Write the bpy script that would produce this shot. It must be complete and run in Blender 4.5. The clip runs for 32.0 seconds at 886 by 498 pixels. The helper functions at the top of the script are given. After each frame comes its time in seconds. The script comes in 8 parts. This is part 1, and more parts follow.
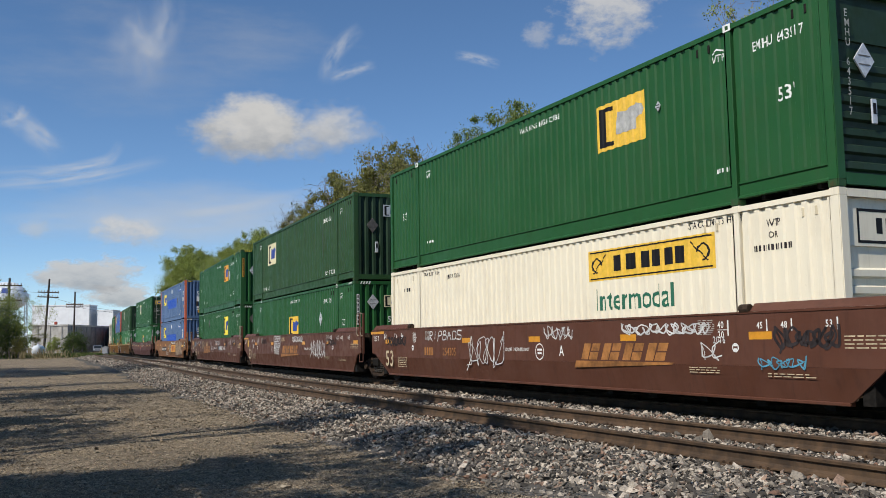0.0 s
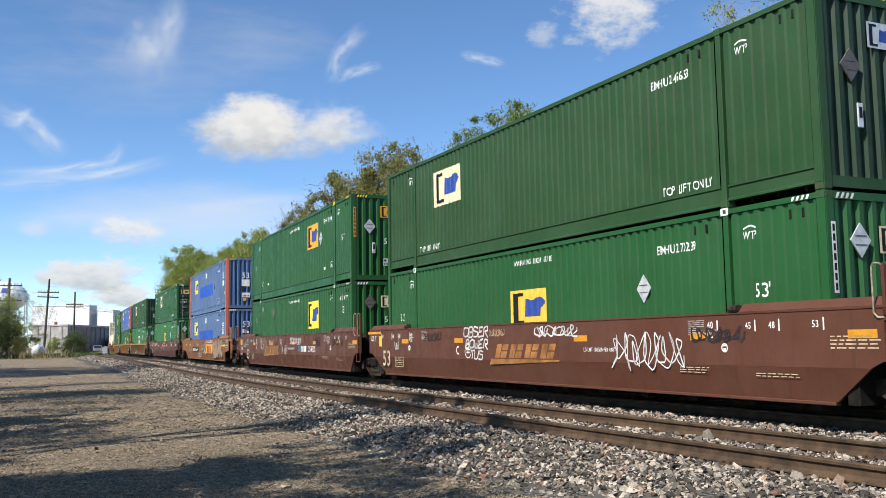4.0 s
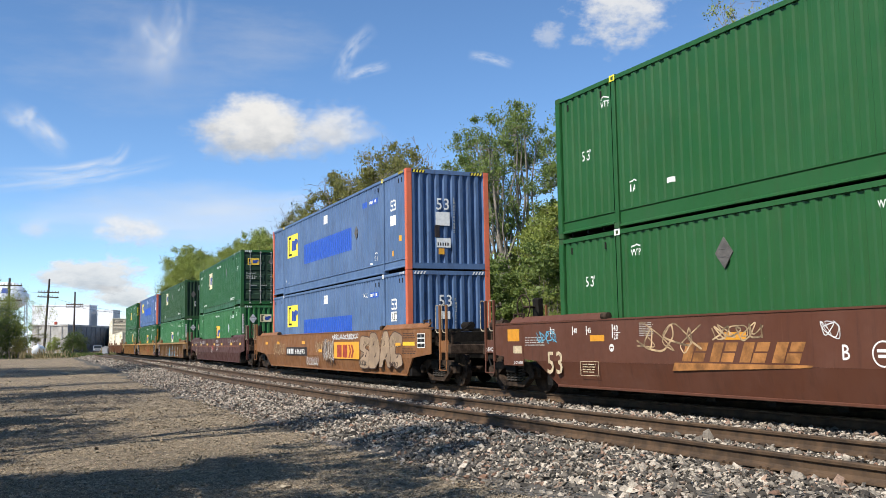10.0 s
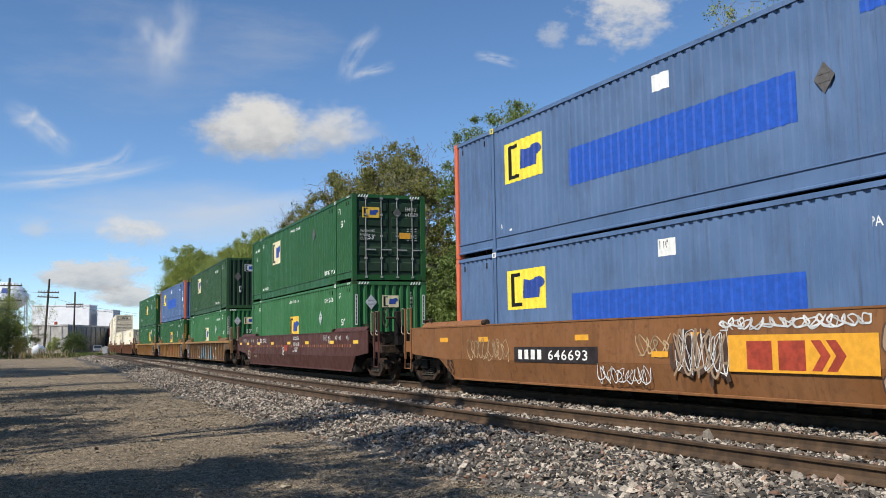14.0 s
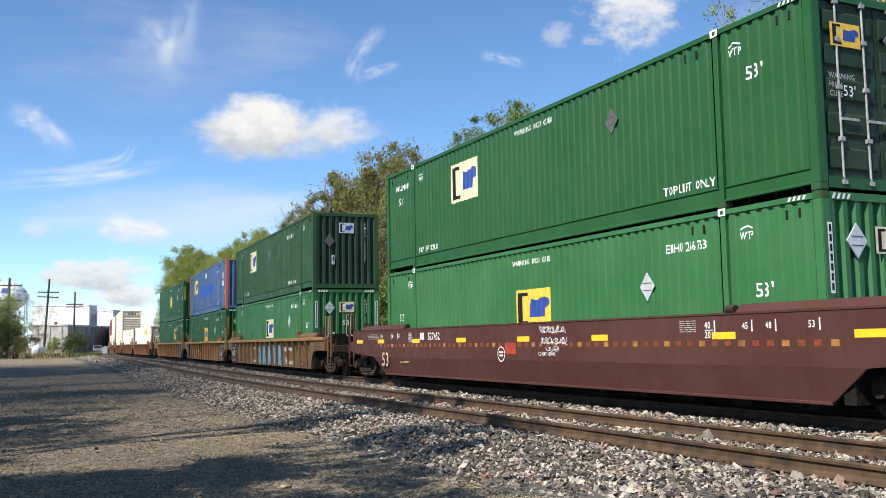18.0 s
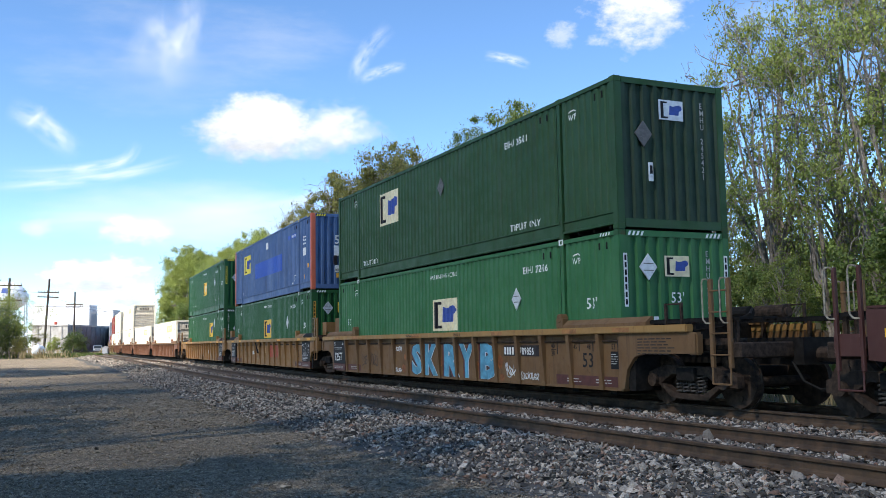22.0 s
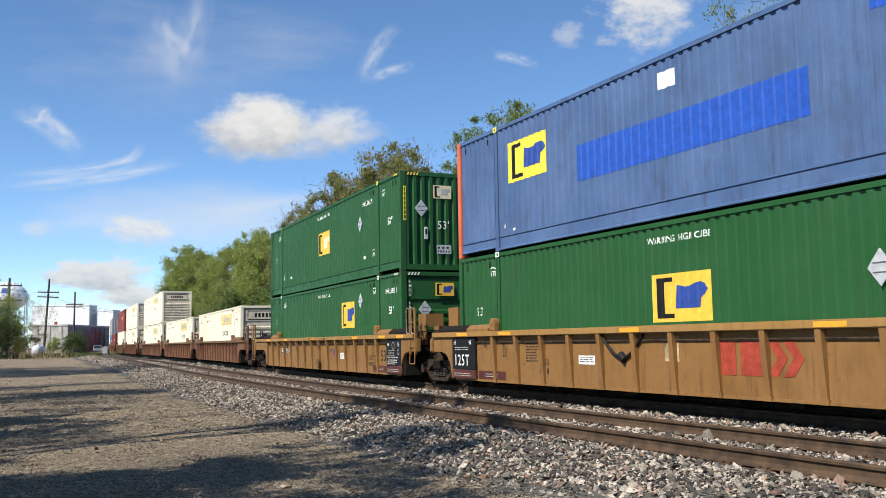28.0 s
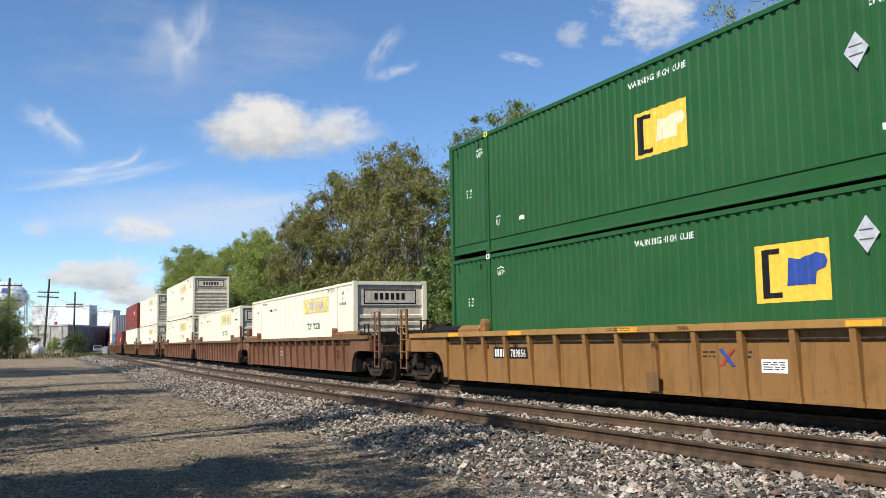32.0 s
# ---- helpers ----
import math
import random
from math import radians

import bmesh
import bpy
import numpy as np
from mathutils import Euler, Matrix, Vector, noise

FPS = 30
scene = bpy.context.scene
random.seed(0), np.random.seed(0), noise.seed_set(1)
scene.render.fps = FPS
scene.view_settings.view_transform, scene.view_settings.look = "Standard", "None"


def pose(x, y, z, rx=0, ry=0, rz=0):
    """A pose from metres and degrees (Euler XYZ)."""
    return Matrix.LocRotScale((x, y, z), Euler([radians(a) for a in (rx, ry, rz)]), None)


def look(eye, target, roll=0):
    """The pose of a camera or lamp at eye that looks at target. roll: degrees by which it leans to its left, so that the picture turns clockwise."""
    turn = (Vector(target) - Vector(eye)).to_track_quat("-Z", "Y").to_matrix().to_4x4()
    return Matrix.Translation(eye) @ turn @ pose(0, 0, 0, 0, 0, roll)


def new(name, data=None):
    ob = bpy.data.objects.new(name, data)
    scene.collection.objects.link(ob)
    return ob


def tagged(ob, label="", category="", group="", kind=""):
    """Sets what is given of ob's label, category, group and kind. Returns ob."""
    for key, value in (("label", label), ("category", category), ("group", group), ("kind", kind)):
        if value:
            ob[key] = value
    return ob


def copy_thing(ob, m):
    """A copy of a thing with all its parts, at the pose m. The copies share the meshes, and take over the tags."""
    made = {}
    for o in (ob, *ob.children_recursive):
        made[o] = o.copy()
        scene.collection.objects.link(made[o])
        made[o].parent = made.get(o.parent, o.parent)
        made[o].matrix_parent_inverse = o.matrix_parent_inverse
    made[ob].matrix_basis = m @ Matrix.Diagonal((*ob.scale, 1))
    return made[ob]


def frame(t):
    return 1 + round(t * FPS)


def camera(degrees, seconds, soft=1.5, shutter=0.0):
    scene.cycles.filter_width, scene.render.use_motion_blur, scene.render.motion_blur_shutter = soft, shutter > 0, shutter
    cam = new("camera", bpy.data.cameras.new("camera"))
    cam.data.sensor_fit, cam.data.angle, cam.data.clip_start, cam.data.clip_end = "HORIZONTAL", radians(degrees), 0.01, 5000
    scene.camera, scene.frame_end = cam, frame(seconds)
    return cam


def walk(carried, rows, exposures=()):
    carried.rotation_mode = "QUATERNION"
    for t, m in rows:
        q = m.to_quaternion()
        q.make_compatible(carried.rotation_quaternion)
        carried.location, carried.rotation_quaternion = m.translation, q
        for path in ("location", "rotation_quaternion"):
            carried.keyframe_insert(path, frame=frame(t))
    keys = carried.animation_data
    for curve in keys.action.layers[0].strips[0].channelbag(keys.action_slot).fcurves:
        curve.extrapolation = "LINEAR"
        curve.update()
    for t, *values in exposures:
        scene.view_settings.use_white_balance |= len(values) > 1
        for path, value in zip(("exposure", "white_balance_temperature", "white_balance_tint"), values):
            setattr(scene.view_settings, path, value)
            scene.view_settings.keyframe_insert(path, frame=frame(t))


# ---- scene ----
# ---------- camera ----------
EYE = (0.0, 0.0, 1.55)
PITCH = 5.673
AIM = (0.0, 10.0, 1.55 + 10.0 * math.tan(radians(PITCH)))
cam = camera(51.14, 32.0, soft=0.55)
walk(cam, [(0.0, look(EYE, AIM, -0.905)), (32.0, look(EYE, AIM, -0.905))],
     exposures=[(0.0, -0.14), (1.9, -0.10), (3.0, 0.33), (6.0, 0.46), (10.0, 0.42), (14.0, 0.13), (16.5, 0.50), (18.0, 0.55), (19.2, 0.60), (20.5, 0.98), (24.0, 1.02), (25.5, 0.76), (27.5, 0.37), (32.0, 0.35)])

# ---------- daylight ----------
SUN_TURN, SUN_HEIGHT = 45.0, 46.0       # degrees behind the left hand, degrees up
world = bpy.data.worlds.new("sky")
scene.world = world
world.use_nodes = True
wn, wl = world.node_tree.nodes, world.node_tree.links
sky = wn.new("ShaderNodeTexSky")
sky.sky_type = "NISHITA"
sky.sun_disc = False
sky.sun_elevation = radians(SUN_HEIGHT)
sky.sun_rotation = radians(270.0 - SUN_TURN)
sky.altitude = 2400.0
sky.air_density, sky.dust_density, sky.ozone_density = 0.90, 0.0, 3.0
wn["Background"].inputs["Strength"].default_value = 0.138
vivid = wn.new("ShaderNodeHueSaturation")
vivid.inputs["Hue"].default_value = 0.498
vivid.inputs["Saturation"].default_value = 1.09
wl.new(sky.outputs["Color"], vivid.inputs["Color"])
wl.new(vivid.outputs["Color"], wn["Background"].inputs["Color"])
SUN_DIR = Vector((-math.cos(radians(SUN_TURN)) * math.cos(radians(SUN_HEIGHT)),
                  -math.sin(radians(SUN_TURN)) * math.cos(radians(SUN_HEIGHT)),
                  math.sin(radians(SUN_HEIGHT))))
lamp = bpy.data.lights.new("sun", "SUN")
lamp.energy, lamp.angle, lamp.color = 5.0, radians(0.55), (1.0, 0.95, 0.87)
sun = new("sun", lamp)
sun.matrix_world = look(SUN_DIR * 100.0, (0, 0, 0))

# ---------- the line of the railway ----------
# s runs along the line away from the camera; n is the distance to the right of the loaded track's centre line
KNOTS = (0, 15, 30, 50, 70, 90, 110, 140, 200)
HEADS = (0.44823, 0.40592, 0.38090, 0.39396, 0.41184, 0.41069, 0.39576, 0.37256, 0.34588)
GS = np.linspace(-160.0, 900.0, 2121)
GT = np.interp(GS, KNOTS, HEADS)
GT = np.convolve(np.pad(GT, 20, "edge"), np.ones(41) / 41.0, "valid")
GX = np.concatenate([[0.0], np.cumsum((-np.sin(GT[1:]) - np.sin(GT[:-1])) * 0.25)])
GY = np.concatenate([[0.0], np.cumsum((np.cos(GT[1:]) + np.cos(GT[:-1])) * 0.25)])
FOOT = int(np.argmin(abs(GS)))
GX += 1.067 - GX[FOOT]
GY += 21.436 - GY[FOOT]
HALF = 1.295
RAIL = 0.40              # top of the rails above the dirt road
NEAR_TRACK = -3.754


def line(s, n=0.0):
    """Place and heading at s along the railway, n to the right of the loaded track."""
    a = np.interp(s, GS, GT)
    c = n + HALF
    return np.interp(s, GS, GX) + np.cos(a) * c, np.interp(s, GS, GY) + np.sin(a) * c, a


def run(t):
    """Metres that the train has come on at t seconds."""
    return 4.80 * t + 0.001 * t * t


def on_line(s, z=0.0, reach=8.0, n=0.0):
    """The pose of a vehicle whose middle is at s: its x axis points to where the train goes."""
    xa, ya, _ = line(s - reach, n)
    xb, yb, _ = line(s + reach, n)
    return Matrix.LocRotScale(((xa + xb) / 2, (ya + yb) / 2, z),
                              Euler((0, 0, math.atan2(ya - yb, xa - xb))), None)


# ---------- material kit ----------
def nodes_of(name, rough=0.6, metal=0.0):
    m = bpy.data.materials.new(name)
    m.use_nodes = True
    nt = m.node_tree
    b = nt.nodes["Principled BSDF"]
    b.inputs["Roughness"].default_value = rough
    b.inputs["Metallic"].default_value = metal
    return m, nt, b


def nd(nt, kind, **props):
    n = nt.nodes.new(kind)
    for k, val in props.items():
        n.inputs[k].default_value = val
    return n


def coords(nt, scale=(1, 1, 1), jitter=True):
    tc = nt.nodes.new("ShaderNodeTexCoord")
    mp = nt.nodes.new("ShaderNodeMapping")
    mp.inputs["Scale"].default_value = scale
    nt.links.new(tc.outputs["Object"], mp.inputs["Vector"])
    if jitter:
        oi = nt.nodes.new("ShaderNodeObjectInfo")
        mul = nt.nodes.new("ShaderNodeMath")
        mul.operation = "MULTIPLY"
        mul.inputs[1].default_value = 37.0
        nt.links.new(oi.outputs["Random"], mul.inputs[0])
        nt.links.new(mul.outputs[0], mp.inputs["Location"])
    return mp.outputs["Vector"]


def noise_of(nt, vec, scale, detail=6.0, rough=0.6):
    n = nd(nt, "ShaderNodeTexNoise", Scale=scale, Detail=detail, Roughness=rough)
    nt.links.new(vec, n.inputs["Vector"])
    return n.outputs["Fac"]


def ramp(nt, fac, a, b, lo=0.0, hi=1.0):
    r = nt.nodes.new("ShaderNodeMapRange")
    r.interpolation_type = "SMOOTHSTEP"
    r.inputs["From Min"].default_value, r.inputs["From Max"].default_value = a, b
    r.inputs["To Min"].default_value, r.inputs["To Max"].default_value = lo, hi
    nt.links.new(fac, r.inputs["Value"])
    return r.outputs["Result"]


def mix(nt, fac, a, b, mode="MIX"):
    m = nt.nodes.new("ShaderNodeMix")
    m.data_type, m.blend_type = "RGBA", mode
    for sock, val in ((m.inputs["Factor"], fac), (m.inputs["A"], a), (m.inputs["B"], b)):
        if isinstance(val, (int, float)):
            sock.default_value = val
        elif isinstance(val, tuple):
            sock.default_value = (*val, 1.0)
        else:
            nt.links.new(val, sock)
    return m.outputs["Result"]


def bump(nt, b, height, strength, dist=0.01):
    n = nd(nt, "ShaderNodeBump", Strength=strength, Distance=dist)
    nt.links.new(height, n.inputs["Height"])
    nt.links.new(n.outputs["Normal"], b.inputs["Normal"])


def paint(name, col, rough=0.5, fade=0.25, grime=0.5, rust=0.15, dirt=(0.05, 0.035, 0.025)):
    """Weathered paint on steel: faded patches, grime that has run down, rust spots."""
    m, nt, b = nodes_of(name, rough)
    v = coords(nt)
    streak = coords(nt, (3.2, 3.2, 0.22))
    big = ramp(nt, noise_of(nt, v, 0.55, 4.0), 0.3, 0.72)
    pale = tuple(min(1.0, c * 1.25 + 0.03) for c in col)
    c = mix(nt, 0.0, col, pale)
    fm = nt.nodes.new("ShaderNodeMath")
    fm.operation = "MULTIPLY"
    fm.inputs[1].default_value = fade
    nt.links.new(big, fm.inputs[0])
    nt.links.new(fm.outputs[0], c.node.inputs["Factor"])
    st = ramp(nt, noise_of(nt, streak, 2.4, 8.0, 0.7), 0.5, 0.82, 0.0, grime)
    c = mix(nt, st, c, dirt)
    mid = ramp(nt, noise_of(nt, coords(nt, (1.0, 1.0, 0.6)), 1.7, 7.0, 0.7), 0.46, 0.72, 0.0, grime * 0.75)
    c = mix(nt, mid, c, tuple(0.55 * a + 0.45 * d for a, d in zip(col, dirt)))
    fine = ramp(nt, noise_of(nt, coords(nt, (16.0, 16.0, 0.7)), 2.0, 4.0, 0.6), 0.62, 0.76, 0.0, 0.04 + grime * 0.30)
    c = mix(nt, fine, c, tuple(min(1.0, a * 1.5 + 0.04) for a in col))
    spots = ramp(nt, noise_of(nt, v, 7.0, 8.0, 0.75), 0.66 - rust * 0.2, 0.74, 0.0, min(1.0, rust * 3))
    c = mix(nt, spots, c, (0.11, 0.042, 0.018))
    b.inputs["Specular IOR Level"].default_value = 0.32
    nt.links.new(c, b.inputs["Base Color"])
    nt.links.new(ramp(nt, noise_of(nt, v, 3.0), 0.3, 0.8, rough - 0.08, rough + 0.22), b.inputs["Roughness"])
    bump(nt, b, noise_of(nt, v, 14.0, 5.0), 0.10, 0.006)
    return m


def plain(name, col, rough=0.6, metal=0.0, vary=0.18, scale=9.0, rel=0.12):
    m, nt, b = nodes_of(name, rough, metal)
    if max(col) < 0.05:
        b.inputs["Specular IOR Level"].default_value = 0.2
    v = coords(nt)
    dark = tuple(c * (1.0 - vary * 1.6) for c in col)
    lite = tuple(min(1.0, c * (1.0 + vary)) for c in col)
    nt.links.new(mix(nt, ramp(nt, noise_of(nt, v, scale, 8.0, 0.65), 0.3, 0.7), dark, lite), b.inputs["Base Color"])
    bump(nt, b, noise_of(nt, v, scale * 4, 6.0), rel, 0.008)
    return m


GREEN = paint("green_paint", (0.0145, 0.086, 0.022), 0.46, 0.22, 0.30, 0.08)
GREEN_PALE = paint("faded_green_paint", (0.027, 0.130, 0.040), 0.52, 0.5, 0.3, 0.06)
GREEN_DARK = paint("dark_green_paint", (0.018, 0.064, 0.018), 0.52, 0.35, 0.55, 0.12)
BLUE = paint("blue_paint", (0.078, 0.140, 0.262), 0.55, 0.6, 0.55, 0.16)
BLUE_DARK = paint("worn_blue_paint", (0.062, 0.118, 0.245), 0.55, 0.7, 0.75, 0.2)
BLUE_SOOT = paint("sooty_blue_paint", (0.065, 0.120, 0.235), 0.6, 0.5, 1.0, 0.3, (0.008, 0.008, 0.008))
GREEN_CHIPPED = paint("rust_chipped_green_paint", (0.020, 0.075, 0.022), 0.6, 0.4, 0.8, 0.75)
# darker green with near-black streaks, for some leading ends
GREEN_END = paint("darker_green_end_paint", (0.012, 0.036, 0.016), 0.55, 0.4, 0.8, 0.12, (0.010, 0.012, 0.010))
WHITE = paint("cream_white_paint", (0.80, 0.73, 0.57), 0.45, 0.1, 0.30, 0.10, (0.26, 0.18, 0.10))
WHITE_DIRTY = paint("rust_streaked_white_paint", (0.62, 0.55, 0.43), 0.55, 0.3, 1.0, 0.7, (0.12, 0.07, 0.035))
RED = paint("red_oxide_container_paint", (0.20, 0.035, 0.025), 0.5, 0.3, 0.4, 0.15)
CREAM = paint("cream_paint", (0.60, 0.52, 0.36), 0.5, 0.2, 0.4, 0.15)
GREY = paint("grey_container_paint", (0.30, 0.31, 0.33), 0.5, 0.2, 0.4, 0.15)
ORANGE_POST = paint("orange_post_paint", (0.62, 0.145, 0.07), 0.5, 0.3, 0.4, 0.3)
BROWN = paint("red_brown_car_paint", (0.096, 0.034, 0.018), 0.50, 0.35, 0.55, 0.14, (0.030, 0.016, 0.012))
BROWN_DARK = paint("dark_brown_car_paint", (0.072, 0.024, 0.017), 0.55, 0.3, 0.5, 0.15, (0.026, 0.014, 0.011))
YELLOW_CAR = paint("yellow_car_paint", (0.232, 0.116, 0.034), 0.55, 0.4, 0.9, 0.40, (0.060, 0.030, 0.014))
CHORD_YELLOW = paint("yellow_chord_paint", (0.31, 0.172, 0.050), 0.55, 0.4, 0.6, 0.22, (0.09, 0.045, 0.02))
YELLOW_RUSTY = paint("rust_stained_yellow_car_paint", (0.205, 0.086, 0.028), 0.6, 0.5, 0.95, 0.75, (0.060, 0.026, 0.013))
YELLOW_DIRTY = paint("dirty_yellow_car_paint", (0.150, 0.080, 0.030), 0.65, 0.4, 0.85, 0.5, (0.045, 0.026, 0.017))
RUSTY_CAR = paint("rusty_brown_car_paint", (0.150, 0.062, 0.028), 0.7, 0.5, 0.95, 0.5, (0.03, 0.02, 0.015))
UNDER = plain("black_running_gear", (0.012, 0.010, 0.008), 0.75, 0.0, 0.4)
GALVANISED = plain("galvanised_steel", (0.40, 0.39, 0.37), 0.45, 0.3, 0.2)
RUST_RAIL = plain("rusted_rail", (0.076, 0.044, 0.022), 0.75, 0.0, 0.35, 5.0)
RAIL_TOP = plain("polished_rail", (0.30, 0.27, 0.25), 0.3, 0.85, 0.2)
M_WHITE = plain("white_lettering", (0.78, 0.78, 0.74), 0.6, 0.0, 0.08)
M_CREAM = plain("old_cream_lettering", (0.52, 0.42, 0.27), 0.65, 0.0, 0.25)
M_BLACK = plain("black_lettering", (0.012, 0.012, 0.014), 0.6, 0.0, 0.2)
M_YELLOW = plain("yellow_panel", (0.80, 0.50, 0.055), 0.55, 0.0, 0.08)
M_LEMON = plain("lemon_panel", (0.86, 0.70, 0.06), 0.55, 0.0, 0.08)
M_AMBER = plain("amber_panel", (0.76, 0.36, 0.03), 0.55, 0.0, 0.08)
M_PALE = plain("faded_cream_panel", (0.74, 0.66, 0.42), 0.6, 0.0, 0.10)
M_PALE_YELLOW = plain("sun_bleached_yellow_panel", (0.80, 0.62, 0.20), 0.55, 0.0, 0.2, 2.0)
M_DULL_WHITE = plain("dulled_white_lettering", (0.42, 0.42, 0.38), 0.65, 0.0, 0.2)
M_INK = plain("logo_blue", (0.025, 0.065, 0.30), 0.55, 0.0, 0.15)
M_FADED_INK = plain("faded_logo_blue", (0.42, 0.42, 0.40), 0.6, 0.0, 0.15)
M_STRIPE = plain("bright_blue_repaint", (0.018, 0.088, 0.44), 0.5, 0.0, 0.12)
M_TEXT_GREEN = plain("lettering_green", (0.015, 0.13, 0.075), 0.55, 0.0, 0.1)
M_LOGO_ORANGE = plain("faded_orange_emblem", (0.34, 0.145, 0.04), 0.6, 0.0, 0.35, 3.0)
M_REFLECT = plain("amber_reflector", (0.62, 0.27, 0.02), 0.4, 0.0, 0.1)
M_BRIGHT_REFLECT = plain("yellow_reflector", (0.85, 0.52, 0.02), 0.35, 0.0, 0.08)
M_DULL_REFLECT = plain("dull_red_reflector", (0.20, 0.045, 0.02), 0.5, 0.0, 0.2)
M_RED = plain("red_emblem", (0.36, 0.05, 0.025), 0.6, 0.0, 0.2)
M_SPRAY = plain("white_spray_paint", (0.62, 0.62, 0.60), 0.6, 0.0, 0.25, 4.0)
M_SPRAY_DARK = plain("dark_spray_paint", (0.035, 0.028, 0.028), 0.6, 0.0, 0.3, 4.0)
M_SPRAY_CREAM = plain("cream_spray_paint", (0.42, 0.30, 0.17), 0.65, 0.0, 0.5, 3.0)
M_BUBBLE = plain("pinkish_cream_spray_paint", (0.32, 0.225, 0.145), 0.65, 0.0, 0.16, 1.6)
M_OUTLINE = plain("brown_black_spray_paint", (0.075, 0.042, 0.028), 0.65, 0.0, 0.3, 4.0)
M_SPRAY_CYAN = plain("light_blue_spray_paint", (0.09, 0.30, 0.42), 0.6, 0.0, 0.25, 4.0)
M_SPRAY_ORANGE = plain("orange_spray_paint", (0.26, 0.085, 0.02), 0.65, 0.0, 0.35, 6.0)
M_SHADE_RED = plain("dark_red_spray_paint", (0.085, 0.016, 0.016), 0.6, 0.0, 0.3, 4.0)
M_PLACARD = plain("placard_aluminium", (0.62, 0.63, 0.64), 0.4, 0.3, 0.12)
M_PLACARD_DARK = plain("tarnished_placard", (0.13, 0.12, 0.11), 0.5, 0.2, 0.2)


# ---------- mesh kit ----------
def box(bm, x0, x1, y0, y1, z0, z1):
    vs = [bm.verts.new((x, y, z)) for x in (x0, x1) for y in (y0, y1) for z in (z0, z1)]
    for f in ((0, 1, 3, 2), (4, 6, 7, 5), (0, 4, 5, 1), (2, 3, 7, 6), (0, 2, 6, 4), (1, 5, 7, 3)):
        bm.faces.new([vs[i] for i in f])
    return vs


def prism(bm, pts, axis, a, b):
    """Extrudes the outline pts along axis from a to b; the outline is in the other two axes, in order."""
    def at(p, c):
        q = list(p)
        q.insert("xyz".index(axis), c)
        return q
    lo = [bm.verts.new(at(p, a)) for p in pts]
    hi = [bm.verts.new(at(p, b)) for p in pts]
    n = len(pts)
    bm.faces.new(lo)
    bm.faces.new(hi[::-1])
    for i in range(n):
        bm.faces.new((lo[i], hi[i], hi[(i + 1) % n], lo[(i + 1) % n]))


def tube(bm, p, q, r, n=8, r2=None, caps=True):
    p, q = Vector(p), Vector(q)
    z = (q - p).normalized()
    x = z.orthogonal().normalized()
    y = z.cross(x)
    r2 = r if r2 is None else r2
    a = [bm.verts.new(p + (x * math.cos(k * math.tau / n) + y * math.sin(k * math.tau / n)) * r) for k in range(n)]
    b = [bm.verts.new(q + (x * math.cos(k * math.tau / n) + y * math.sin(k * math.tau / n)) * r2) for k in range(n)]
    for k in range(n):
        bm.faces.new((a[k], a[(k + 1) % n], b[(k + 1) % n], b[k]))
    if caps:
        bm.faces.new(a[::-1])
        bm.faces.new(b)


def bent_tube(bm, pts, r, n=6):
    for p, q in zip(pts, pts[1:]):
        tube(bm, p, q, r, n)


def soften(bm, w, seg=2):
    bmesh.ops.remove_doubles(bm, verts=bm.verts, dist=1e-5)
    es = [e for e in bm.edges if len(e.link_faces) == 2 and e.calc_face_angle(0) > 0.5]
    bmesh.ops.bevel(bm, geom=es, offset=w, segments=seg, affect="EDGES", clamp_overlap=True)


MESHES = {}


def mesh_of(name, bm, material=None):
    bmesh.ops.recalc_face_normals(bm, faces=bm.faces)
    me = bpy.data.meshes.new(name)
    bm.to_mesh(me)
    bm.free()
    if material is not None:
        me.materials.append(material)
    return me


def link(name, me, material, parent, label="", m=None):
    """One mesh object under a thing; the material sits on the object, so meshes can be shared."""
    ob = new(name, me)
    if parent is not None:
        ob.parent = parent
    if m is not None:
        ob.matrix_basis = m
    if not me.materials:
        me.materials.append(material)
    if me.materials[0] is not material:
        ob.material_slots[0].link = "OBJECT"
        ob.material_slots[0].material = material
    return tagged(ob, label)


def part(name, bm, material, parent, label="", m=None):
    return link(name, mesh_of(name, bm), material, parent, label, m)


def shared(key, build):
    """The mesh of that key, built at its first use."""
    if key not in MESHES:
        bm = bmesh.new()
        build(bm)
        MESHES[key] = mesh_of(key.split("/")[-1], bm)
    return MESHES[key]


def thing(name, label, category, group="", m=None, kind=""):
    ob = new(name)
    ob.empty_display_size = 0.3
    if m is not None:
        ob.matrix_basis = m
    return tagged(ob, label, category, group, kind)


GLYPHS = {}


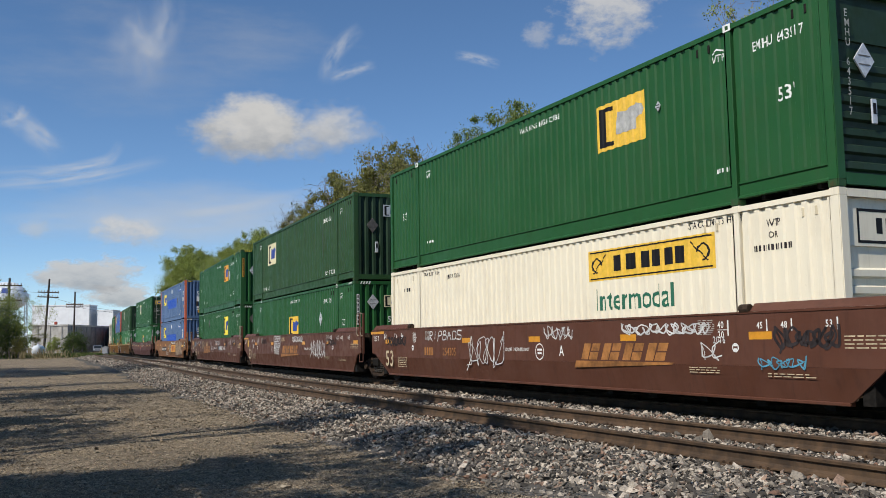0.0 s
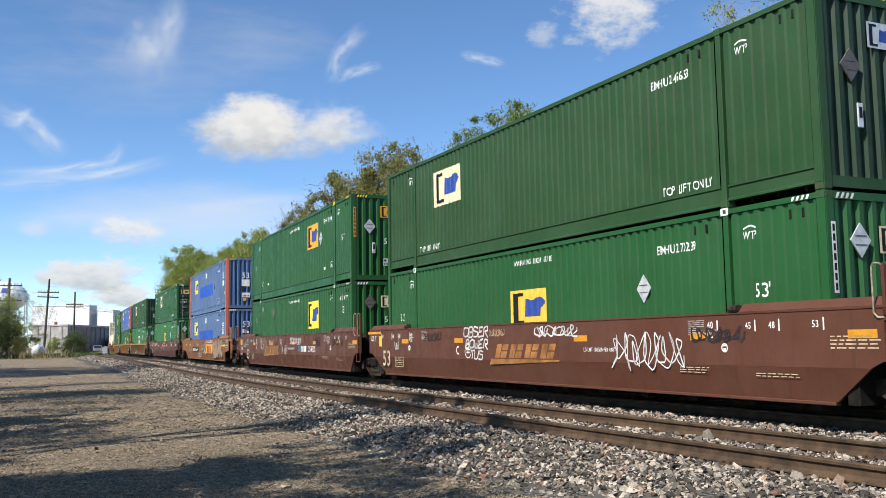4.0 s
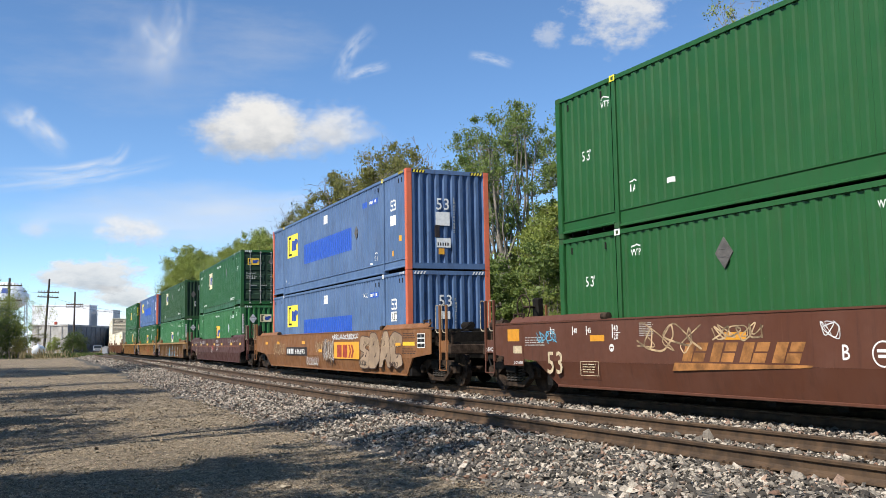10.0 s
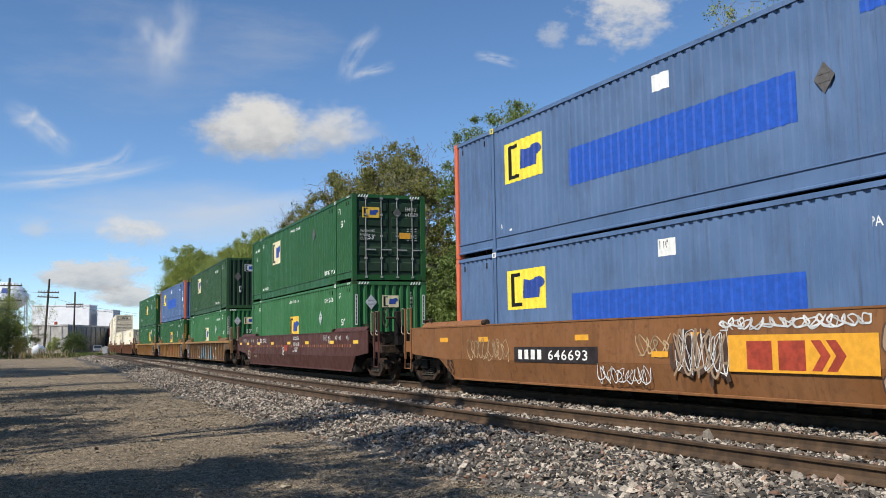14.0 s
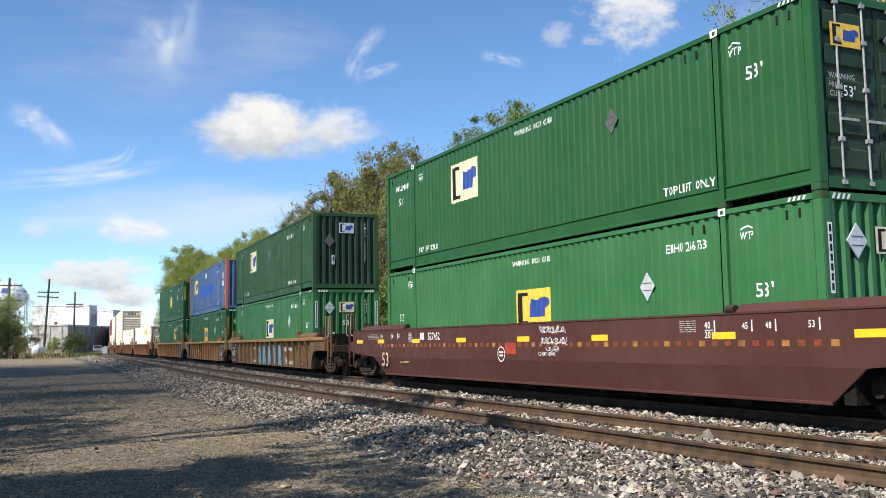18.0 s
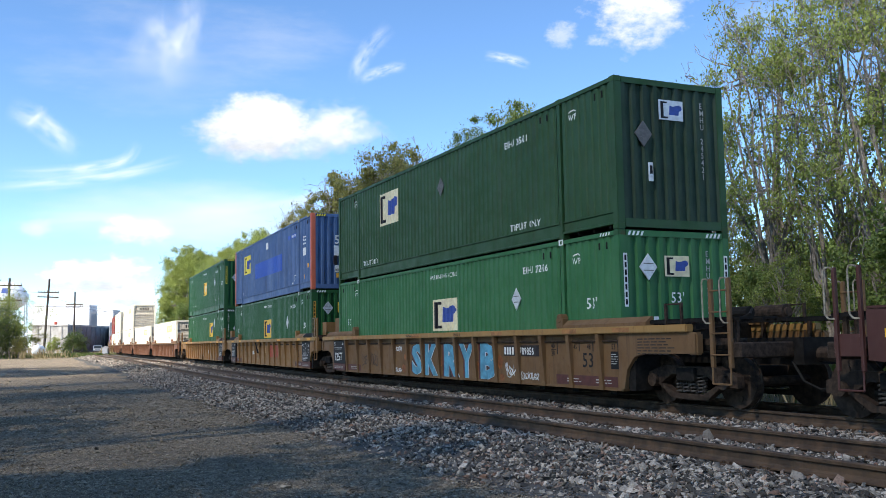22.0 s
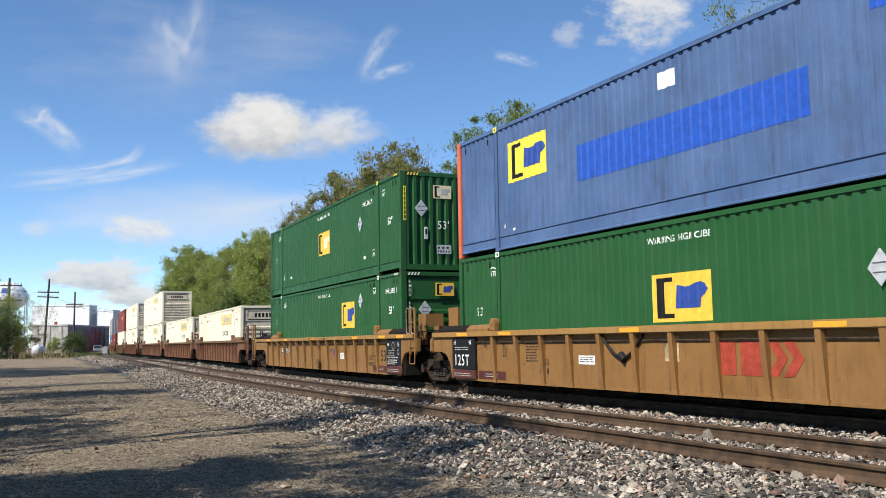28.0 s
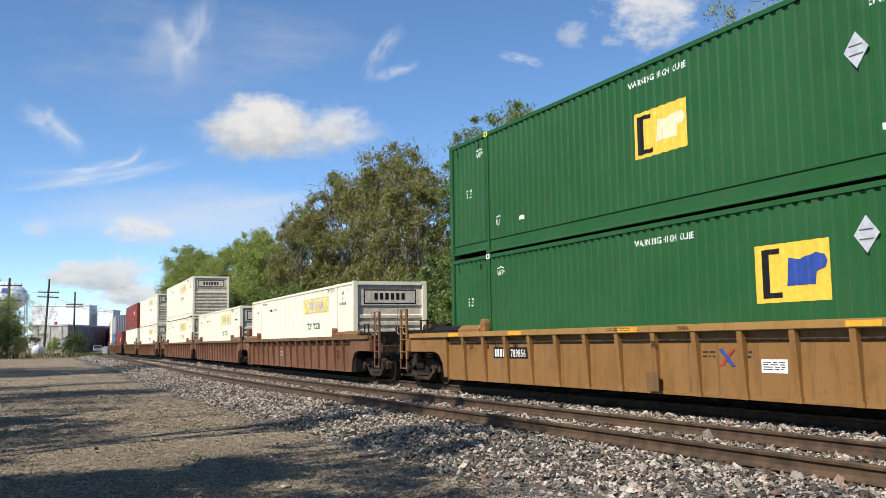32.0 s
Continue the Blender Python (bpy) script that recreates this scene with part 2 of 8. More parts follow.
def letters(text, size, squeeze=1.0, fat=0.010):
    """The outline of a text as a flat bmesh in x and y, its left foot at the origin."""
    if (text, fat) not in GLYPHS:
        cu = bpy.data.curves.new("text", "FONT")
        cu.body, cu.size, cu.resolution_u, cu.offset, cu.space_character = text, 1.0, 2, fat, 1.10
        ob = bpy.data.objects.new("text", cu)
        scene.collection.objects.link(ob)
        bpy.context.view_layer.update()
        me = bpy.data.meshes.new_from_object(ob.evaluated_get(bpy.context.evaluated_depsgraph_get()))
        GLYPHS[(text, fat)] = ([v.co[:2] for v in me.vertices], [tuple(p.vertices) for p in me.polygons])
        bpy.data.objects.remove(ob)
        bpy.data.meshes.remove(me)
        bpy.data.curves.remove(cu)
    points, faces = GLYPHS[(text, fat)]
    bm = bmesh.new()
    vs = [bm.verts.new((x * size * squeeze, y * size, 0)) for x, y in points]
    for f in faces:
        bm.faces.new([vs[i] for i in f])
    return bm


# the lettering of the train, drawn while the scene is still empty
for word in ("53'", "53", "48", "45", "40", "20", "WTP", "IA", "DA", "TOP LIFT ONLY", "WARNING HIGH CUBE", "STACK LIMIT 3 HIGH", "Intermodal", "OR", *"EMHU0123456789ABC"):
    letters(word, 1.0).free()


def rect(bm, x0, x1, z0, z1, lean=0.0):
    vs = [bm.verts.new(p) for p in ((x0, z0, 0), (x1, z0, 0), (x1 + lean, z1, 0), (x0 + lean, z1, 0))]
    bm.faces.new(vs)


def stroke(bm, pts, w):
    """A flat ribbon of the width w through the points (x, z)."""
    last = None
    for i, p in enumerate(pts):
        a, b = Vector(pts[max(0, i - 1)]), Vector(pts[min(len(pts) - 1, i + 1)])
        d = (b - a).normalized() if (b - a).length > 1e-6 else Vector((1, 0))
        k = Vector((-d.y, d.x)) * w / 2
        now = (bm.verts.new((p[0] - k.x, p[1] - k.y, 0)), bm.verts.new((p[0] + k.x, p[1] + k.y, 0)))
        if last:
            bm.faces.new((last[0], now[0], now[1], last[1]))
        last = now


# ---------- containers: 53 feet long, 9 feet 6 inches high ----------
LEN, HIG = 16.154, 2.896
PITCH_C, DEEP = 0.2309, 0.029
POST_AT = 6.096


def rib_depth(x):
    """How far the corrugated side lies behind its outer face at x."""
    k = (x / PITCH_C) % 1.0
    if k < 0.42:
        return 0.0
    if k < 0.54:
        return DEEP * (k - 0.42) / 0.12
    if k < 0.88:
        return DEEP
    return DEEP * (1.0 - (k - 0.88) / 0.12)


def rib_breaks(a, b):
    out = []
    for i in range(int(a / PITCH_C) - 2, int(b / PITCH_C) + 3):
        for k in (0.0, 0.42, 0.54, 0.88):
            x = (i + k) * PITCH_C
            if a + 1e-4 < x < b - 1e-4:
                out.append(x)
    return sorted(out)


def wavy(bm, a, b, z0, z1, y, out):
    """A corrugated wall along x from a to b at y, its outer face towards out."""
    last = None
    for x in [a, *rib_breaks(a, b), b]:
        yy = y - out * rib_depth(x)
        now = (bm.verts.new((x, yy, z0)), bm.verts.new((x, yy, z1)))
        if last:
            bm.faces.new((last[0], now[0], now[1], last[1]))
        last = now


SIDE_Y = 1.272


def side_decal(name, bm, material, parent, label="", corrugated=True, gap=0.004):
    """Paint on the camera's side of a container: the flat shape is cut at the corrugation and laid into it."""
    bm.normal_update()
    if corrugated:
        xs = [v.co.x for v in bm.verts]
        for x in rib_breaks(min(xs), max(xs)):
            bmesh.ops.bisect_plane(bm, geom=bm.verts[:] + bm.edges[:] + bm.faces[:], plane_co=(x, 0, 0), plane_no=(1, 0, 0))
    for v in bm.verts:
        x, z = v.co.x, v.co.y
        v.co = (x, -SIDE_Y - gap + (rib_depth(x) if corrugated else 0.0), z)
    return part(name, bm, material, parent, label)


def end_decal(name, bm, material, parent, at, label=""):
    """Flat paint or a sticker on the leading end of a container."""
    for v in bm.verts:
        v.co = (at, v.co.x, v.co.y)
    return part(name, bm, material, parent, label)


def con_side(out):
    def build(bm):
        h = LEN / 2
        for a, b in ((-h + 0.185, -POST_AT - 0.09), (-POST_AT + 0.09, POST_AT - 0.09), (POST_AT + 0.09, h - 0.185)):
            wavy(bm, a, b, 0.335, HIG - 0.08, out * SIDE_Y, out)
    return build


def con_top_rail(out):
    def build(bm):
        box(bm, -LEN / 2 + 0.02, LEN / 2 - 0.02, out * 1.22, out * 1.290, HIG - 0.10, HIG - 0.02)
    return build


def con_bottom_rail(out):
    def build(bm):
        h = LEN / 2
        for a, b in ((-h + 0.15, -POST_AT - 0.08), (-POST_AT + 0.08, POST_AT - 0.08), (POST_AT + 0.08, h - 0.15)):
            low = 0.10 if abs(a + b) > 1 else 0.035
            prism(bm, [(out * 1.286, low), (out * 1.286, low + 0.03), (out * 1.252, low + 0.05), (out * 1.252, 0.305), (out * 1.2735, 0.325), (out * 1.2735, 0.350), (out * 1.18, 0.350), (out * 1.18, low)], "x", a, b)
    return build


def con_post(sx, sy):
    def build(bm):
        h = LEN / 2
        x0, x1 = (h - 0.17, h) if sx > 0 else (-h, -h + 0.17)
        box(bm, x0, x1, sy * 1.13, sy * 1.294, 0.10, HIG - 0.10)
        soften(bm, 0.012)
    return build


def con_mid_post(sx, sy):
    def build(bm):
        c = sx * POST_AT
        box(bm, c - 0.055, c + 0.055, sy * 1.21, sy * 1.288, 0.05, HIG - 0.06)
        soften(bm, 0.008, 1)
        box(bm, c - 0.12, c + 0.12, sy * 1.19, sy * 1.215, 0.33, HIG - 0.07)
    return build


def casting(bm):
    box(bm, -0.089, 0.089, -0.081, 0.081, 0.0, 0.118)
    soften(bm, 0.012)
    for s in (1, -1):
        tube(bm, (0.0, s * 0.0812, 0.058), (0.0, s * 0.0818, 0.058), 0.036, 10)
        tube(bm, (s * 0.0892, 0.0, 0.058), (s * 0.0897, 0.0, 0.058), 0.034, 10)


def con_roof(bm):
    box(bm, -LEN / 2 + 0.1, LEN / 2 - 0.1, -1.25, 1.25, HIG - 0.05, HIG - 0.025)


def con_floor(bm):
    box(bm, -LEN / 2 + 0.1, LEN / 2 - 0.1, -1.22, 1.22, 0.11, 0.2)
    for i in range(30):
        x = -LEN / 2 + 0.4 + i * (LEN - 0.8) / 29
        box(bm, x - 0.03, x + 0.03, -1.21, 1.21, 0.03, 0.11)


def con_end_wavy(bm):
    """The leading end: vertical corrugation between the posts."""
    at = LEN / 2 - 0.012
    ys = np.linspace(-1.13, 1.13, 10)
    last = None
    for y0, y1 in zip(ys, ys[1:]):
        w = y1 - y0
        for k, d in ((0.0, 0.0), (0.34, 0.0), (0.48, 0.055), (0.86, 0.055), (1.0, 0.0)):
            y = y0 + k * w
            now = (bm.verts.new((at - d, y, 0.20)), bm.verts.new((at - d, y, HIG - 0.12)))
            if last:
                bm.faces.new((last[0], now[0], now[1], last[1]))
            last = now


def con_end_slatted(bm):
    """The leading end: a flat field over horizontal channels."""
    at = LEN / 2 - 0.02
    box(bm, at - 0.09, at - 0.07, -1.13, 1.13, 0.15, HIG - 0.1)
    box(bm, at - 0.0701, at - 0.035, -1.13, 1.13, HIG - 0.80, HIG - 0.22)


def con_end_rail(e, top):
    def build(bm):
        h = LEN / 2
        x0, x1 = (h - 0.10, h - 0.004) if e > 0 else (-h + 0.004, -h + 0.10)
        z0, z1 = (HIG - 0.125, HIG - 0.012) if top else (0.04, 0.20)
        box(bm, x0, x1, -1.13, 1.13, z0, z1)
    return build


def con_slat(bm):
    prism(bm, [(-0.058, 0.0), (0.0, 0.03), (0.0, 0.12), (-0.058, 0.15)], "y", -1.12, 1.12)


def con_back(bm):
    at = -LEN / 2 + 0.02
    box(bm, at, at + 0.04, -1.13, 1.13, 0.19, HIG - 0.12)


def door_leaf(s):
    def build(bm):
        at = LEN / 2 - 0.055
        y0, y1 = (0.012, 1.125) if s > 0 else (-1.125, -0.012)
        box(bm, at - 0.03, at, y0, y1, 0.18, HIG - 0.13)
        for z in (0.30, 0.80, 1.30, 1.80, 2.30):
            prism(bm, [(at, z), (at + 0.028, z + 0.04), (at + 0.028, z + 0.30), (at, z + 0.34)], "y", y0 + 0.08, y1 - 0.08)
    return build


def lock_bar(bm):
    tube(bm, (0, 0, 0.10), (0, 0, HIG - 0.08), 0.017, 8)
    for z in (0.13, 0.75, 1.5, 2.2, HIG - 0.14):
        box(bm, -0.025, 0.028, -0.045, 0.045, z - 0.03, z + 0.03)
    box(bm, 0.01, 0.035, 0.0, 0.34, 1.02, 1.06)


def container(u, z, colour, label, posts=None, front="wavy", end_colour=None):
    """An empty 53-foot box whose leading end is u metres back along the train, standing at z."""
    ob = thing("shipping_container", label, "container", "containers on the train")
    h = LEN / 2
    posts = posts or colour
    end_colour = end_colour or colour
    for s in (-1, 1):
        link("side_wall", shared(f"side{s}/side_wall", con_side(s)), colour, ob)
        link("top_rail", shared(f"top{s}/top_rail", con_top_rail(s)), colour, ob)
        link("bottom_rail", shared(f"bottom{s}/bottom_rail", con_bottom_rail(s)), colour, ob)
        for e in (-1, 1):
            link("corner_post", shared(f"post{e}{s}/corner_post", con_post(e, s)), posts, ob)
            link("lifting_post", shared(f"mid{e}{s}/lifting_post", con_mid_post(e, s)), colour, ob)
            for hz in (0.0, HIG - 0.118):
                worn = GREEN_CHIPPED if posts in (GREEN, GREEN_DARK, GREEN_PALE) else posts
                link("corner_casting", shared("casting", casting), worn, ob, "", pose(e * (h - 0.09), s * 1.214, hz))
                link("corner_casting", shared("casting", casting), worn if posts is colour else colour, ob, "", pose(e * POST_AT, s * 1.214, hz))
    link("roof", shared("roof", con_roof), colour, ob)
    link("floor_frame", shared("floor_frame", con_floor), UNDER, ob)
    for e in (-1, 1):
        for top in (0, 1):
            link("end_rail", shared(f"rail{e}{top}/end_rail", con_end_rail(e, top)), colour, ob)
    link("rear_wall", shared("rear_wall", con_back), colour, ob)
    if front == "wavy":
        link("front_wall", shared("front_wall", con_end_wavy), end_colour, ob)
    elif front == "slats":
        link("front_wall", shared("slats/front_wall", con_end_slatted), end_colour, ob)
        for i in range(7):
            link("slat", shared("slat", con_slat), end_colour, ob, "", pose(h - 0.032, 0, 0.24 + i * 0.235))
    else:
        for s in (-1, 1):
            leaf = link("door", shared(f"door{s}/door", door_leaf(s)), end_colour, ob)
            for y in (0.28, 0.82):
                link("locking_bar", shared("locking_bar", lock_bar), GALVANISED, leaf, "galvanised locking bar", pose(h - 0.012, s * y, 0))
    for x in (h - 0.42, h - 0.66, POST_AT - 0.45, POST_AT - 0.72, -POST_AT - 0.4, -h + 0.45):
        link("lashing_slot", shared("lashing_slot", lash_slot), CREAM if colour is WHITE else UNDER, ob, "", pose(x, -SIDE_Y - 0.002, HIG - 0.27))
    MOVING.append((ob, u + h, z))
    return ob


def lash_slot(bm):
    box(bm, -0.022, 0.022, -0.012, 0.012, -0.07, 0.07)
    soften(bm, 0.009, 1)


MOVING = []     # (thing, metres back along the train, height)


def words(ob, text, x, z, size, material=None, squeeze=0.9, end=False, name="lettering", gap=0.004):
    """Lettering; x is measured back from the leading end on the side, or from the middle of the end."""
    material = material or M_WHITE
    bm = letters(text, size * 1.38, squeeze)
    off = (LEN / 2 - x) if not end else x
    for v in bm.verts:
        v.co.x += off
        v.co.y += z
    if end:
        return end_decal(name, bm, material, ob, LEN / 2 + 0.001)
    return side_decal(name, bm, material, ob, "", True, gap)


IDS = {}        # a container's own number, by its object's name


def down_the_end(ob, text, y, z, size, material):
    """Lettering that runs down the leading end, one character under the other."""
    for i, ch in enumerate(text):
        if ch != " ":
            words(ob, ch, y, z - i * size * 1.22, size, material, 0.85, True)


def bars(ob, x, z, w, hgt, count, material=None, end=False, upright=False):
    """Writing that cannot be read, or may not be: plain bars of its size."""
    material = material or M_WHITE
    bm = bmesh.new()
    step = w / count
    off = (LEN / 2 - x) if not end else x
    for i in range(count):
        if upright:
            rect(bm, off, off + hgt, z - (i + 0.6) * step, z - i * step)
        else:
            rect(bm, off + i * step, off + (i + 0.5) * step, z, z + hgt)
    if end:
        return end_decal("marking", bm, material, ob, LEN / 2 + 0.001)
    return side_decal("marking", bm, material, ob)


def emblem(ob, x0, x1, z0, z1, panel, ink=None, end=False, black=None):
    """The owner's panel: a coloured field with a black block and two blue blocks on it."""
    ink, black = ink or M_INK, black or M_BLACK
    put = (lambda n, b, m: end_decal(n, b, m, ob, LEN / 2 + {"logo_panel": 0.001, "logo_shape": 0.004}[n])) if end \
        else (lambda n, b, m: side_decal(n, b, m, ob, "", True, 0.004 if n == "logo_panel" else 0.008))
    a, b = (x0, x1) if end else (LEN / 2 - x1, LEN / 2 - x0)
    w, hh = b - a, z1 - z0
    bm = bmesh.new()
    rect(bm, a, b, z0, z1)
    put("logo_panel", bm, panel)
    def block(pts, material):
        bm = bmesh.new()
        bm.faces.new([bm.verts.new((a + p * w, z0 + q * hh, 0)) for p, q in pts])
        put("logo_shape", bm, material)
    block([(0.08, 0.08), (0.37, 0.08), (0.37, 0.17), (0.20, 0.17), (0.20, 0.83), (0.35, 0.83), (0.35, 0.92), (0.08, 0.92)], black)
    block([(0.42, 0.27), (0.45, 0.75), (0.60, 0.70), (0.83, 0.79), (0.92, 0.74), (0.955, 0.63), (0.92, 0.53), (0.83, 0.47), (0.81, 0.27)], ink)



def placard(ob, x, z, size, material=None, end=False, sy=1.25):
    material = material or M_PLACARD
    size = min(size, 0.40)
    bm = bmesh.new()
    off = (LEN / 2 - x) if not end else x
    pts = [(off, z - size / 2 * sy), (off + size / 2, z), (off, z + size / 2 * sy), (off - size / 2, z)]
    if end:
        prism(bm, pts, "x", LEN / 2 - 0.01, LEN / 2 + 0.012)
    else:
        lo = [bm.verts.new((a, -SIDE_Y + 0.006, c)) for a, c in pts]
        hi = [bm.verts.new((a, -SIDE_Y - 0.014, c)) for a, c in pts]
        bm.faces.new(lo)
        bm.faces.new(hi[::-1])
        for i in range(4):
            bm.faces.new((lo[i], hi[i], hi[(i + 1) % 4], lo[(i + 1) % 4]))
    pl = part("placard", bm, material, ob, "diamond metal placard holder")
    for k in (-0.16, 0.16):
        bm = bmesh.new()
        if end:
            box(bm, LEN / 2 + 0.0125, LEN / 2 + 0.017, off - size * 0.28, off + size * 0.28, z + k * size - 0.008, z + k * size + 0.008)
        else:
            box(bm, off - size * 0.28, off + size * 0.28, -SIDE_Y - 0.019, -SIDE_Y - 0.0145, z + k * size - 0.008, z + k * size + 0.008)
        part("clip", bm, M_PLACARD_DARK, pl)


def hazard(ob, material=None, back=None):
    """Slanted stripes at the upper corners, on a dark ground where there is one."""
    material = material or M_WHITE
    for y in (-1.10, 0.72):
        if back:
            bm = bmesh.new()
            rect(bm, y - 0.02, y + 0.38, HIG - 0.115, HIG - 0.027)
            end_decal("stripe_ground", bm, back, ob, LEN / 2 - 0.0015)
        for i in range(4):
            bm = bmesh.new()
            rect(bm, y + i * 0.095, y + i * 0.095 + 0.05, HIG - 0.112, HIG - 0.03, 0.04)
            end_decal("warning_stripe", bm, material, ob, LEN / 2 + 0.0005)
    if back:
        bm = bmesh.new()
        rect(bm, LEN / 2 - 0.64, LEN / 2 - 0.24, HIG - 0.094, HIG - 0.026)
        for v in bm.verts:
            v.co = (v.co.x, -1.2915, v.co.y)
        part("stripe_ground", bm, back, ob)
    for i in range(4):
        bm = bmesh.new()
        rect(bm, LEN / 2 - 0.62 + i * 0.09, LEN / 2 - 0.575 + i * 0.09, HIG - 0.09, HIG - 0.03, 0.03)
        for v in bm.verts:
            v.co = (v.co.x, -1.2935, v.co.y)
        part("warning_stripe", bm, material, ob)
    for c in (POST_AT, -POST_AT):
        bm = bmesh.new()
        for a, b, lo, hi in ((-0.085, -0.035, 0.0, 0.118), (0.035, 0.085, 0.0, 0.118), (-0.0349, 0.0349, 0.0, 0.025), (-0.0349, 0.0349, 0.09, 0.118)):
            rect(bm, c + a, c + b, HIG - 0.12 + lo, HIG - 0.12 + hi)
        for v in bm.verts:
            v.co = (v.co.x, -1.2985, v.co.y)
        part("casting_paint", bm, material, ob, "white paint round the lifting hole")


# ---------- ground ----------
def ground_material():
    m, nt, b = nodes_of("dirt_and_fine_gravel", 0.95)
    v = coords(nt, jitter=False)
    c = mix(nt, ramp(nt, noise_of(nt, v, 0.35, 5.0), 0.35, 0.65), (0.205, 0.154, 0.096), (0.275, 0.209, 0.132))
    c = mix(nt, ramp(nt, noise_of(nt, v, 1.6, 7.0, 0.7), 0.46, 0.68, 0.0, 0.25), c, (0.12, 0.098, 0.072))
    c = mix(nt, ramp(nt, noise_of(nt, coords(nt, (0.25, 1.0, 1.0), False), 0.55, 6.0, 0.65), 0.48, 0.66, 0.0, 0.35), c, (0.125, 0.103, 0.078))
    c = mix(nt, ramp(nt, noise_of(nt, v, 13.0, 8.0, 0.8), 0.22, 0.46), (0.095, 0.078, 0.060), c)
    pebble = nd(nt, "ShaderNodeTexVoronoi", Scale=30.0)
    nt.links.new(v, pebble.inputs["Vector"])
    grey = nt.nodes.new("ShaderNodeRGBToBW")
    nt.links.new(pebble.outputs["Color"], grey.inputs[0])
    c2 = mix(nt, 0.75, c, grey.outputs[0], "OVERLAY")
    clod = nd(nt, "ShaderNodeTexVoronoi", Scale=9.0)
    nt.links.new(v, clod.inputs["Vector"])
    grey2 = nt.nodes.new("ShaderNodeRGBToBW")
    nt.links.new(clod.outputs["Color"], grey2.inputs[0])
    c2 = mix(nt, 0.4, c2, grey2.outputs[0], "OVERLAY")
    c2 = mix(nt, ramp(nt, noise_of(nt, v, 5.0, 6.0, 0.75), 0.46, 0.68, 0.0, 0.35), c2, (0.12, 0.10, 0.076))
    hs = nd(nt, "ShaderNodeHueSaturation", Saturation=1.0)
    nt.links.new(c2, hs.inputs["Color"])
    grass = ramp(nt, noise_of(nt, v, 0.12, 6.0, 0.7), 0.56, 0.66)
    # grass only far from the road, by distance along y
    sep = nt.nodes.new("ShaderNodeSeparateXYZ")
    nt.links.new(v, sep.inputs[0])
    far = ramp(nt, sep.outputs["Y"], 95.0, 125.0)
    mul = nt.nodes.new("ShaderNodeMath")
    mul.operation = "MULTIPLY"
    nt.links.new(grass, mul.inputs[0])
    nt.links.new(far, mul.inputs[1])
    nt.links.new(mix(nt, mul.outputs[0], hs.outputs["Color"], (0.09, 0.12, 0.035)), b.inputs["Base Color"])
    add = nt.nodes.new("ShaderNodeMath")
    nt.links.new(pebble.outputs["Distance"], add.inputs[0])
    nt.links.new(noise_of(nt, v, 45.0, 6.0), add.inputs[1])
    bump(nt, b, add.outputs[0], 0.7, 0.035)
    return m


def stone_material(name, lo, hi, warm):
    m, nt, b = nodes_of(name, 0.88)
    geo = nt.nodes.new("ShaderNodeNewGeometry")
    rnd = geo.outputs["Random Per Island"]
    v = coords(nt, jitter=False)
    pw = nt.nodes.new("ShaderNodeMath")
    pw.operation = "POWER"
    pw.inputs[1].default_value = 1.5
    nt.links.new(rnd, pw.inputs[0])
    c = mix(nt, pw.outputs[0], lo, hi)
    sc = nt.nodes.new("ShaderNodeMath")
    sc.operation = "MULTIPLY_ADD"
    sc.inputs[1].default_value, sc.inputs[2].default_value = 17.3, 0.0
    nt.links.new(rnd, sc.inputs[0])
    fr = nt.nodes.new("ShaderNodeMath")
    fr.operation = "FRACT"
    nt.links.new(sc.outputs[0], fr.inputs[0])
    c = mix(nt, ramp(nt, fr.outputs[0], 0.82, 0.98, 0.0, 0.7), c, warm)
    c = mix(nt, ramp(nt, noise_of(nt, v, 40.0, 5.0), 0.4, 0.75, 0.0, 0.5), c, tuple(x * 0.45 for x in lo))
    nt.links.new(c, b.inputs["Base Color"])
    bump(nt, b, noise_of(nt, v, 90.0, 5.0), 0.35, 0.004)
    return m


def ballast_bed_material():
    m, nt, b = nodes_of("ballast_bed", 0.92)
    v = coords(nt, jitter=False)
    vor = nd(nt, "ShaderNodeTexVoronoi", Scale=17.0)
    nt.links.new(v, vor.inputs["Vector"])
    hs = nd(nt, "ShaderNodeHueSaturation", Saturation=0.10, Value=0.28)
    nt.links.new(vor.outputs["Color"], hs.inputs["Color"])
    c = mix(nt, ramp(nt, vor.outputs["Distance"], 0.0, 0.5), hs.outputs["Color"], (0.06, 0.055, 0.05))
    c = mix(nt, 0.35, c, (0.13, 0.108, 0.08))
    nt.links.new(c, b.inputs["Base Color"])
    inv = ramp(nt, vor.outputs["Distance"], 0.0, 0.6, 1.0, 0.0)
    bump(nt, b, inv, 1.0, 0.04)
    return m


GROUND = ground_material()
STONE = stone_material("ballast_stone", (0.030, 0.025, 0.020), (0.58, 0.495, 0.395), (0.30, 0.16, 0.10))
PEBBLE = stone_material("road_pebble", (0.130, 0.104, 0.072), (0.40, 0.325, 0.225), (0.24, 0.165, 0.10))
BED = ballast_bed_material()
TIE = plain("weathered_tie_wood", (0.075, 0.060, 0.048), 0.9, 0.0, 0.4, 6.0, 0.5)


def steps(*runs):
    out = []
    for a, b, d in runs:
        out += list(np.arange(a, b, d))
    return np.array(out + [runs[-1][1]])


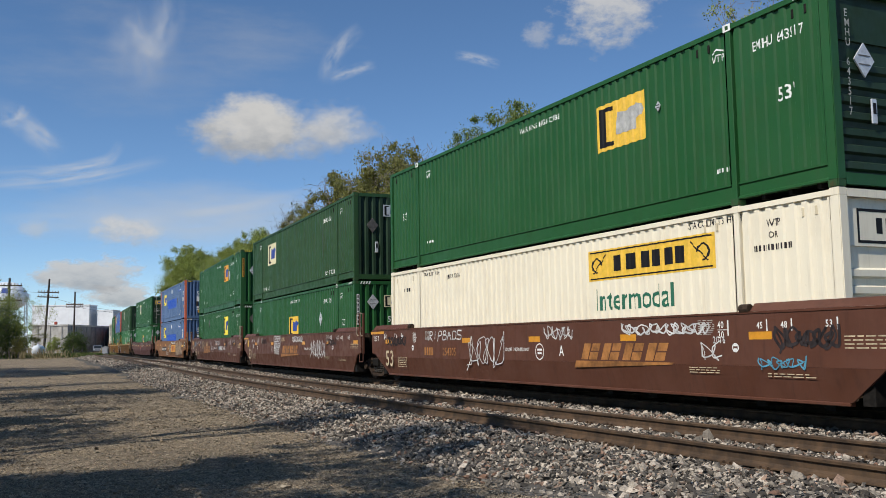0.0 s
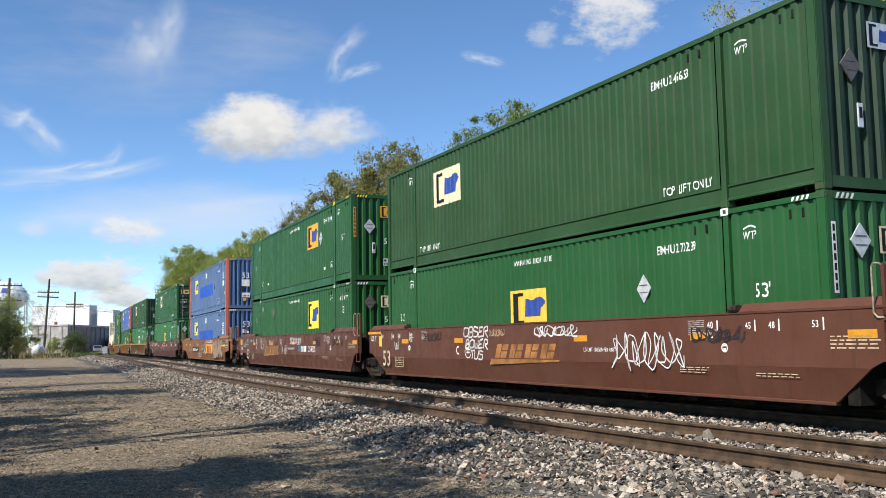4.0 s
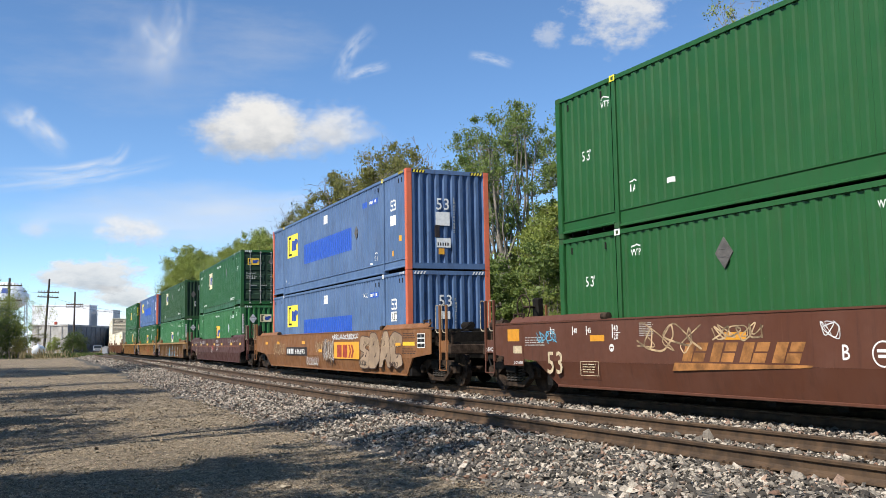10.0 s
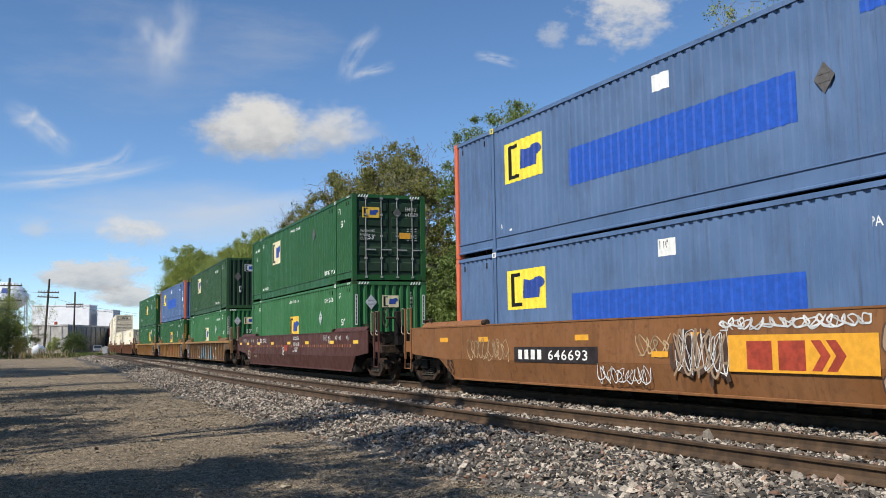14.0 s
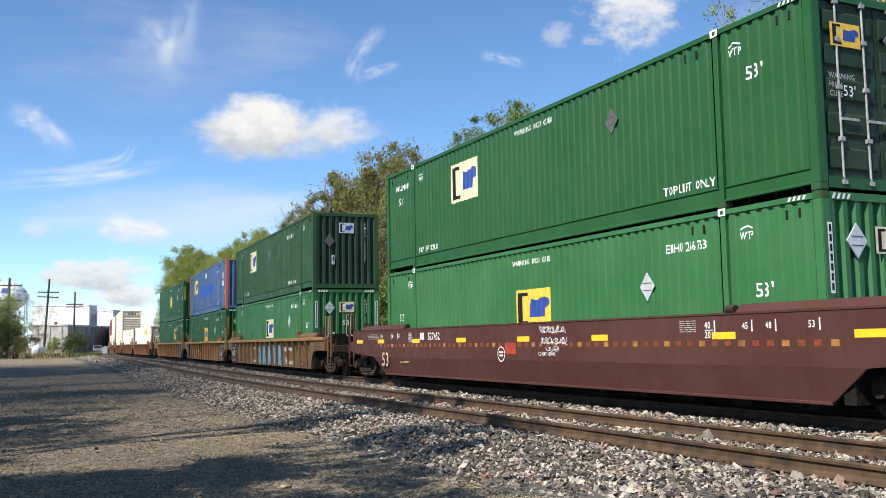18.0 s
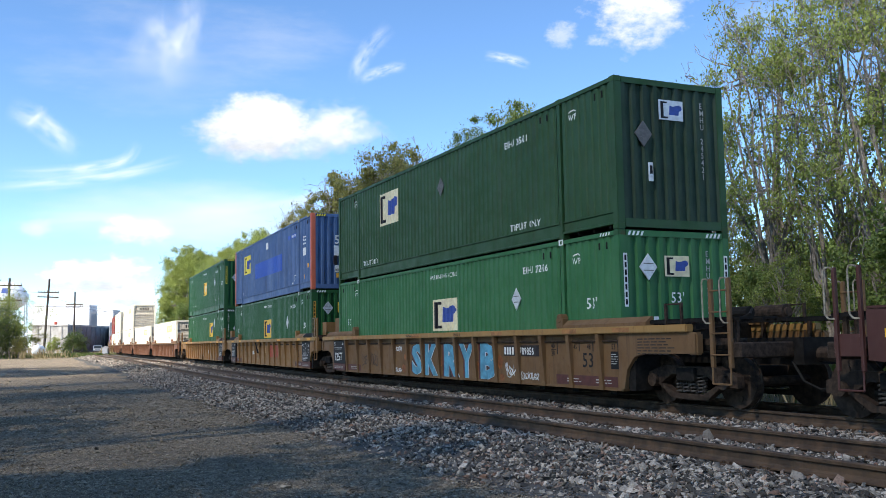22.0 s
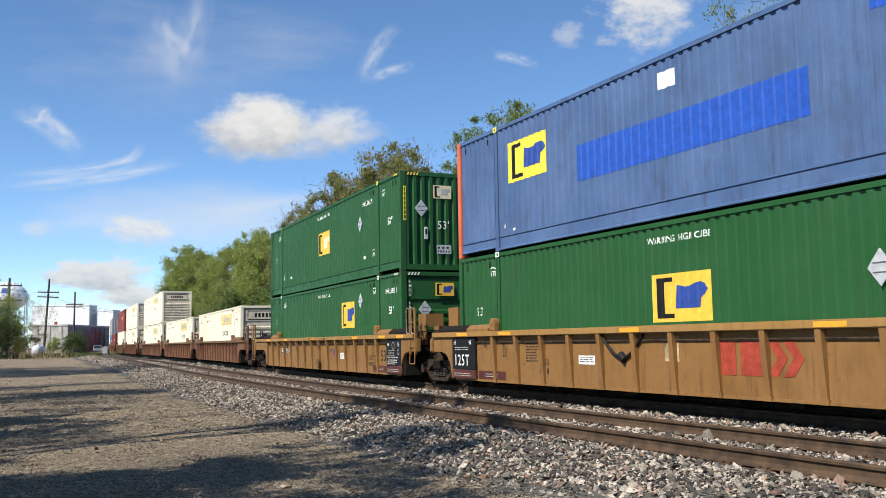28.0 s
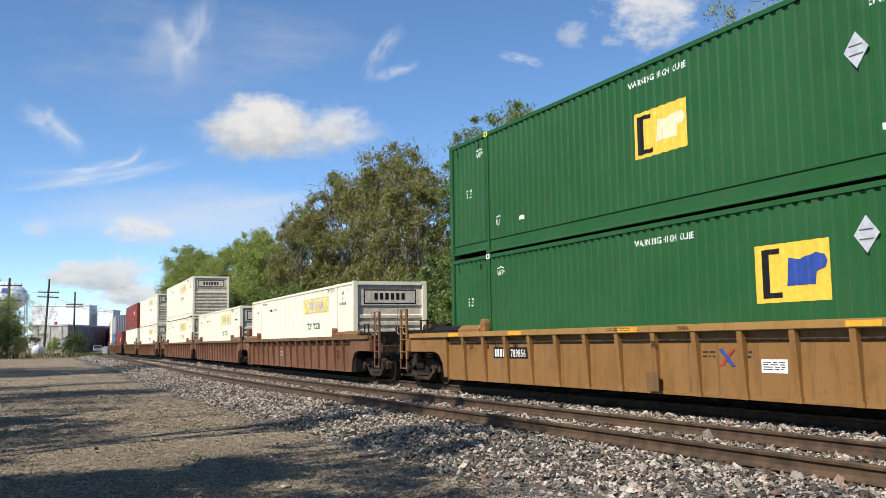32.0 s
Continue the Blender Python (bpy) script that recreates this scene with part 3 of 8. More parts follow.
def hump(x, y):
    """Small unevenness of the dirt, none under the railway."""
    w = 0.018 * np.sin(x * 0.9 + 1.3 * np.sin(y * 0.37)) + 0.012 * np.sin(y * 1.7 + x * 0.6) + 0.03 * np.sin(x * 0.21 + y * 0.13)
    return w


def build_ground():
    xs = steps((-2600, -200, 160), (-200, -30, 10), (-30, 14, 0.4), (14, 60, 4), (60, 300, 24), (300, 2600, 160))
    ys = steps((-800, -20, 60), (-20, 4, 3), (4, 40, 0.4), (40, 100, 2), (100, 300, 10), (300, 4400, 200))
    gx, gy = np.meshgrid(xs, ys, indexing="ij")
    s_near = np.stack([gx.ravel(), gy.ravel()], 1)
    # distance to the right of the line, by its local heading
    idx = np.clip(np.searchsorted(GY, s_near[:, 1]), 1, len(GY) - 1)
    n = (s_near[:, 0] - GX[idx]) * np.cos(GT[idx]) - HALF
    z = hump(gx.ravel(), gy.ravel())
    z = np.where(n > -6.6, np.minimum(z * 0.3 - 0.05, -0.03), z)
    verts = np.column_stack([s_near, z])
    w = len(ys)
    faces = [(i * w + j, (i + 1) * w + j, (i + 1) * w + j + 1, i * w + j + 1) for i in range(len(xs) - 1) for j in range(w - 1)]
    me = bpy.data.meshes.new("ground")
    me.from_pydata(verts.tolist(), [], faces)
    me.materials.append(GROUND)
    me.shade_smooth()
    tagged(new("ground", me), "dry tan dirt and fine gravel ground with grass farther off", "ground", "", "structure")


BED_N = np.array([-7.5, -7.0, -6.6, -6.2, -5.8, -5.4, -5.1, -4.6, -4.2, -3.7, -3.2, -2.8, -2.4, -2.0, -1.6, -1.2, -0.8, -0.3, 0.3, 0.8, 1.2, 1.6, 2.0, 2.6, 3.4])
BED_Z = np.array([-0.05, -0.01, 0.035, 0.085, 0.145, 0.195, 0.215, 0.205, 0.205, 0.20, 0.205, 0.205, 0.205, 0.20, 0.20, 0.205, 0.205, 0.205, 0.205, 0.205, 0.21, 0.21, 0.17, 0.06, -0.06])


def bed_height(n):
    return np.interp(n, BED_N, BED_Z)


def build_bed():
    ss = steps((-60, -20, 2), (-20, 40, 0.4), (40, 120, 2), (120, 600, 8))
    nn = np.sort(np.concatenate([BED_N, (BED_N[1:] + BED_N[:-1]) / 2]))
    verts = []
    for s in ss:
        for n in nn:
            x, y, _ = line(s, n)
            ragged = 0.22 * math.sin(s * 1.3) + 0.15 * math.sin(s * 3.1 + 1) if n < -6.0 else 0.0
            x, y, _ = line(s, n + ragged * min(1.0, (-6.0 - n)) if n < -6.0 else n)
            verts.append((x, y, float(bed_height(n)) + 0.018 * noise.noise(Vector((x * 3.0, y * 3.0, 0.0)))))
    w = len(nn)
    faces = [(i * w + j, i * w + j + 1, (i + 1) * w + j + 1, (i + 1) * w + j) for i in range(len(ss) - 1) for j in range(w - 1)]
    me = bpy.data.meshes.new("ballast_bed")
    me.from_pydata(verts, [], faces)
    me.materials.append(BED)
    me.shade_smooth()
    tagged(new("ballast_bed", me), "raised bed of grey crushed stone under the tracks", "ballast", "", "structure")


def rock_shapes(count, rng, coarse=False):
    bm = bmesh.new()
    if coarse:
        bmesh.ops.create_cone(bm, segments=4, radius1=1.0, radius2=0.0, depth=1.1, cap_ends=True, cap_tris=True)
    else:
        bmesh.ops.create_icosphere(bm, subdivisions=1, radius=1.0)
    bmesh.ops.triangulate(bm, faces=bm.faces)
    base = np.array([v.co[:] for v in bm.verts])
    tris = np.array([[v.index for v in f.verts] for f in bm.faces])
    bm.free()
    out = []
    for _ in range(count):
        p = base * rng.uniform(0.45, 1.45, (len(base), 1))
        # chop two sides flat for a broken look
        for _ in range(4):
            d = rng.normal(size=3)
            d /= np.linalg.norm(d)
            h = p @ d
            p = p - np.outer(np.clip(h - 0.34, 0, None), d)
        out.append(p)
    return out, tris


def scatter_stones(name, label, category, material, spots, sizes, flat, seed, coarse=False):
    """Crushed stones as one mesh; spots are (x, y, z)."""
    rng = np.random.default_rng(seed)
    shapes, tris = rock_shapes(14, rng, coarse)
    nv = len(shapes[0])
    n = len(spots)
    V = np.empty((n, nv, 3))
    kind = rng.integers(0, len(shapes), n)
    ax = rng.normal(size=(n, 4))
    ax /= np.linalg.norm(ax, axis=1)[:, None]
    w, x, y, z = ax.T
    R = np.stack([1 - 2 * (y * y + z * z), 2 * (x * y - w * z), 2 * (x * z + w * y),
                  2 * (x * y + w * z), 1 - 2 * (x * x + z * z), 2 * (y * z - w * x),
                  2 * (x * z - w * y), 2 * (y * z + w * x), 1 - 2 * (x * x + y * y)], 1).reshape(n, 3, 3)
    P = np.stack(shapes)[kind] * sizes[:, None, None] * rng.uniform(0.5, 1.45, (n, 1, 3))
    V = np.einsum("nij,nkj->nki", R, P)
    V[:, :, 2] *= flat
    V += spots[:, None, :]
    F = (tris[None] + (np.arange(n) * nv)[:, None, None]).reshape(-1, 3)
    me = bpy.data.meshes.new(name)
    me.vertices.add(n * nv)
    me.vertices.foreach_set("co", V.ravel())
    me.loops.add(len(F) * 3)
    me.loops.foreach_set("vertex_index", F.ravel().astype(np.int32))
    me.polygons.add(len(F))
    me.polygons.foreach_set("loop_start", np.arange(0, len(F) * 3, 3, dtype=np.int32))
    me.polygons.foreach_set("loop_total", np.full(len(F), 3, dtype=np.int32))
    me.update(calc_edges=True)
    me.materials.append(material)
    me.shade_flat()
    return tagged(new(name, me), label, category, "", "stuff")


def build_stones():
    rng = np.random.default_rng(5)
    # s range, n range, stones a square metre, size
    zones = [(-19, 6, -7.1, -4.62, 540, 0.0285), (6, 30, -6.9, -4.62, 330, 0.027), (30, 60, -6.6, -4.62, 120, 0.040), (60, 130, -6.9, -4.62, 34, 0.060), (30, 70, -2.90, -0.85, 40, 0.055), (30, 70, -4.40, -3.10, 40, 0.055),
             (-19, 8, -4.40, -3.10, 400, 0.031), (8, 30, -4.40, -3.10, 200, 0.029),
             (-19, 8, -2.90, -0.85, 300, 0.032), (8, 30, -2.90, -0.85, 180, 0.030),
             (-19, 20, 0.85, 2.2, 110, 0.036)]
    spots, sizes = [], []
    for s0, s1, n0, n1, dens, size in zones:
        k = int((s1 - s0) * (n1 - n0) * dens)
        s, n = rng.uniform(s0, s1, k), rng.uniform(n0, n1, k)
        if n0 < -6:
            thin = np.interp(n, [-7.1, -6.6, -5.9], [0.06, 0.55, 1.0]) * (0.75 + 0.25 * np.sin(s * 1.1 + n * 2))
            keep = rng.uniform(0, 1, k) < thin
            s, n = s[keep], n[keep]
        x, y, _ = line(s, n)
        sz = size * rng.lognormal(0, 0.33, len(s))
        spots.append(np.column_stack([x, y, np.maximum(bed_height(n), 0.0) + sz * 0.25 + rng.uniform(-0.01, 0.02, len(s))]))
        sizes.append(sz)
    scatter_stones("ballast_stones", "grey crushed-stone railway ballast with a few rusty brown pieces", "ballast", STONE,
                   np.concatenate(spots), np.concatenate(sizes), 0.8, 11)
    # pebbles on the dirt
    k = 170000
    y = 8.4 + 26.0 * rng.uniform(0, 1, k) ** 1.7
    y[:14000] = 34.0 + 60.0 * rng.uniform(0, 1, 14000) ** 1.5
    x = rng.uniform(-0.52, 0.25, k) * y
    sz = np.where(y < 17.0, 0.0165, np.where(y < 34.0, 0.022, 0.034)) * rng.lognormal(0, 0.42, k)
    idx = np.clip(np.searchsorted(GY, y), 1, len(GY) - 1)
    n = (x - GX[idx]) * np.cos(GT[idx]) - HALF
    keep = n < -6.5
    x, y, sz = x[keep], y[keep], sz[keep]
    scatter_stones("road_pebbles", "small tan pebbles strewn over the dirt", "pebbles", PEBBLE,
                   np.column_stack([x, y, hump(x, y) + sz * 0.12]), sz, 0.55, 12, True)


RAIL_PROFILE = [(-0.070, 0.0), (0.070, 0.0), (0.070, 0.012), (0.018, 0.032), (0.009, 0.055), (0.009, 0.118), (0.034, 0.132), (0.0365, 0.160),
                (0.028, 0.170), (-0.028, 0.170), (-0.0365, 0.160), (-0.034, 0.132), (-0.009, 0.118), (-0.009, 0.055), (-0.018, 0.032), (-0.070, 0.012)]


def build_rail(n, top, material, label):
    ss = steps((-40, 60, 1.0), (60, 260, 4.0), (260, 620, 12.0))
    verts, faces = [], []
    w = len(RAIL_PROFILE)
    for s in ss:
        for a, z in RAIL_PROFILE:
            x, y, _ = line(s, n + a)
            verts.append((x, y, top - 0.170 + z))
    for i in range(len(ss) - 1):
        for j in range(w):
            k = (j + 1) % w
            faces.append((i * w + j, (i + 1) * w + j, (i + 1) * w + k, i * w + k))
    me = bpy.data.meshes.new("rail")
    me.from_pydata(verts, [], faces)
    me.materials.append(material)
    return tagged(new("rail", me), label, "rail", "rails", "structure")


def build_track(n, worn):
    rails = []
    for side in (-0.7525, 0.7525):
        rails.append(build_rail(n + side, RAIL, RUST_RAIL, "brown rusted steel rail on wooden ties"))
        if worn:
            bm = bmesh.new()
            ss = steps((-40, 60, 1.0), (60, 260, 4.0))
            last = None
            for s in ss:
                (xa, ya, _), (xb, yb, _) = line(s, n + side - 0.024), line(s, n + side + 0.024)
                now = (bm.verts.new((xa, ya, RAIL + 0.002)), bm.verts.new((xb, yb, RAIL + 0.002)))
                if last:
                    bm.faces.new((last[0], last[1], now[1], now[0]))
                last = now
            part("running_surface", bm, RAIL_TOP, rails[-1], "polished running surface")
    def tie(bm):
        box(bm, -1.28, 1.28, -0.115, 0.115, -0.15, 0.0)
        soften(bm, 0.012, 1)
    def plate(bm):
        box(bm, -0.18, 0.18, -0.09, 0.09, 0.0, 0.016)
        for sx in (-0.115, 0.115):
            for sy in (-0.05, 0.05):
                box(bm, sx - 0.016, sx + 0.016, sy - 0.02, sy + 0.02, 0.016, 0.045)
    s = -18.0
    i = 0
    rng = random.Random(int(n * 10))
    while s < 56:
        x, y, a = line(s, n)
        t = link("railway_tie", shared("tie/railway_tie", tie), TIE, None, "", pose(x, y, RAIL - 0.185 + rng.uniform(-0.012, 0.004), 0, 0, math.degrees(a) + rng.uniform(-1.2, 1.2)))
        tagged(t, "weathered dark wooden railway tie sunk in ballast", "railway tie", "railway ties", "structure")
        for side in (-0.7525, 0.7525):
            link("tie_plate", shared("plate/tie_plate", plate), RUST_RAIL, t, "", pose(side, 0, 0.0))
        s += 0.52 if s < 30 else 1.04


build_ground()
build_bed()
build_track(NEAR_TRACK, False)
build_track(0.0, True)


# ---------- the containers ----------
LOW, HIGH = RAIL + 0.26, RAIL + 0.26 + HIG + 0.004
UNIT = dict(a=-9.99, b=9.46, c=28.95, d=53.0, e=77.03, f=101.05, g=120.63, h=140.53, i=164.2, j=183.8, k=203.2, l=226.8)


def green_marks(ob, near53=1.25, z53=1.42, wtp=(1.72, 13.95), top_lift=(), cube=None, ident=None, hz=None, far53=True, arrow=True, ident_z=2.31):
    """The usual small lettering on a green box."""
    if near53:
        words(ob, "53'", near53, z53, 0.22)
    if far53:
        words(ob, "53'", 15.27, z53, 0.20)
    for x in wtp:
        words(ob, "WTP", x, 2.36, 0.125, squeeze=0.72)
        bm = bmesh.new()
        stroke(bm, [(LEN / 2 - x + 0.01, 2.52), (LEN / 2 - x + 0.14, 2.565), (LEN / 2 - x + 0.27, 2.52)], 0.026)
        side_decal("marking", bm, M_WHITE, ob)
    for x in top_lift:
        words(ob, "TOP LIFT ONLY", x, 0.40, 0.15, squeeze=0.80)
    if cube:
        words(ob, "WARNING HIGH CUBE", cube, 2.51, 0.115, squeeze=0.9)
    if ident:
        IDS[ob.name] = ident[1]
        words(ob, ident[1], ident[0], ident_z, 0.155, squeeze=0.72)
    if arrow:
        for x in (13.77, 2.52):
            words(ob, "IA", x, 0.62, 0.14, squeeze=0.8)
            bm = bmesh.new()
            stroke(bm, [(LEN / 2 - x, 0.80), (LEN / 2 - x + 0.10, 0.84), (LEN / 2 - x + 0.20, 0.80)], 0.024)
            side_decal("marking", bm, M_WHITE, ob)
            bars(ob, x - 1.0 if x > 5 else x + 0.86, 0.62, 0.44, 0.09, 1)
    if hz is not False:
        hazard(ob, *(hz or ()))


def end_marks(ob, panel=None, ink=None, size53=0.2, place="lit", idbars=True, weight=True, strips=None, low=False, id_y=0.70):
    """Lettering and fittings on the leading end of a box; they sit higher on a box in the well."""
    if panel:
        z = 2.03 if low else 2.13
        emblem(ob, -0.28, 0.30, z, z + 0.39, panel, ink, True)
    if size53:
        words(ob, "53'", -0.16, 1.54 if low else 1.24, size53, end=True)
    if place:
        placard(ob, -0.66, 2.20 if low else 1.82, 0.40, M_PLACARD if place == "lit" else M_PLACARD_DARK, True, 1.25)
    bm = bmesh.new()
    box(bm, LEN / 2 - 0.012, LEN / 2 + 0.015, -0.57, -0.46, 0.92, 1.28)
    soften(bm, 0.01, 1)
    holder = part("document_holder", bm, M_PLACARD, ob, "small metal document tube")
    bm = bmesh.new()
    box(bm, LEN / 2 + 0.0155, LEN / 2 + 0.018, -0.545, -0.485, 1.06, 1.22)
    part("opening", bm, M_BLACK, holder)
    if idbars:
        down_the_end(ob, IDS[ob.name], id_y, 2.42, 0.115, M_DULL_WHITE)
    if weight:
        bm = bmesh.new()
        rect(bm, -0.19, 0.27, 0.51, 0.77)
        end_decal("sticker", bm, M_PLACARD, ob, LEN / 2 + 0.001, "white weight sticker")
        bars(ob, -0.16, 0.55, 0.42, 0.06, 5, M_SPRAY_DARK, True).location.x += 0.003
        bars(ob, -0.16, 0.66, 0.42, 0.06, 3, M_SPRAY_DARK, True).location.x += 0.003
    if strips:
        for y in (-1.17, 1.19):
            bm = bmesh.new()
            rect(bm, y - 0.045, y + 0.045, 1.46, 2.45)
            end_decal("warning_strip", bm, strips, ob, LEN / 2 + 0.002)
            for i in range(7):
                bm = bmesh.new()
                rect(bm, y - 0.022, y + 0.022, 1.50 + i * 0.136, 1.60 + i * 0.136)
                end_decal("marking", bm, M_BLACK, ob, LEN / 2 + 0.005)


def hunt_marks(ob, x=2.48, faint=False):
    """The white boxes: a yellow panel with black shapes, and the word below it."""
    a, b = LEN / 2 - x - 3.59, LEN / 2 - x
    bm = bmesh.new()
    rect(bm, a, b, 1.98, 2.56)
    side_decal("logo_panel", bm, M_PALE_YELLOW if faint else M_YELLOW, ob)
    bm = bmesh.new()
    for f, g in ((0.24, 0.30), (0.345, 0.425), (0.47, 0.53), (0.555, 0.615), (0.64, 0.70), (0.725, 0.785)):
        rect(bm, a + f * (b - a), a + g * (b - a), 2.13, 2.42)
    stroke(bm, [(a + 0.10, 2.02), (b - 0.10, 2.02)], 0.025)
    stroke(bm, [(a + 0.10, 2.52), (b - 0.10, 2.52)], 0.025)
    for e, d in ((a, 1), (b, -1)):
        stroke(bm, [(e + d * (0.30 + 0.14 * math.cos(k)), 2.27 + 0.14 * math.sin(k)) for k in np.linspace(0, 5, 9)], 0.03)
        stroke(bm, [(e + d * 0.18, 2.12), (e + d * 0.62, 2.46)], 0.025)
    side_decal("logo_shape", bm, M_FADED_INK if faint else M_BLACK, ob, "", True, 0.008)
    if not faint:
        words(ob, "Intermodal", x + 3.38, 1.42, 0.42, M_TEXT_GREEN, 0.82)
    else:
        words(ob, "Intermodal", x + 3.2, 1.40, 0.36, M_TEXT_GREEN, 0.82)
    words(ob, "WTP", 1.36, 2.50, 0.115, M_SPRAY_DARK, 0.75)
    words(ob, "OR", 1.33, 2.33, 0.10, M_SPRAY_DARK, 0.75)
    bars(ob, 1.66, 2.15, 0.80, 0.09, 13, M_SPRAY_DARK)
    words(ob, "STACK LIMIT 3 HIGH", 3.12, 2.66, 0.11, M_BLACK, 0.8)
    words(ob, "STACK LIMIT 3 HIGH", 13.9, 2.62, 0.10, M_SPRAY_DARK, 0.75)
    bars(ob, LEN - 0.95, 2.28, 0.4, 0.1, 4, M_BLACK)
    if faint:
        bars(ob, 12.4, 2.3, 1.4, 0.10, 11, M_BLACK)
    else:
        words(ob, "JBHU 270326", 12.4, 2.47, 0.11, M_SPRAY_DARK, 0.8)


def hunt_end(ob):
    bm = bmesh.new()
    for y0, y1, z0, z1 in ((-0.92, 0.92, 2.14, 2.18), (-0.92, 0.92, 2.58, 2.62), (-0.92, -0.88, 2.18, 2.58), (0.88, 0.92, 2.18, 2.58)):
        rect(bm, y0, y1, z0, z1)
    for i in range(6):
        rect(bm, -0.55 + i * 0.19, -0.43 + i * 0.19, 2.28, 2.50)
    end_decal("logo_shape", bm, M_BLACK, ob, LEN / 2 - 0.052)


def blue_marks(ob, stripe=(5.08, 11.0, 1.05, 1.80), ink=None, low=False):
    emblem(ob, 12.0, 13.62, 1.49 if not low else 1.55, 2.40 if not low else 2.42, M_LEMON, ink)
    bm = bmesh.new()
    rect(bm, LEN / 2 - stripe[1], LEN / 2 - stripe[0], stripe[2], stripe[3])
    side_decal("repainted_stripe", bm, M_STRIPE, ob, "bright blue repainted band")
    words(ob, "53", 1.37, 1.82, 0.33)
    s0, s1 = (1.48, 1.76) if low else (1.38, 1.68)
    bm = bmesh.new()
    rect(bm, LEN / 2 - 1.38, LEN / 2 - 0.92, s0, s1)
    side_decal("sticker", bm, M_WHITE, ob, "white height sticker")
    bm = bmesh.new()
    rect(bm, LEN / 2 - 8.33, LEN / 2 - 7.86, 2.28, 2.58)
    side_decal("sticker", bm, M_WHITE, ob)
    if low:
        words(ob, "110\"", 1.33, 1.56, 0.17, M_BLACK, 0.72, gap=0.008)
        words(ob, "110\"", 8.28, 2.42, 0.13, M_BLACK, 0.72, gap=0.008)
        bars(ob, 1.33, 1.51, 0.36, 0.035, 5, M_BLACK).location.y -= 0.004
        words(ob, "PA CU", 3.96, 2.29, 0.14, M_WHITE, 0.75)
    for x0, x1 in ((3.30, 2.47),) if low else ((3.30, 2.47), (3.92, 3.46)):
        bm = bmesh.new()
        rect(bm, LEN / 2 - x0, LEN / 2 - x1, 2.25, 2.42)
        side_decal("logo_panel", bm, M_STRIPE, ob)
    bars(ob, 3.22, 2.29, 0.7, 0.09, 8).location.y -= 0.005
    if not low:
        words(ob, "DA", 2.78, 0.48, 0.15, squeeze=0.8)
        bm = bmesh.new()
        stroke(bm, [(LEN / 2 - 2.78, 0.68), (LEN / 2 - 2.64, 0.72), (LEN / 2 - 2.52, 0.68)], 0.024)
        side_decal("marking", bm, M_WHITE, ob)
        bars(ob, 3.19, 0.38, 0.3, 0.06, 1)
        words(ob, "IA", 13.9, 0.50, 0.12, squeeze=0.8)
        bars(ob, 13.5, 0.42, 0.3, 0.05, 1)
    for x, z in () if low else ((1.27, 0.48), (0.69, 0.87)):
        bm = bmesh.new()
        rect(bm, LEN / 2 - x, LEN / 2 - x + 0.15, z, z + 0.16)
        side_decal("sticker", bm, M_AMBER, ob, "small amber sticker")
    words(ob, "53", -0.40 if not low else -0.36, 1.74 if not low else 1.87, 0.34, end=True)
    for y0, y1, z0, z1 in ((-0.36, 0.0, 1.51, 1.73),) if low else ((-0.41, 0.03, 1.28, 1.67), (-0.39, 0.05, 0.65, 0.92)):
        bm = bmesh.new()
        rect(bm, y0, y1, z0, z1)
        end_decal("sticker", bm, M_WHITE, ob, LEN / 2 + 0.001, "white sticker")
    down_the_end(ob, "EMHU204082", 0.14, 2.02, 0.085, M_DULL_WHITE)
    if not low:
        bars(ob, -0.36, 0.70, 0.38, 0.09, 5, M_SPRAY_DARK, True).location.x += 0.003
        bm = bmesh.new()
        box(bm, LEN / 2 - 0.012, LEN / 2 + 0.015, -0.44, -0.29, 0.94, 1.29)
        soften(bm, 0.01, 1)
        part("document_holder", bm, M_SPRAY_DARK, ob, "small black document tube")
        bm = bmesh.new()
        rect(bm, -0.33, -0.15, 0.45, 0.62)
        end_decal("sticker", bm, M_AMBER, ob, LEN / 2 + 0.001, "small amber sticker")
    hazard(ob, M_WHITE if low else M_LEMON, None if low else M_BLACK)


ob = container(UNIT["a"], HIGH, GREEN, "green corrugated container with a yellow panel, riding on a white one", None, "slats", GREEN_END)
emblem(ob, 4.12, 5.64, 1.52, 2.41, M_YELLOW, M_FADED_INK)
green_marks(ob, 1.04, 1.42, (2.39, 13.61), (), 8.54, (1.50, "EMHU 643517"), None, True, False)
bars(ob, 2.39, 0.57, 0.36, 0.07, 5)
bars(ob, 13.6, 0.60, 0.4, 0.06, 4)
placard(ob, 3.75, 2.0, 0.14, M_PLACARD)
end_marks(ob, None, None, 0, "lit", True, False, None, False, -1.0)
ob = container(UNIT["a"], LOW, WHITE, "white corrugated container with a yellow panel and green lettering", front="slats")
hunt_marks(ob)
hunt_end(ob)

ob = container(UNIT["b"], HIGH, GREEN_DARK, "dark green corrugated container with a weathered pale panel", None, "wavy", GREEN_END)
emblem(ob, 11.35, 12.9, 1.50, 2.43, M_PALE)
green_marks(ob, 0, 1.4, (1.62, 14.62), (3.5, 13.84), None, (3.7, "EMHU 245653"), False, False, False)
end_marks(ob, M_PLACARD, M_INK, 0, "dark", True, False)
ob = container(UNIT["b"], LOW, GREEN, "green corrugated container with a yellow panel in the well")
emblem(ob, 7.4, 8.9, 1.17, 1.97, M_YELLOW)
green_marks(ob, 1.45, 1.47, (1.62, 14.62), (), 8.71, (3.7, "EMHU 270239"))
placard(ob, 4.1, 1.75, 0.5)
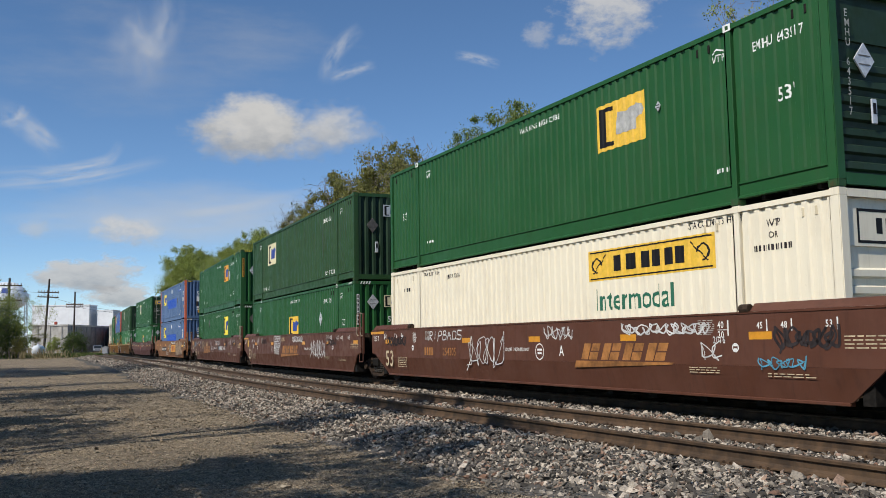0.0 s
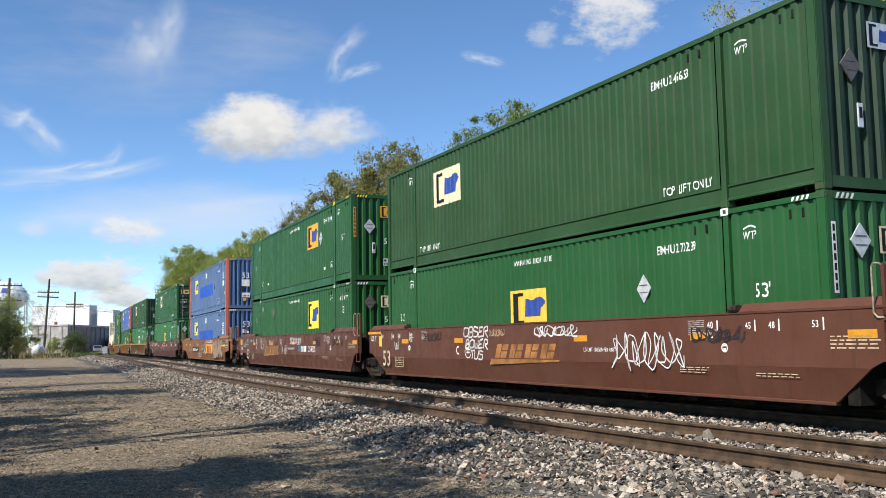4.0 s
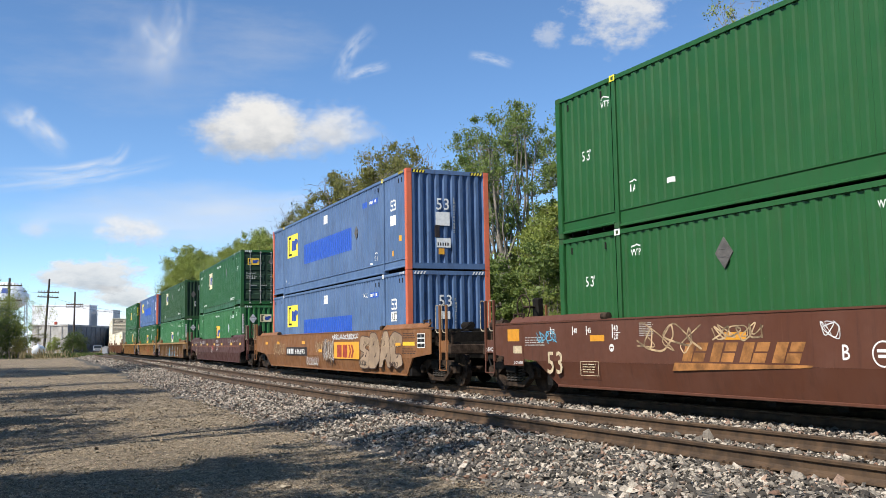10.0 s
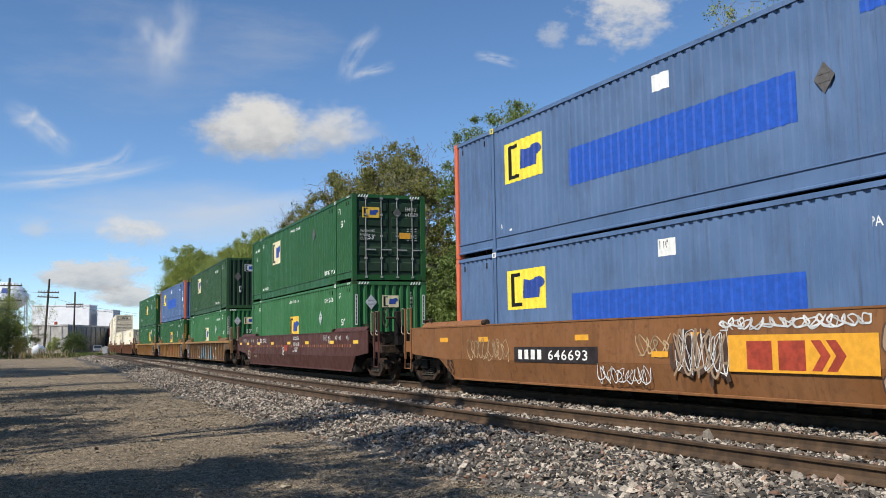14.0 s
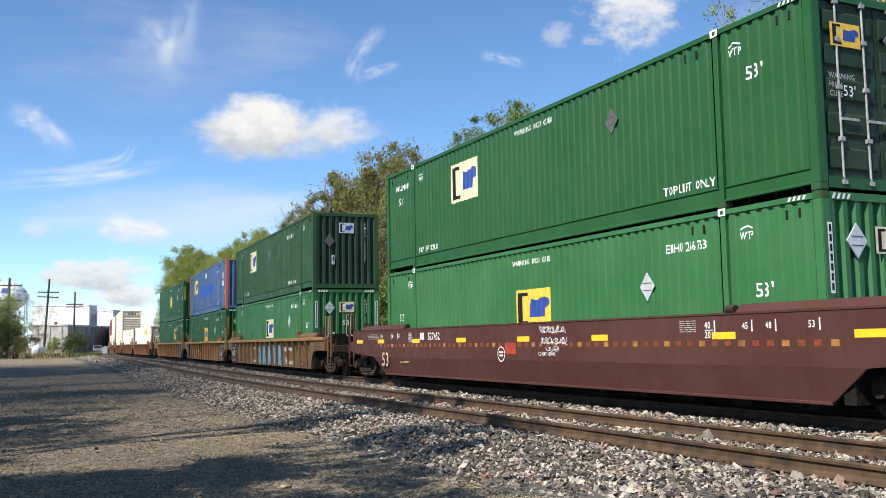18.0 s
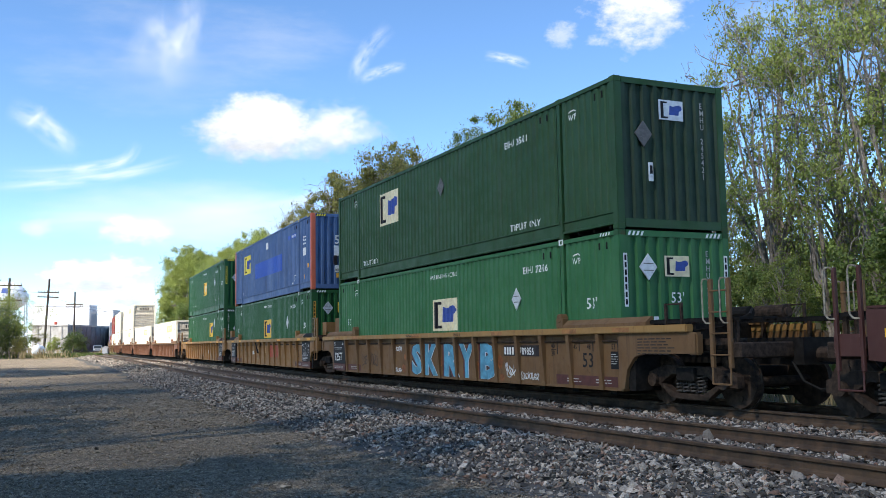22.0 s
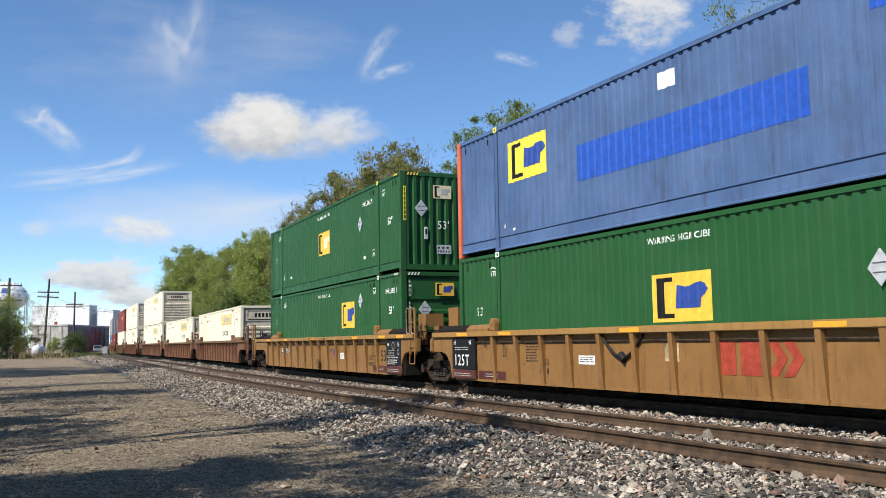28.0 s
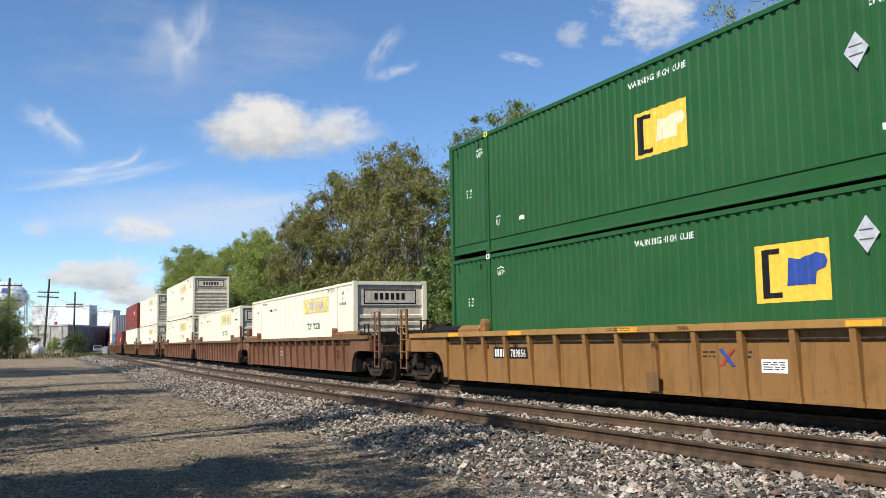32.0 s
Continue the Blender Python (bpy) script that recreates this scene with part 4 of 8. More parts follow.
end_marks(ob, M_PALE, M_INK, 0.2, "lit", True, False, M_WHITE, True)

ob = container(UNIT["c"], HIGH, GREEN, "bright green corrugated container with an amber panel")
emblem(ob, 4.19, 5.67, 1.55, 2.45, M_AMBER)
green_marks(ob, 1.17, 1.45, (1.62, 14.62), (), 8.6, (3.40, "EMHU 300824"), (M_LEMON, M_BLACK))
placard(ob, 3.76, 1.80, 0.45)
end_marks(ob, M_AMBER, M_INK, 0.2, "lit", True, True, M_AMBER)
ob = container(UNIT["c"], LOW, GREEN, "green corrugated container with a lemon-yellow panel in the well")
emblem(ob, 4.1, 5.62, 1.43, 2.45, M_LEMON)
green_marks(ob, 1.24, 1.89, (2.56, 13.8), (), 8.6, (1.48, "EMHU 647777"))
placard(ob, 11.43, 2.2, 0.4, M_PLACARD_DARK)
end_marks(ob, M_PALE, M_INK, 0.2, "dark", True, False, None, True)

ob = container(UNIT["d"], HIGH, BLUE, "blue corrugated container with orange corner posts and a bright blue band", ORANGE_POST, "wavy", BLUE_SOOT)
blue_marks(ob)
placard(ob, 4.56, 1.55, 0.36, M_PLACARD_DARK)
ob = container(UNIT["d"], LOW, BLUE, "blue corrugated container with orange corner posts in a yellow well car", ORANGE_POST, "wavy", BLUE_SOOT)
blue_marks(ob, (5.1, 11.03, 1.19, 1.79), None, True)

ob = container(UNIT["e"], HIGH, GREEN, "green corrugated container with double doors and locking bars", None, "doors", GREEN_END)
emblem(ob, 10.3, 11.8, 1.45, 2.43, M_PALE)
green_marks(ob, 1.35, 1.9, (1.72, 13.81), (3.4, 13.87), 8.5, (15.52, "EMHU 647689"), None, False, False)
words(ob, "53'", 15.23, 1.88, 0.2)
placard(ob, 4.83, 2.05, 0.4, M_PLACARD_DARK)
emblem(ob, -0.95, -0.35, 2.1, 2.45, M_YELLOW, None, True)
words(ob, "53'", -0.75, 1.38, 0.16, end=True)
for z, text in ((1.62, "WARNING"), (1.49, "HIGH"), (1.36, "CUBE")):
    words(ob, text, -1.02, z, 0.085, M_DULL_WHITE, 0.85, True)
words(ob, "EMHU", 0.56, 2.36, 0.13, M_DULL_WHITE, 0.8, True)
words(ob, "647689", 0.56, 2.18, 0.13, M_DULL_WHITE, 0.8, True)
for z in (1.74, 1.66, 1.52, 1.44, 1.36):
    bars(ob, 0.62, z, 0.42, 0.03, 3, M_DULL_WHITE, True)
placard(ob, 0.28, 2.28, 0.3, M_PLACARD_DARK, True)
bm = bmesh.new()
rect(bm, 0.35, 0.75, 1.42, 1.62)
end_decal("sticker", bm, M_AMBER, ob, LEN / 2 + 0.002)
ob = container(UNIT["e"], LOW, GREEN_PALE, "sun-faded green corrugated container with a yellow panel in the well")
emblem(ob, 7.16, 8.62, 1.15, 1.97, M_YELLOW)
green_marks(ob, 1.35, 1.47, (1.62, 14.67), (), 8.71, (3.4, "EMHU 266763"))
placard(ob, 3.94, 1.78, 0.45)
end_marks(ob, M_PALE, M_INK, 0, "lit", True, False, M_WHITE, True)

ob = container(UNIT["f"], HIGH, GREEN_DARK, "dark green corrugated container with scuffed sides and a pale panel", None, "wavy", GREEN_END)
emblem(ob, 10.75, 12.3, 1.48, 2.45, M_PALE)
green_marks(ob, 0, 1.4, (1.6, 14.57), (4.1, 13.76), None, (4.3, "EMHU 245421"), False, False, False)
placard(ob, 7.79, 2.0, 0.4, M_PLACARD_DARK)
end_marks(ob, M_PLACARD, M_INK, 0, "dark", True, False)
ob = container(UNIT["f"], LOW, GREEN_PALE, "faded green corrugated container with a cream panel in the well")
emblem(ob, 6.95, 8.43, 1.15, 1.97, M_PALE)
green_marks(ob, 1.15, 1.46, (1.6, 14.56), (), 8.56, (3.6, "EMHU 272426"))
placard(ob, 3.9, 1.78, 0.45)
end_marks(ob, M_PALE, M_INK, 0.2, "lit", True, False, M_WHITE, True)

ob = container(UNIT["g"], HIGH, BLUE_DARK, "worn blue corrugated container with orange corner posts on a green one", ORANGE_POST, "wavy", BLUE_SOOT)
blue_marks(ob, (5.0, 10.9, 1.09, 1.81))
ob = container(UNIT["g"], LOW, GREEN, "green corrugated container with a yellow panel under a blue one")
emblem(ob, 7.2, 8.67, 1.15, 1.97, M_YELLOW)
green_marks(ob, 1.3, 1.47, (1.62, 14.6), (), 8.75, (3.5, "EMHU 265946"))
placard(ob, 4.0, 1.75, 0.5)
end_marks(ob, M_YELLOW, M_INK, 0.2, "lit", True, False, M_AMBER, True)

ob = container(UNIT["h"], HIGH, GREEN, "green corrugated container with a faded yellow panel")
emblem(ob, 7.13, 8.57, 1.17, 2.00, M_YELLOW, M_PALE)
green_marks(ob, 1.14, 1.45, (1.61, 14.7), (), 8.69, (3.5, "EMHU 262294"), (M_LEMON, M_BLACK))
placard(ob, 3.71, 1.78, 0.45)
end_marks(ob, M_PALE, M_FADED_INK, 0.24, "lit", True, True, M_LEMON)
ob = container(UNIT["h"], LOW, GREEN, "green corrugated container with a panel on its slatted front end", None, "slats")
emblem(ob, 4.34, 5.74, 1.37, 2.23, M_YELLOW)
green_marks(ob, 1.11, 1.71, (2.51, 13.77), (), 8.67, (1.42, "EMHU 686316"), None, True, False)
placard(ob, 3.72, 2.2, 0.45)
emblem(ob, -0.25, 0.34, 2.19, 2.57, M_YELLOW, None, True)
placard(ob, -0.58, 1.80, 0.42, M_PLACARD, True)
down_the_end(ob, "EMHU 686316", -1.08, 2.55, 0.10, M_WHITE)

for key in "ij":
    ob = container(UNIT[key], LOW, WHITE, "white corrugated container, riding alone in a rusty well car", None, "slats", WHITE_DIRTY)
    hunt_marks(ob, 2.9, True)
    hunt_end(ob)
for key in "kl":
    for z in (LOW, HIGH):
        ob = container(UNIT[key], z, WHITE, "white corrugated container with a yellow panel in a stack", None, "slats", WHITE_DIRTY)
        hunt_marks(ob, 3.6, True)
        hunt_end(ob)
TAIL = []
u = UNIT["l"] + 19.6
for n, (low, high) in enumerate(((WHITE, RED), (RED, None), (BLUE, GREY), (WHITE, WHITE), (RED, RED), (RED, BLUE), (ORANGE_POST, RED), (GREEN, RED),
                                 (RED, GREY), (RED, RED), (BLUE_DARK, RED), (RED, RED))):
    TAIL.append(u)
    for colour, z in ((low, LOW), (high, HIGH)):
        if colour is not None:
            ob = container(u, z, colour, "corrugated container far back in the train", None, "wavy")
            bars(ob, 5.0, 1.6, 2.0, 0.4, 3, M_PALE)
    u += 19.6 if n % 3 else 24.0


# ---------- the well cars ----------
def truck_frame(s):
    def build(bm):
        y0, y1 = (0.93, 1.07) if s > 0 else (-1.07, -0.93)
        prism(bm, [(-1.16, 0.34), (-1.16, 0.52), (-0.70, 0.66), (0.70, 0.66), (1.16, 0.52), (1.16, 0.34), (0.76, 0.34), (0.44, 0.52),
                   (-0.44, 0.52), (-0.76, 0.34)], "y", y0, y1)
        prism(bm, [(-0.80, 0.36), (-0.44, 0.12), (0.44, 0.12), (0.80, 0.36), (0.66, 0.36), (0.36, 0.21), (-0.36, 0.21), (-0.66, 0.36)], "y", y0 + 0.004, y1 - 0.004)
        for a in (-0.89, 0.89):
            tube(bm, (a, s * 0.98, 0.42), (a, s * 1.14, 0.42), 0.115, 14)
    return build


def coil_spring(bm):
    """One coil spring as a rising helix of square wire."""
    last = None
    for k in range(49):
        a, z = k * math.tau / 9, 0.215 + 0.30 * k / 48
        c, d = math.cos(a), math.sin(a)
        ring = [bm.verts.new((c * r, d * r, z + w)) for r, w in ((0.058, -0.012), (0.084, -0.012), (0.084, 0.012), (0.058, 0.012))]
        if last:
            for i in range(4):
                bm.faces.new((last[i], ring[i], ring[(i + 1) % 4], last[(i + 1) % 4]))
        last = ring


def truck_bolster(bm):
    box(bm, -0.22, 0.22, -1.15, 1.15, 0.42, 0.64)
    tube(bm, (0, 0, 0.6), (0, 0, 0.86), 0.25, 14)
    for x in (-0.5, 0.5):
        box(bm, x - 0.06, x + 0.06, -0.85, 0.85, 0.30, 0.42)
    soften(bm, 0.015, 1)


def wheelset(bm):
    tube(bm, (0, -1.1, 0), (0, 1.1, 0), 0.08, 12)
    for s in (-1, 1):
        for a, b, r0, r1 in ((0.69, 0.72, 0.445, 0.445), (0.72, 0.82, 0.42, 0.415)):
            tube(bm, (0, s * a, 0), (0, s * b, 0), r0, 28, r1)
        tube(bm, (0, s * 0.80, 0), (0, s * 0.86, 0), 0.16, 16)
        for k in range(4):
            c, d = math.cos(k * math.pi / 2) * 0.27, math.sin(k * math.pi / 2) * 0.27
            tube(bm, (c, s * 0.815, d), (c, s * 0.832, d), 0.045, 8)


SPIN = []


def truck(car, x, spin):
    ob = link("truck", shared("truck/truck", truck_bolster), UNDER, car, "black two-axle truck with coil springs", pose(x, 0, 0))
    for s in (-1, 1):
        link("truck_side_frame", shared(f"frame{s}/truck_side_frame", truck_frame(s)), UNDER_RUST, ob)
        for x in (-0.27, -0.09, 0.09, 0.27):
            link("coil_spring", shared("coil_spring", coil_spring), STEEL_DIRTY, ob, "", pose(x, s * 1.0, 0))
    for a in (-0.89, 0.89):
        w = link("wheelset", shared("wheelset", wheelset), UNDER_RUST, ob, "", pose(a, 0, 0.42))
        if spin:
            SPIN.append((w, a))


UNDER_RUST = plain("rust_stained_running_gear", (0.046, 0.030, 0.020), 0.75, 0.0, 0.45)
STEEL_DIRTY = plain("dirty_spring_steel", (0.075, 0.062, 0.05), 0.6, 0.2, 0.3)
HW = LEN / 2


def ladder(car, x, colour, s=-1, high=2.05, low=0.42, w=0.40, rungs=True, heavy=False):
    """Two upright posts with rungs, a stirrup step below and tall bent grab irons."""
    y = s * 1.43
    t = 0.038 if heavy else 0.026
    for k in (-w / 2, w / 2):
        bm = bmesh.new()
        box(bm, x + k - t, x + k + t, y - 0.03, y + 0.03, low + 0.25, high)
        soften(bm, 0.008, 1)
        part("ladder_post", bm, colour, car, "upright steel ladder post")
    z = low + 0.45
    while rungs and z < (1.9 if heavy else 1.5):
        bm = bmesh.new()
        tube(bm, (x - w / 2, y - 0.04, z), (x + w / 2, y - 0.04, z), 0.013, 6)
        part("rung", bm, colour, car)
        z += 0.33
    bm = bmesh.new()
    bent_tube(bm, [(x - w / 2, y - 0.01, low + 0.3), (x - w / 2, y - 0.02, low), (x + w / 2, y - 0.02, low), (x + w / 2, y - 0.01, low + 0.3)], 0.016)
    part("stirrup_step", bm, colour, car, "bent steel stirrup step")
    for k in (-w / 2, w / 2):
        bm = bmesh.new()
        bent_tube(bm, [(x + k, y, high - 0.04), (x + k - 0.03, y - 0.05, high + 0.0), (x + k - 0.10, y - 0.06, high), (x + k - 0.13, y - 0.06, high - 0.05), (x + k - 0.13, y - 0.06, 1.42), (x + k - 0.08, y - 0.05, 1.36), (x + k, y - 0.02, 1.36)], 0.013)
        part("grab_iron", bm, GRAB, car, "bent pale steel grab iron")


GRAB = plain("worn_pale_grab_paint", (0.32, 0.27, 0.19), 0.6, 0.0, 0.35, 12.0)


def coupler_end(car, e, colour, heavy=False, wheel_at=None):
    """Deck, draft sill, coupler, ladders and brake gear beyond the well; e is +1 at the leading end."""
    def X(a):
        return e * (HW + a)
    def span(bm, a, b, y0, y1, z0, z1):
        x0, x1 = sorted((X(a), X(b)))
        box(bm, x0, x1, y0, y1, z0, z1)
    bm = bmesh.new()
    span(bm, 0.30, 3.35, -0.36, 0.36, 0.70, 1.12)
    span(bm, 0.25, 0.45, -1.36, 1.36, 0.22, 1.40)
    part("draft_sill", bm, UNDER, car)
    bm = bmesh.new()
    span(bm, 2.95, 3.15, -1.42, 1.42, 0.82, 1.06)
    soften(bm, 0.02, 1)
    part("end_sill", bm, UNDER_RUST, car)
    bm = bmesh.new()
    for i in range(15):
        a = 0.60 + i * 0.16
        span(bm, a, a + 0.045, -1.36, -0.40, 1.42, 1.455)
        span(bm, a, a + 0.045, 0.40, 1.36, 1.42, 1.455)
    for y in (-1.36, -0.90, -0.42, 0.40, 0.88, 1.34):
        span(bm, 0.55, 3.1, y, y + 0.03, 1.39, 1.44)
    part("walkway_grating", bm, UNDER, car, "black steel walkway grating")
    for a in (0.8, 1.9, 2.9):
        for y in (-1.3, 1.25):
            bm = bmesh.new()
            span(bm, a, a + 0.06, y, y + 0.05, 1.05, 1.42)
            part("walkway_bracket", bm, UNDER_RUST, car)
    bm = bmesh.new()
    span(bm, 1.0, 2.9, -1.25, -1.05, 1.02, 1.12)
    part("walkway_beam", bm, UNDER_RUST, car)
    bm = bmesh.new()
    tube(bm, (X(3.3), 0, 0.86), (X(3.72), 0, 0.86), 0.12, 10)
    span(bm, 3.62, 3.98, -0.16, 0.16, 0.74, 1.0)
    soften(bm, 0.03, 1)
    part("coupler", bm, UNDER_RUST, car, "rusty knuckle coupler")
    bm = bmesh.new()
    bent_tube(bm, [(X(3.1), -0.35, 0.75), (X(3.35), -0.38, 0.45), (X(3.6), -0.3, 0.33), (X(3.9), -0.2, 0.42)], 0.022)
    part("brake_hose", bm, UNDER, car, "black rubber brake hose")
    for s in (-1, 1):
        ladder(car, X(2.75), colour, s, rungs=heavy, heavy=heavy)
        if not heavy:
            bm = bmesh.new()
            span(bm, 2.52, 3.02, s * 1.40, s * 1.425, 0.86, 1.16)
            soften(bm, 0.008, 1)
            step = part("step_box", bm, colour, car, "riveted end step box")
            if s < 0 and e < 0 and colour is BROWN:
                word = letters("B-END", 0.13, 0.9)
                for v in word.verts:
                    v.co = (v.co.x + X(2.77) - 0.2, -1.4285, v.co.y + 0.90)
                part("lettering", word, M_WHITE, step)
        bm = bmesh.new()
        for a in (1.35, 1.75):
            box(bm, X(a) - 0.022, X(a) + 0.022, s * 1.36 - 0.02, s * 1.36 + 0.02, 1.06, 1.72)
        tube(bm, (X(1.35), s * 1.36, 1.70), (X(1.75), s * 1.36, 1.70), 0.014, 6)
        part("handrail", bm, UNDER_RUST, car)
    # air reservoir and brake cylinder on the deck
    bm = bmesh.new()
    tube(bm, (X(1.2), 0.75, 1.56), (X(2.0), 0.75, 1.56), 0.13, 16)
    soften(bm, 0.05)
    part("air_reservoir", bm, UNDER_RUST, car, "rusty cylindrical air reservoir")
    bm = bmesh.new()
    tube(bm, (X(1.9), -0.45, 1.54), (X(2.35), -0.45, 1.54), 0.10, 12)
    bent_tube(bm, [(X(2.4), -0.45, 1.6), (X(2.6), -0.7, 1.5), (X(2.3), -1.0, 1.3), (X(1.2), -1.1, 1.22)], 0.02)
    bent_tube(bm, [(X(0.7), -1.2, 1.1), (X(1.6), -1.25, 0.92), (X(2.9), -1.1, 0.95)], 0.018)
    part("brake_cylinder", bm, UNDER, car, "black brake cylinder with piping")
    if wheel_at:
        bm = bmesh.new()
        span(bm, wheel_at - 0.11, wheel_at + 0.11, -1.02, -0.86, 1.02, 2.05)
        soften(bm, 0.03, 1)
        part("brake_stand", bm, UNDER, car, "black hand-brake housing")
        bm = bmesh.new()
        c = Vector((X(wheel_at), -1.30, 1.85))
        ring = [c + Vector((0.27 * math.cos(k), 0, 0.27 * math.sin(k))) for k in np.linspace(0, math.tau, 17)]
        bent_tube(bm, ring, 0.016)
        for k in (0, 2.1, 4.2):
            tube(bm, c, c + Vector((0.27 * math.cos(k), 0, 0.27 * math.sin(k))), 0.012, 6)
        tube(bm, c, c + Vector((0, 0.3, 0)), 0.03, 8)
        part("brake_wheel", bm, UNDER_RUST, car, "round hand-brake wheel")


def joint_end(car, e, colour, guides=True):
    """The short end over a shared truck."""
    def X(a):
        return e * (HW + a)
    def span(bm, a, b, y0, y1, z0, z1):
        x0, x1 = sorted((X(a), X(b)))
        box(bm, x0, x1, y0, y1, z0, z1)
    bm = bmesh.new()
    span(bm, 0.25, 0.45, -1.36, 1.36, 0.22, 1.40)
    span(bm, 0.40, 1.62, -0.40, 0.40, 0.72, 1.15)
    part("end_bulkhead", bm, UNDER, car)
    bm = bmesh.new()
    for y in (-1.30, -0.85, 0.80, 1.25):
        span(bm, 0.5, 1.45, y, y + 0.05, 1.30, 1.40)
    for i in range(6):
        span(bm, 0.55 + i * 0.15, 0.60 + i * 0.15, -1.30, 1.30, 1.40, 1.43)
    part("walkway_grating", bm, UNDER_RUST, car)
    if e > 0:
        ladder(car, X(1.15), colour, -1, 2.05, 0.55, 0.36, True, guides)
        ladder(car, X(1.15), colour, 1, 2.05, 0.55, 0.36, True, guides)
    for y in (-0.78, 0.78) if guides else ():
        bm = bmesh.new()
        for k in (-0.26, 0.20):
            span(bm, 0.62, 1.12, y + k, y + k + 0.06, 1.05, 2.0 if e < 0 else 1.9)
        span(bm, 1.12, 1.16, y - 0.26, y + 0.26, 1.05 if e < 0 else 1.55, 2.0 if e < 0 else 1.9)
        part("container_guide", bm, colour, car, "upright container guide box")


def car_words(car, text, x, z, size, material, squeeze=0.85, y=-1.463):
    bm = letters(text, size * 1.38, squeeze)
    for v in bm.verts:
        v.co = (v.co.x + x, y, v.co.y + z)
    return part("lettering", bm, material, car)


def car_shape(name, car, bm, material, label="", y=-1.463):
    for v in bm.verts:
        v.co = (v.co.x, y, v.co.y)
    return part(name, bm, material, car, label)


def car_rect(name, car, x0, x1, z0, z1, material, label="", y=-1.463):
    bm = bmesh.new()
    rect(bm, x0, x1, z0, z1)
    return car_shape(name, car, bm, material, label, y)


def small_print(car, x, z, w, lines, material, y=-1.463, hgt=0.035, seed=1):
    rng = random.Random(seed)
    bm = bmesh.new()
    for i in range(lines):
        a = x
        while a < x + w * rng.uniform(0.8, 1.0):
            d = rng.uniform(0.06, 0.2)
            rect(bm, a, min(a + d, x + w), z - i * hgt * 1.7, z - i * hgt * 1.7 + hgt * 0.6)
            a += d + 0.035
    car_shape("stencil", car, bm, material, "", y)


STROKES = {"O": [((0.5, 1.0), (0.0, 0.9), (0.0, 0.1), (0.5, 0.0), (1.0, 0.1), (1.0, 0.9), (0.5, 1.0))], "B": [((0.1, 0.0), (0.1, 1.0), (0.8, 1.0), (0.8, 0.55), (0.15, 0.52), (1.0, 0.5), (0.95, 0.0), (0.1, 0.0))],
           "S": [((1.0, 0.95), (0.1, 1.05), (0.0, 0.55), (0.95, 0.5), (0.95, -0.05), (0.0, 0.05))], "E": [((1.0, 1.0), (0.1, 0.9), (0.3, 0.5), (0.8, 0.55), (0.1, 0.45), (0.0, 0.0), (1.0, 0.1))],
           "R": [((0.05, 0.0), (0.1, 1.0), (0.95, 1.0), (0.9, 0.5), (0.2, 0.5), (1.0, -0.1))], "W": [((0.0, 1.0), (0.1, 0.0), (0.5, 0.05), (0.5, 0.7), (0.5, 0.05), (0.95, 0.0), (1.0, 1.0))],
           "T": [((0.0, 0.95), (1.0, 1.0)), ((0.5, 1.0), (0.45, 0.0))], "U": [((0.0, 1.0), (0.0, 0.0), (0.9, 0.0), (1.0, 1.0))], "I": [((0.4, 1.0), (0.5, 0.0))],
           "P": [((0.1, -0.1), (0.1, 1.0), (0.95, 1.0), (0.9, 0.45), (0.1, 0.45))], "A": [((0.0, 0.0), (0.45, 1.0), (1.0, 0.0)), ((0.15, 0.4), (0.9, 0.4))], "D": [((0.1, 0.0), (0.1, 1.0), (0.9, 0.9), (0.95, 0.1), (0.1, 0.0))]}


def tag_word(car, text, x0, x1, z0, z1, material, seed, thick=0.035, y=-1.466):
    """A sprayed word, drawn letter by letter with one fat line."""
    rng = random.Random(seed)
    w = (x1 - x0) / len(text)
    for i, ch in enumerate(text):
        bm = bmesh.new()
        for line_pts in STROKES[ch]:
            ctrl = [Vector((x0 + w * (i + 0.02 + 0.86 * p) + rng.uniform(-0.02, 0.02) + 0.05 * q, z0 + (z1 - z0) * q + rng.uniform(-0.015, 0.015))) for p, q in line_pts]
            stroke(bm, [tuple(p) for p in rounded(ctrl)], thick)
        car_shape("graffiti", car, bm, material, "white sprayed letter", y - 0.0004 * (i % 2))


def rounded(ctrl):
    """The points of a polyline with its corners drawn round."""
    out = [ctrl[0]]
    for p, q, r in zip(ctrl, ctrl[1:], ctrl[2:]):
        a, b = q + (p - q) * 0.32, q + (r - q) * 0.32
        for t in (0.0, 0.25, 0.5, 0.75, 1.0):
            out.append(a * (1 - t) ** 2 + q * 2 * t * (1 - t) + b * t * t)
    return out + [ctrl[-1]]


def scribble(car, x, z, w, h, material, seed, thick=0.035, loops=5, y=-1.466):
    """Spray-painted tag: one restless looping line, doubled back on itself, that cannot be read."""
    rng = random.Random(seed)
    for run_ in range(2):
        ctrl, a, n = [], rng.uniform(0, 6), max(8, loops * 4)
        for i in range(n):
            f = i / (n - 1)
            a += rng.uniform(1.2, 2.6)
            rx = w / loops * rng.uniform(0.25, 0.75)
            ctrl.append(Vector((x + min(max(f * w + rx * math.cos(a), 0.0), w), z + h * (0.5 + rng.uniform(0.28, 0.5) * math.sin(a * (1.0 if run_ else 0.83))))))
        bm = bmesh.new()
        stroke(bm, [tuple(p) for p in rounded(ctrl)], thick * (0.62 if run_ else 0.45))
        car_shape("graffiti", car, bm, material, "spray-painted tag", y - 0.0004 * run_)


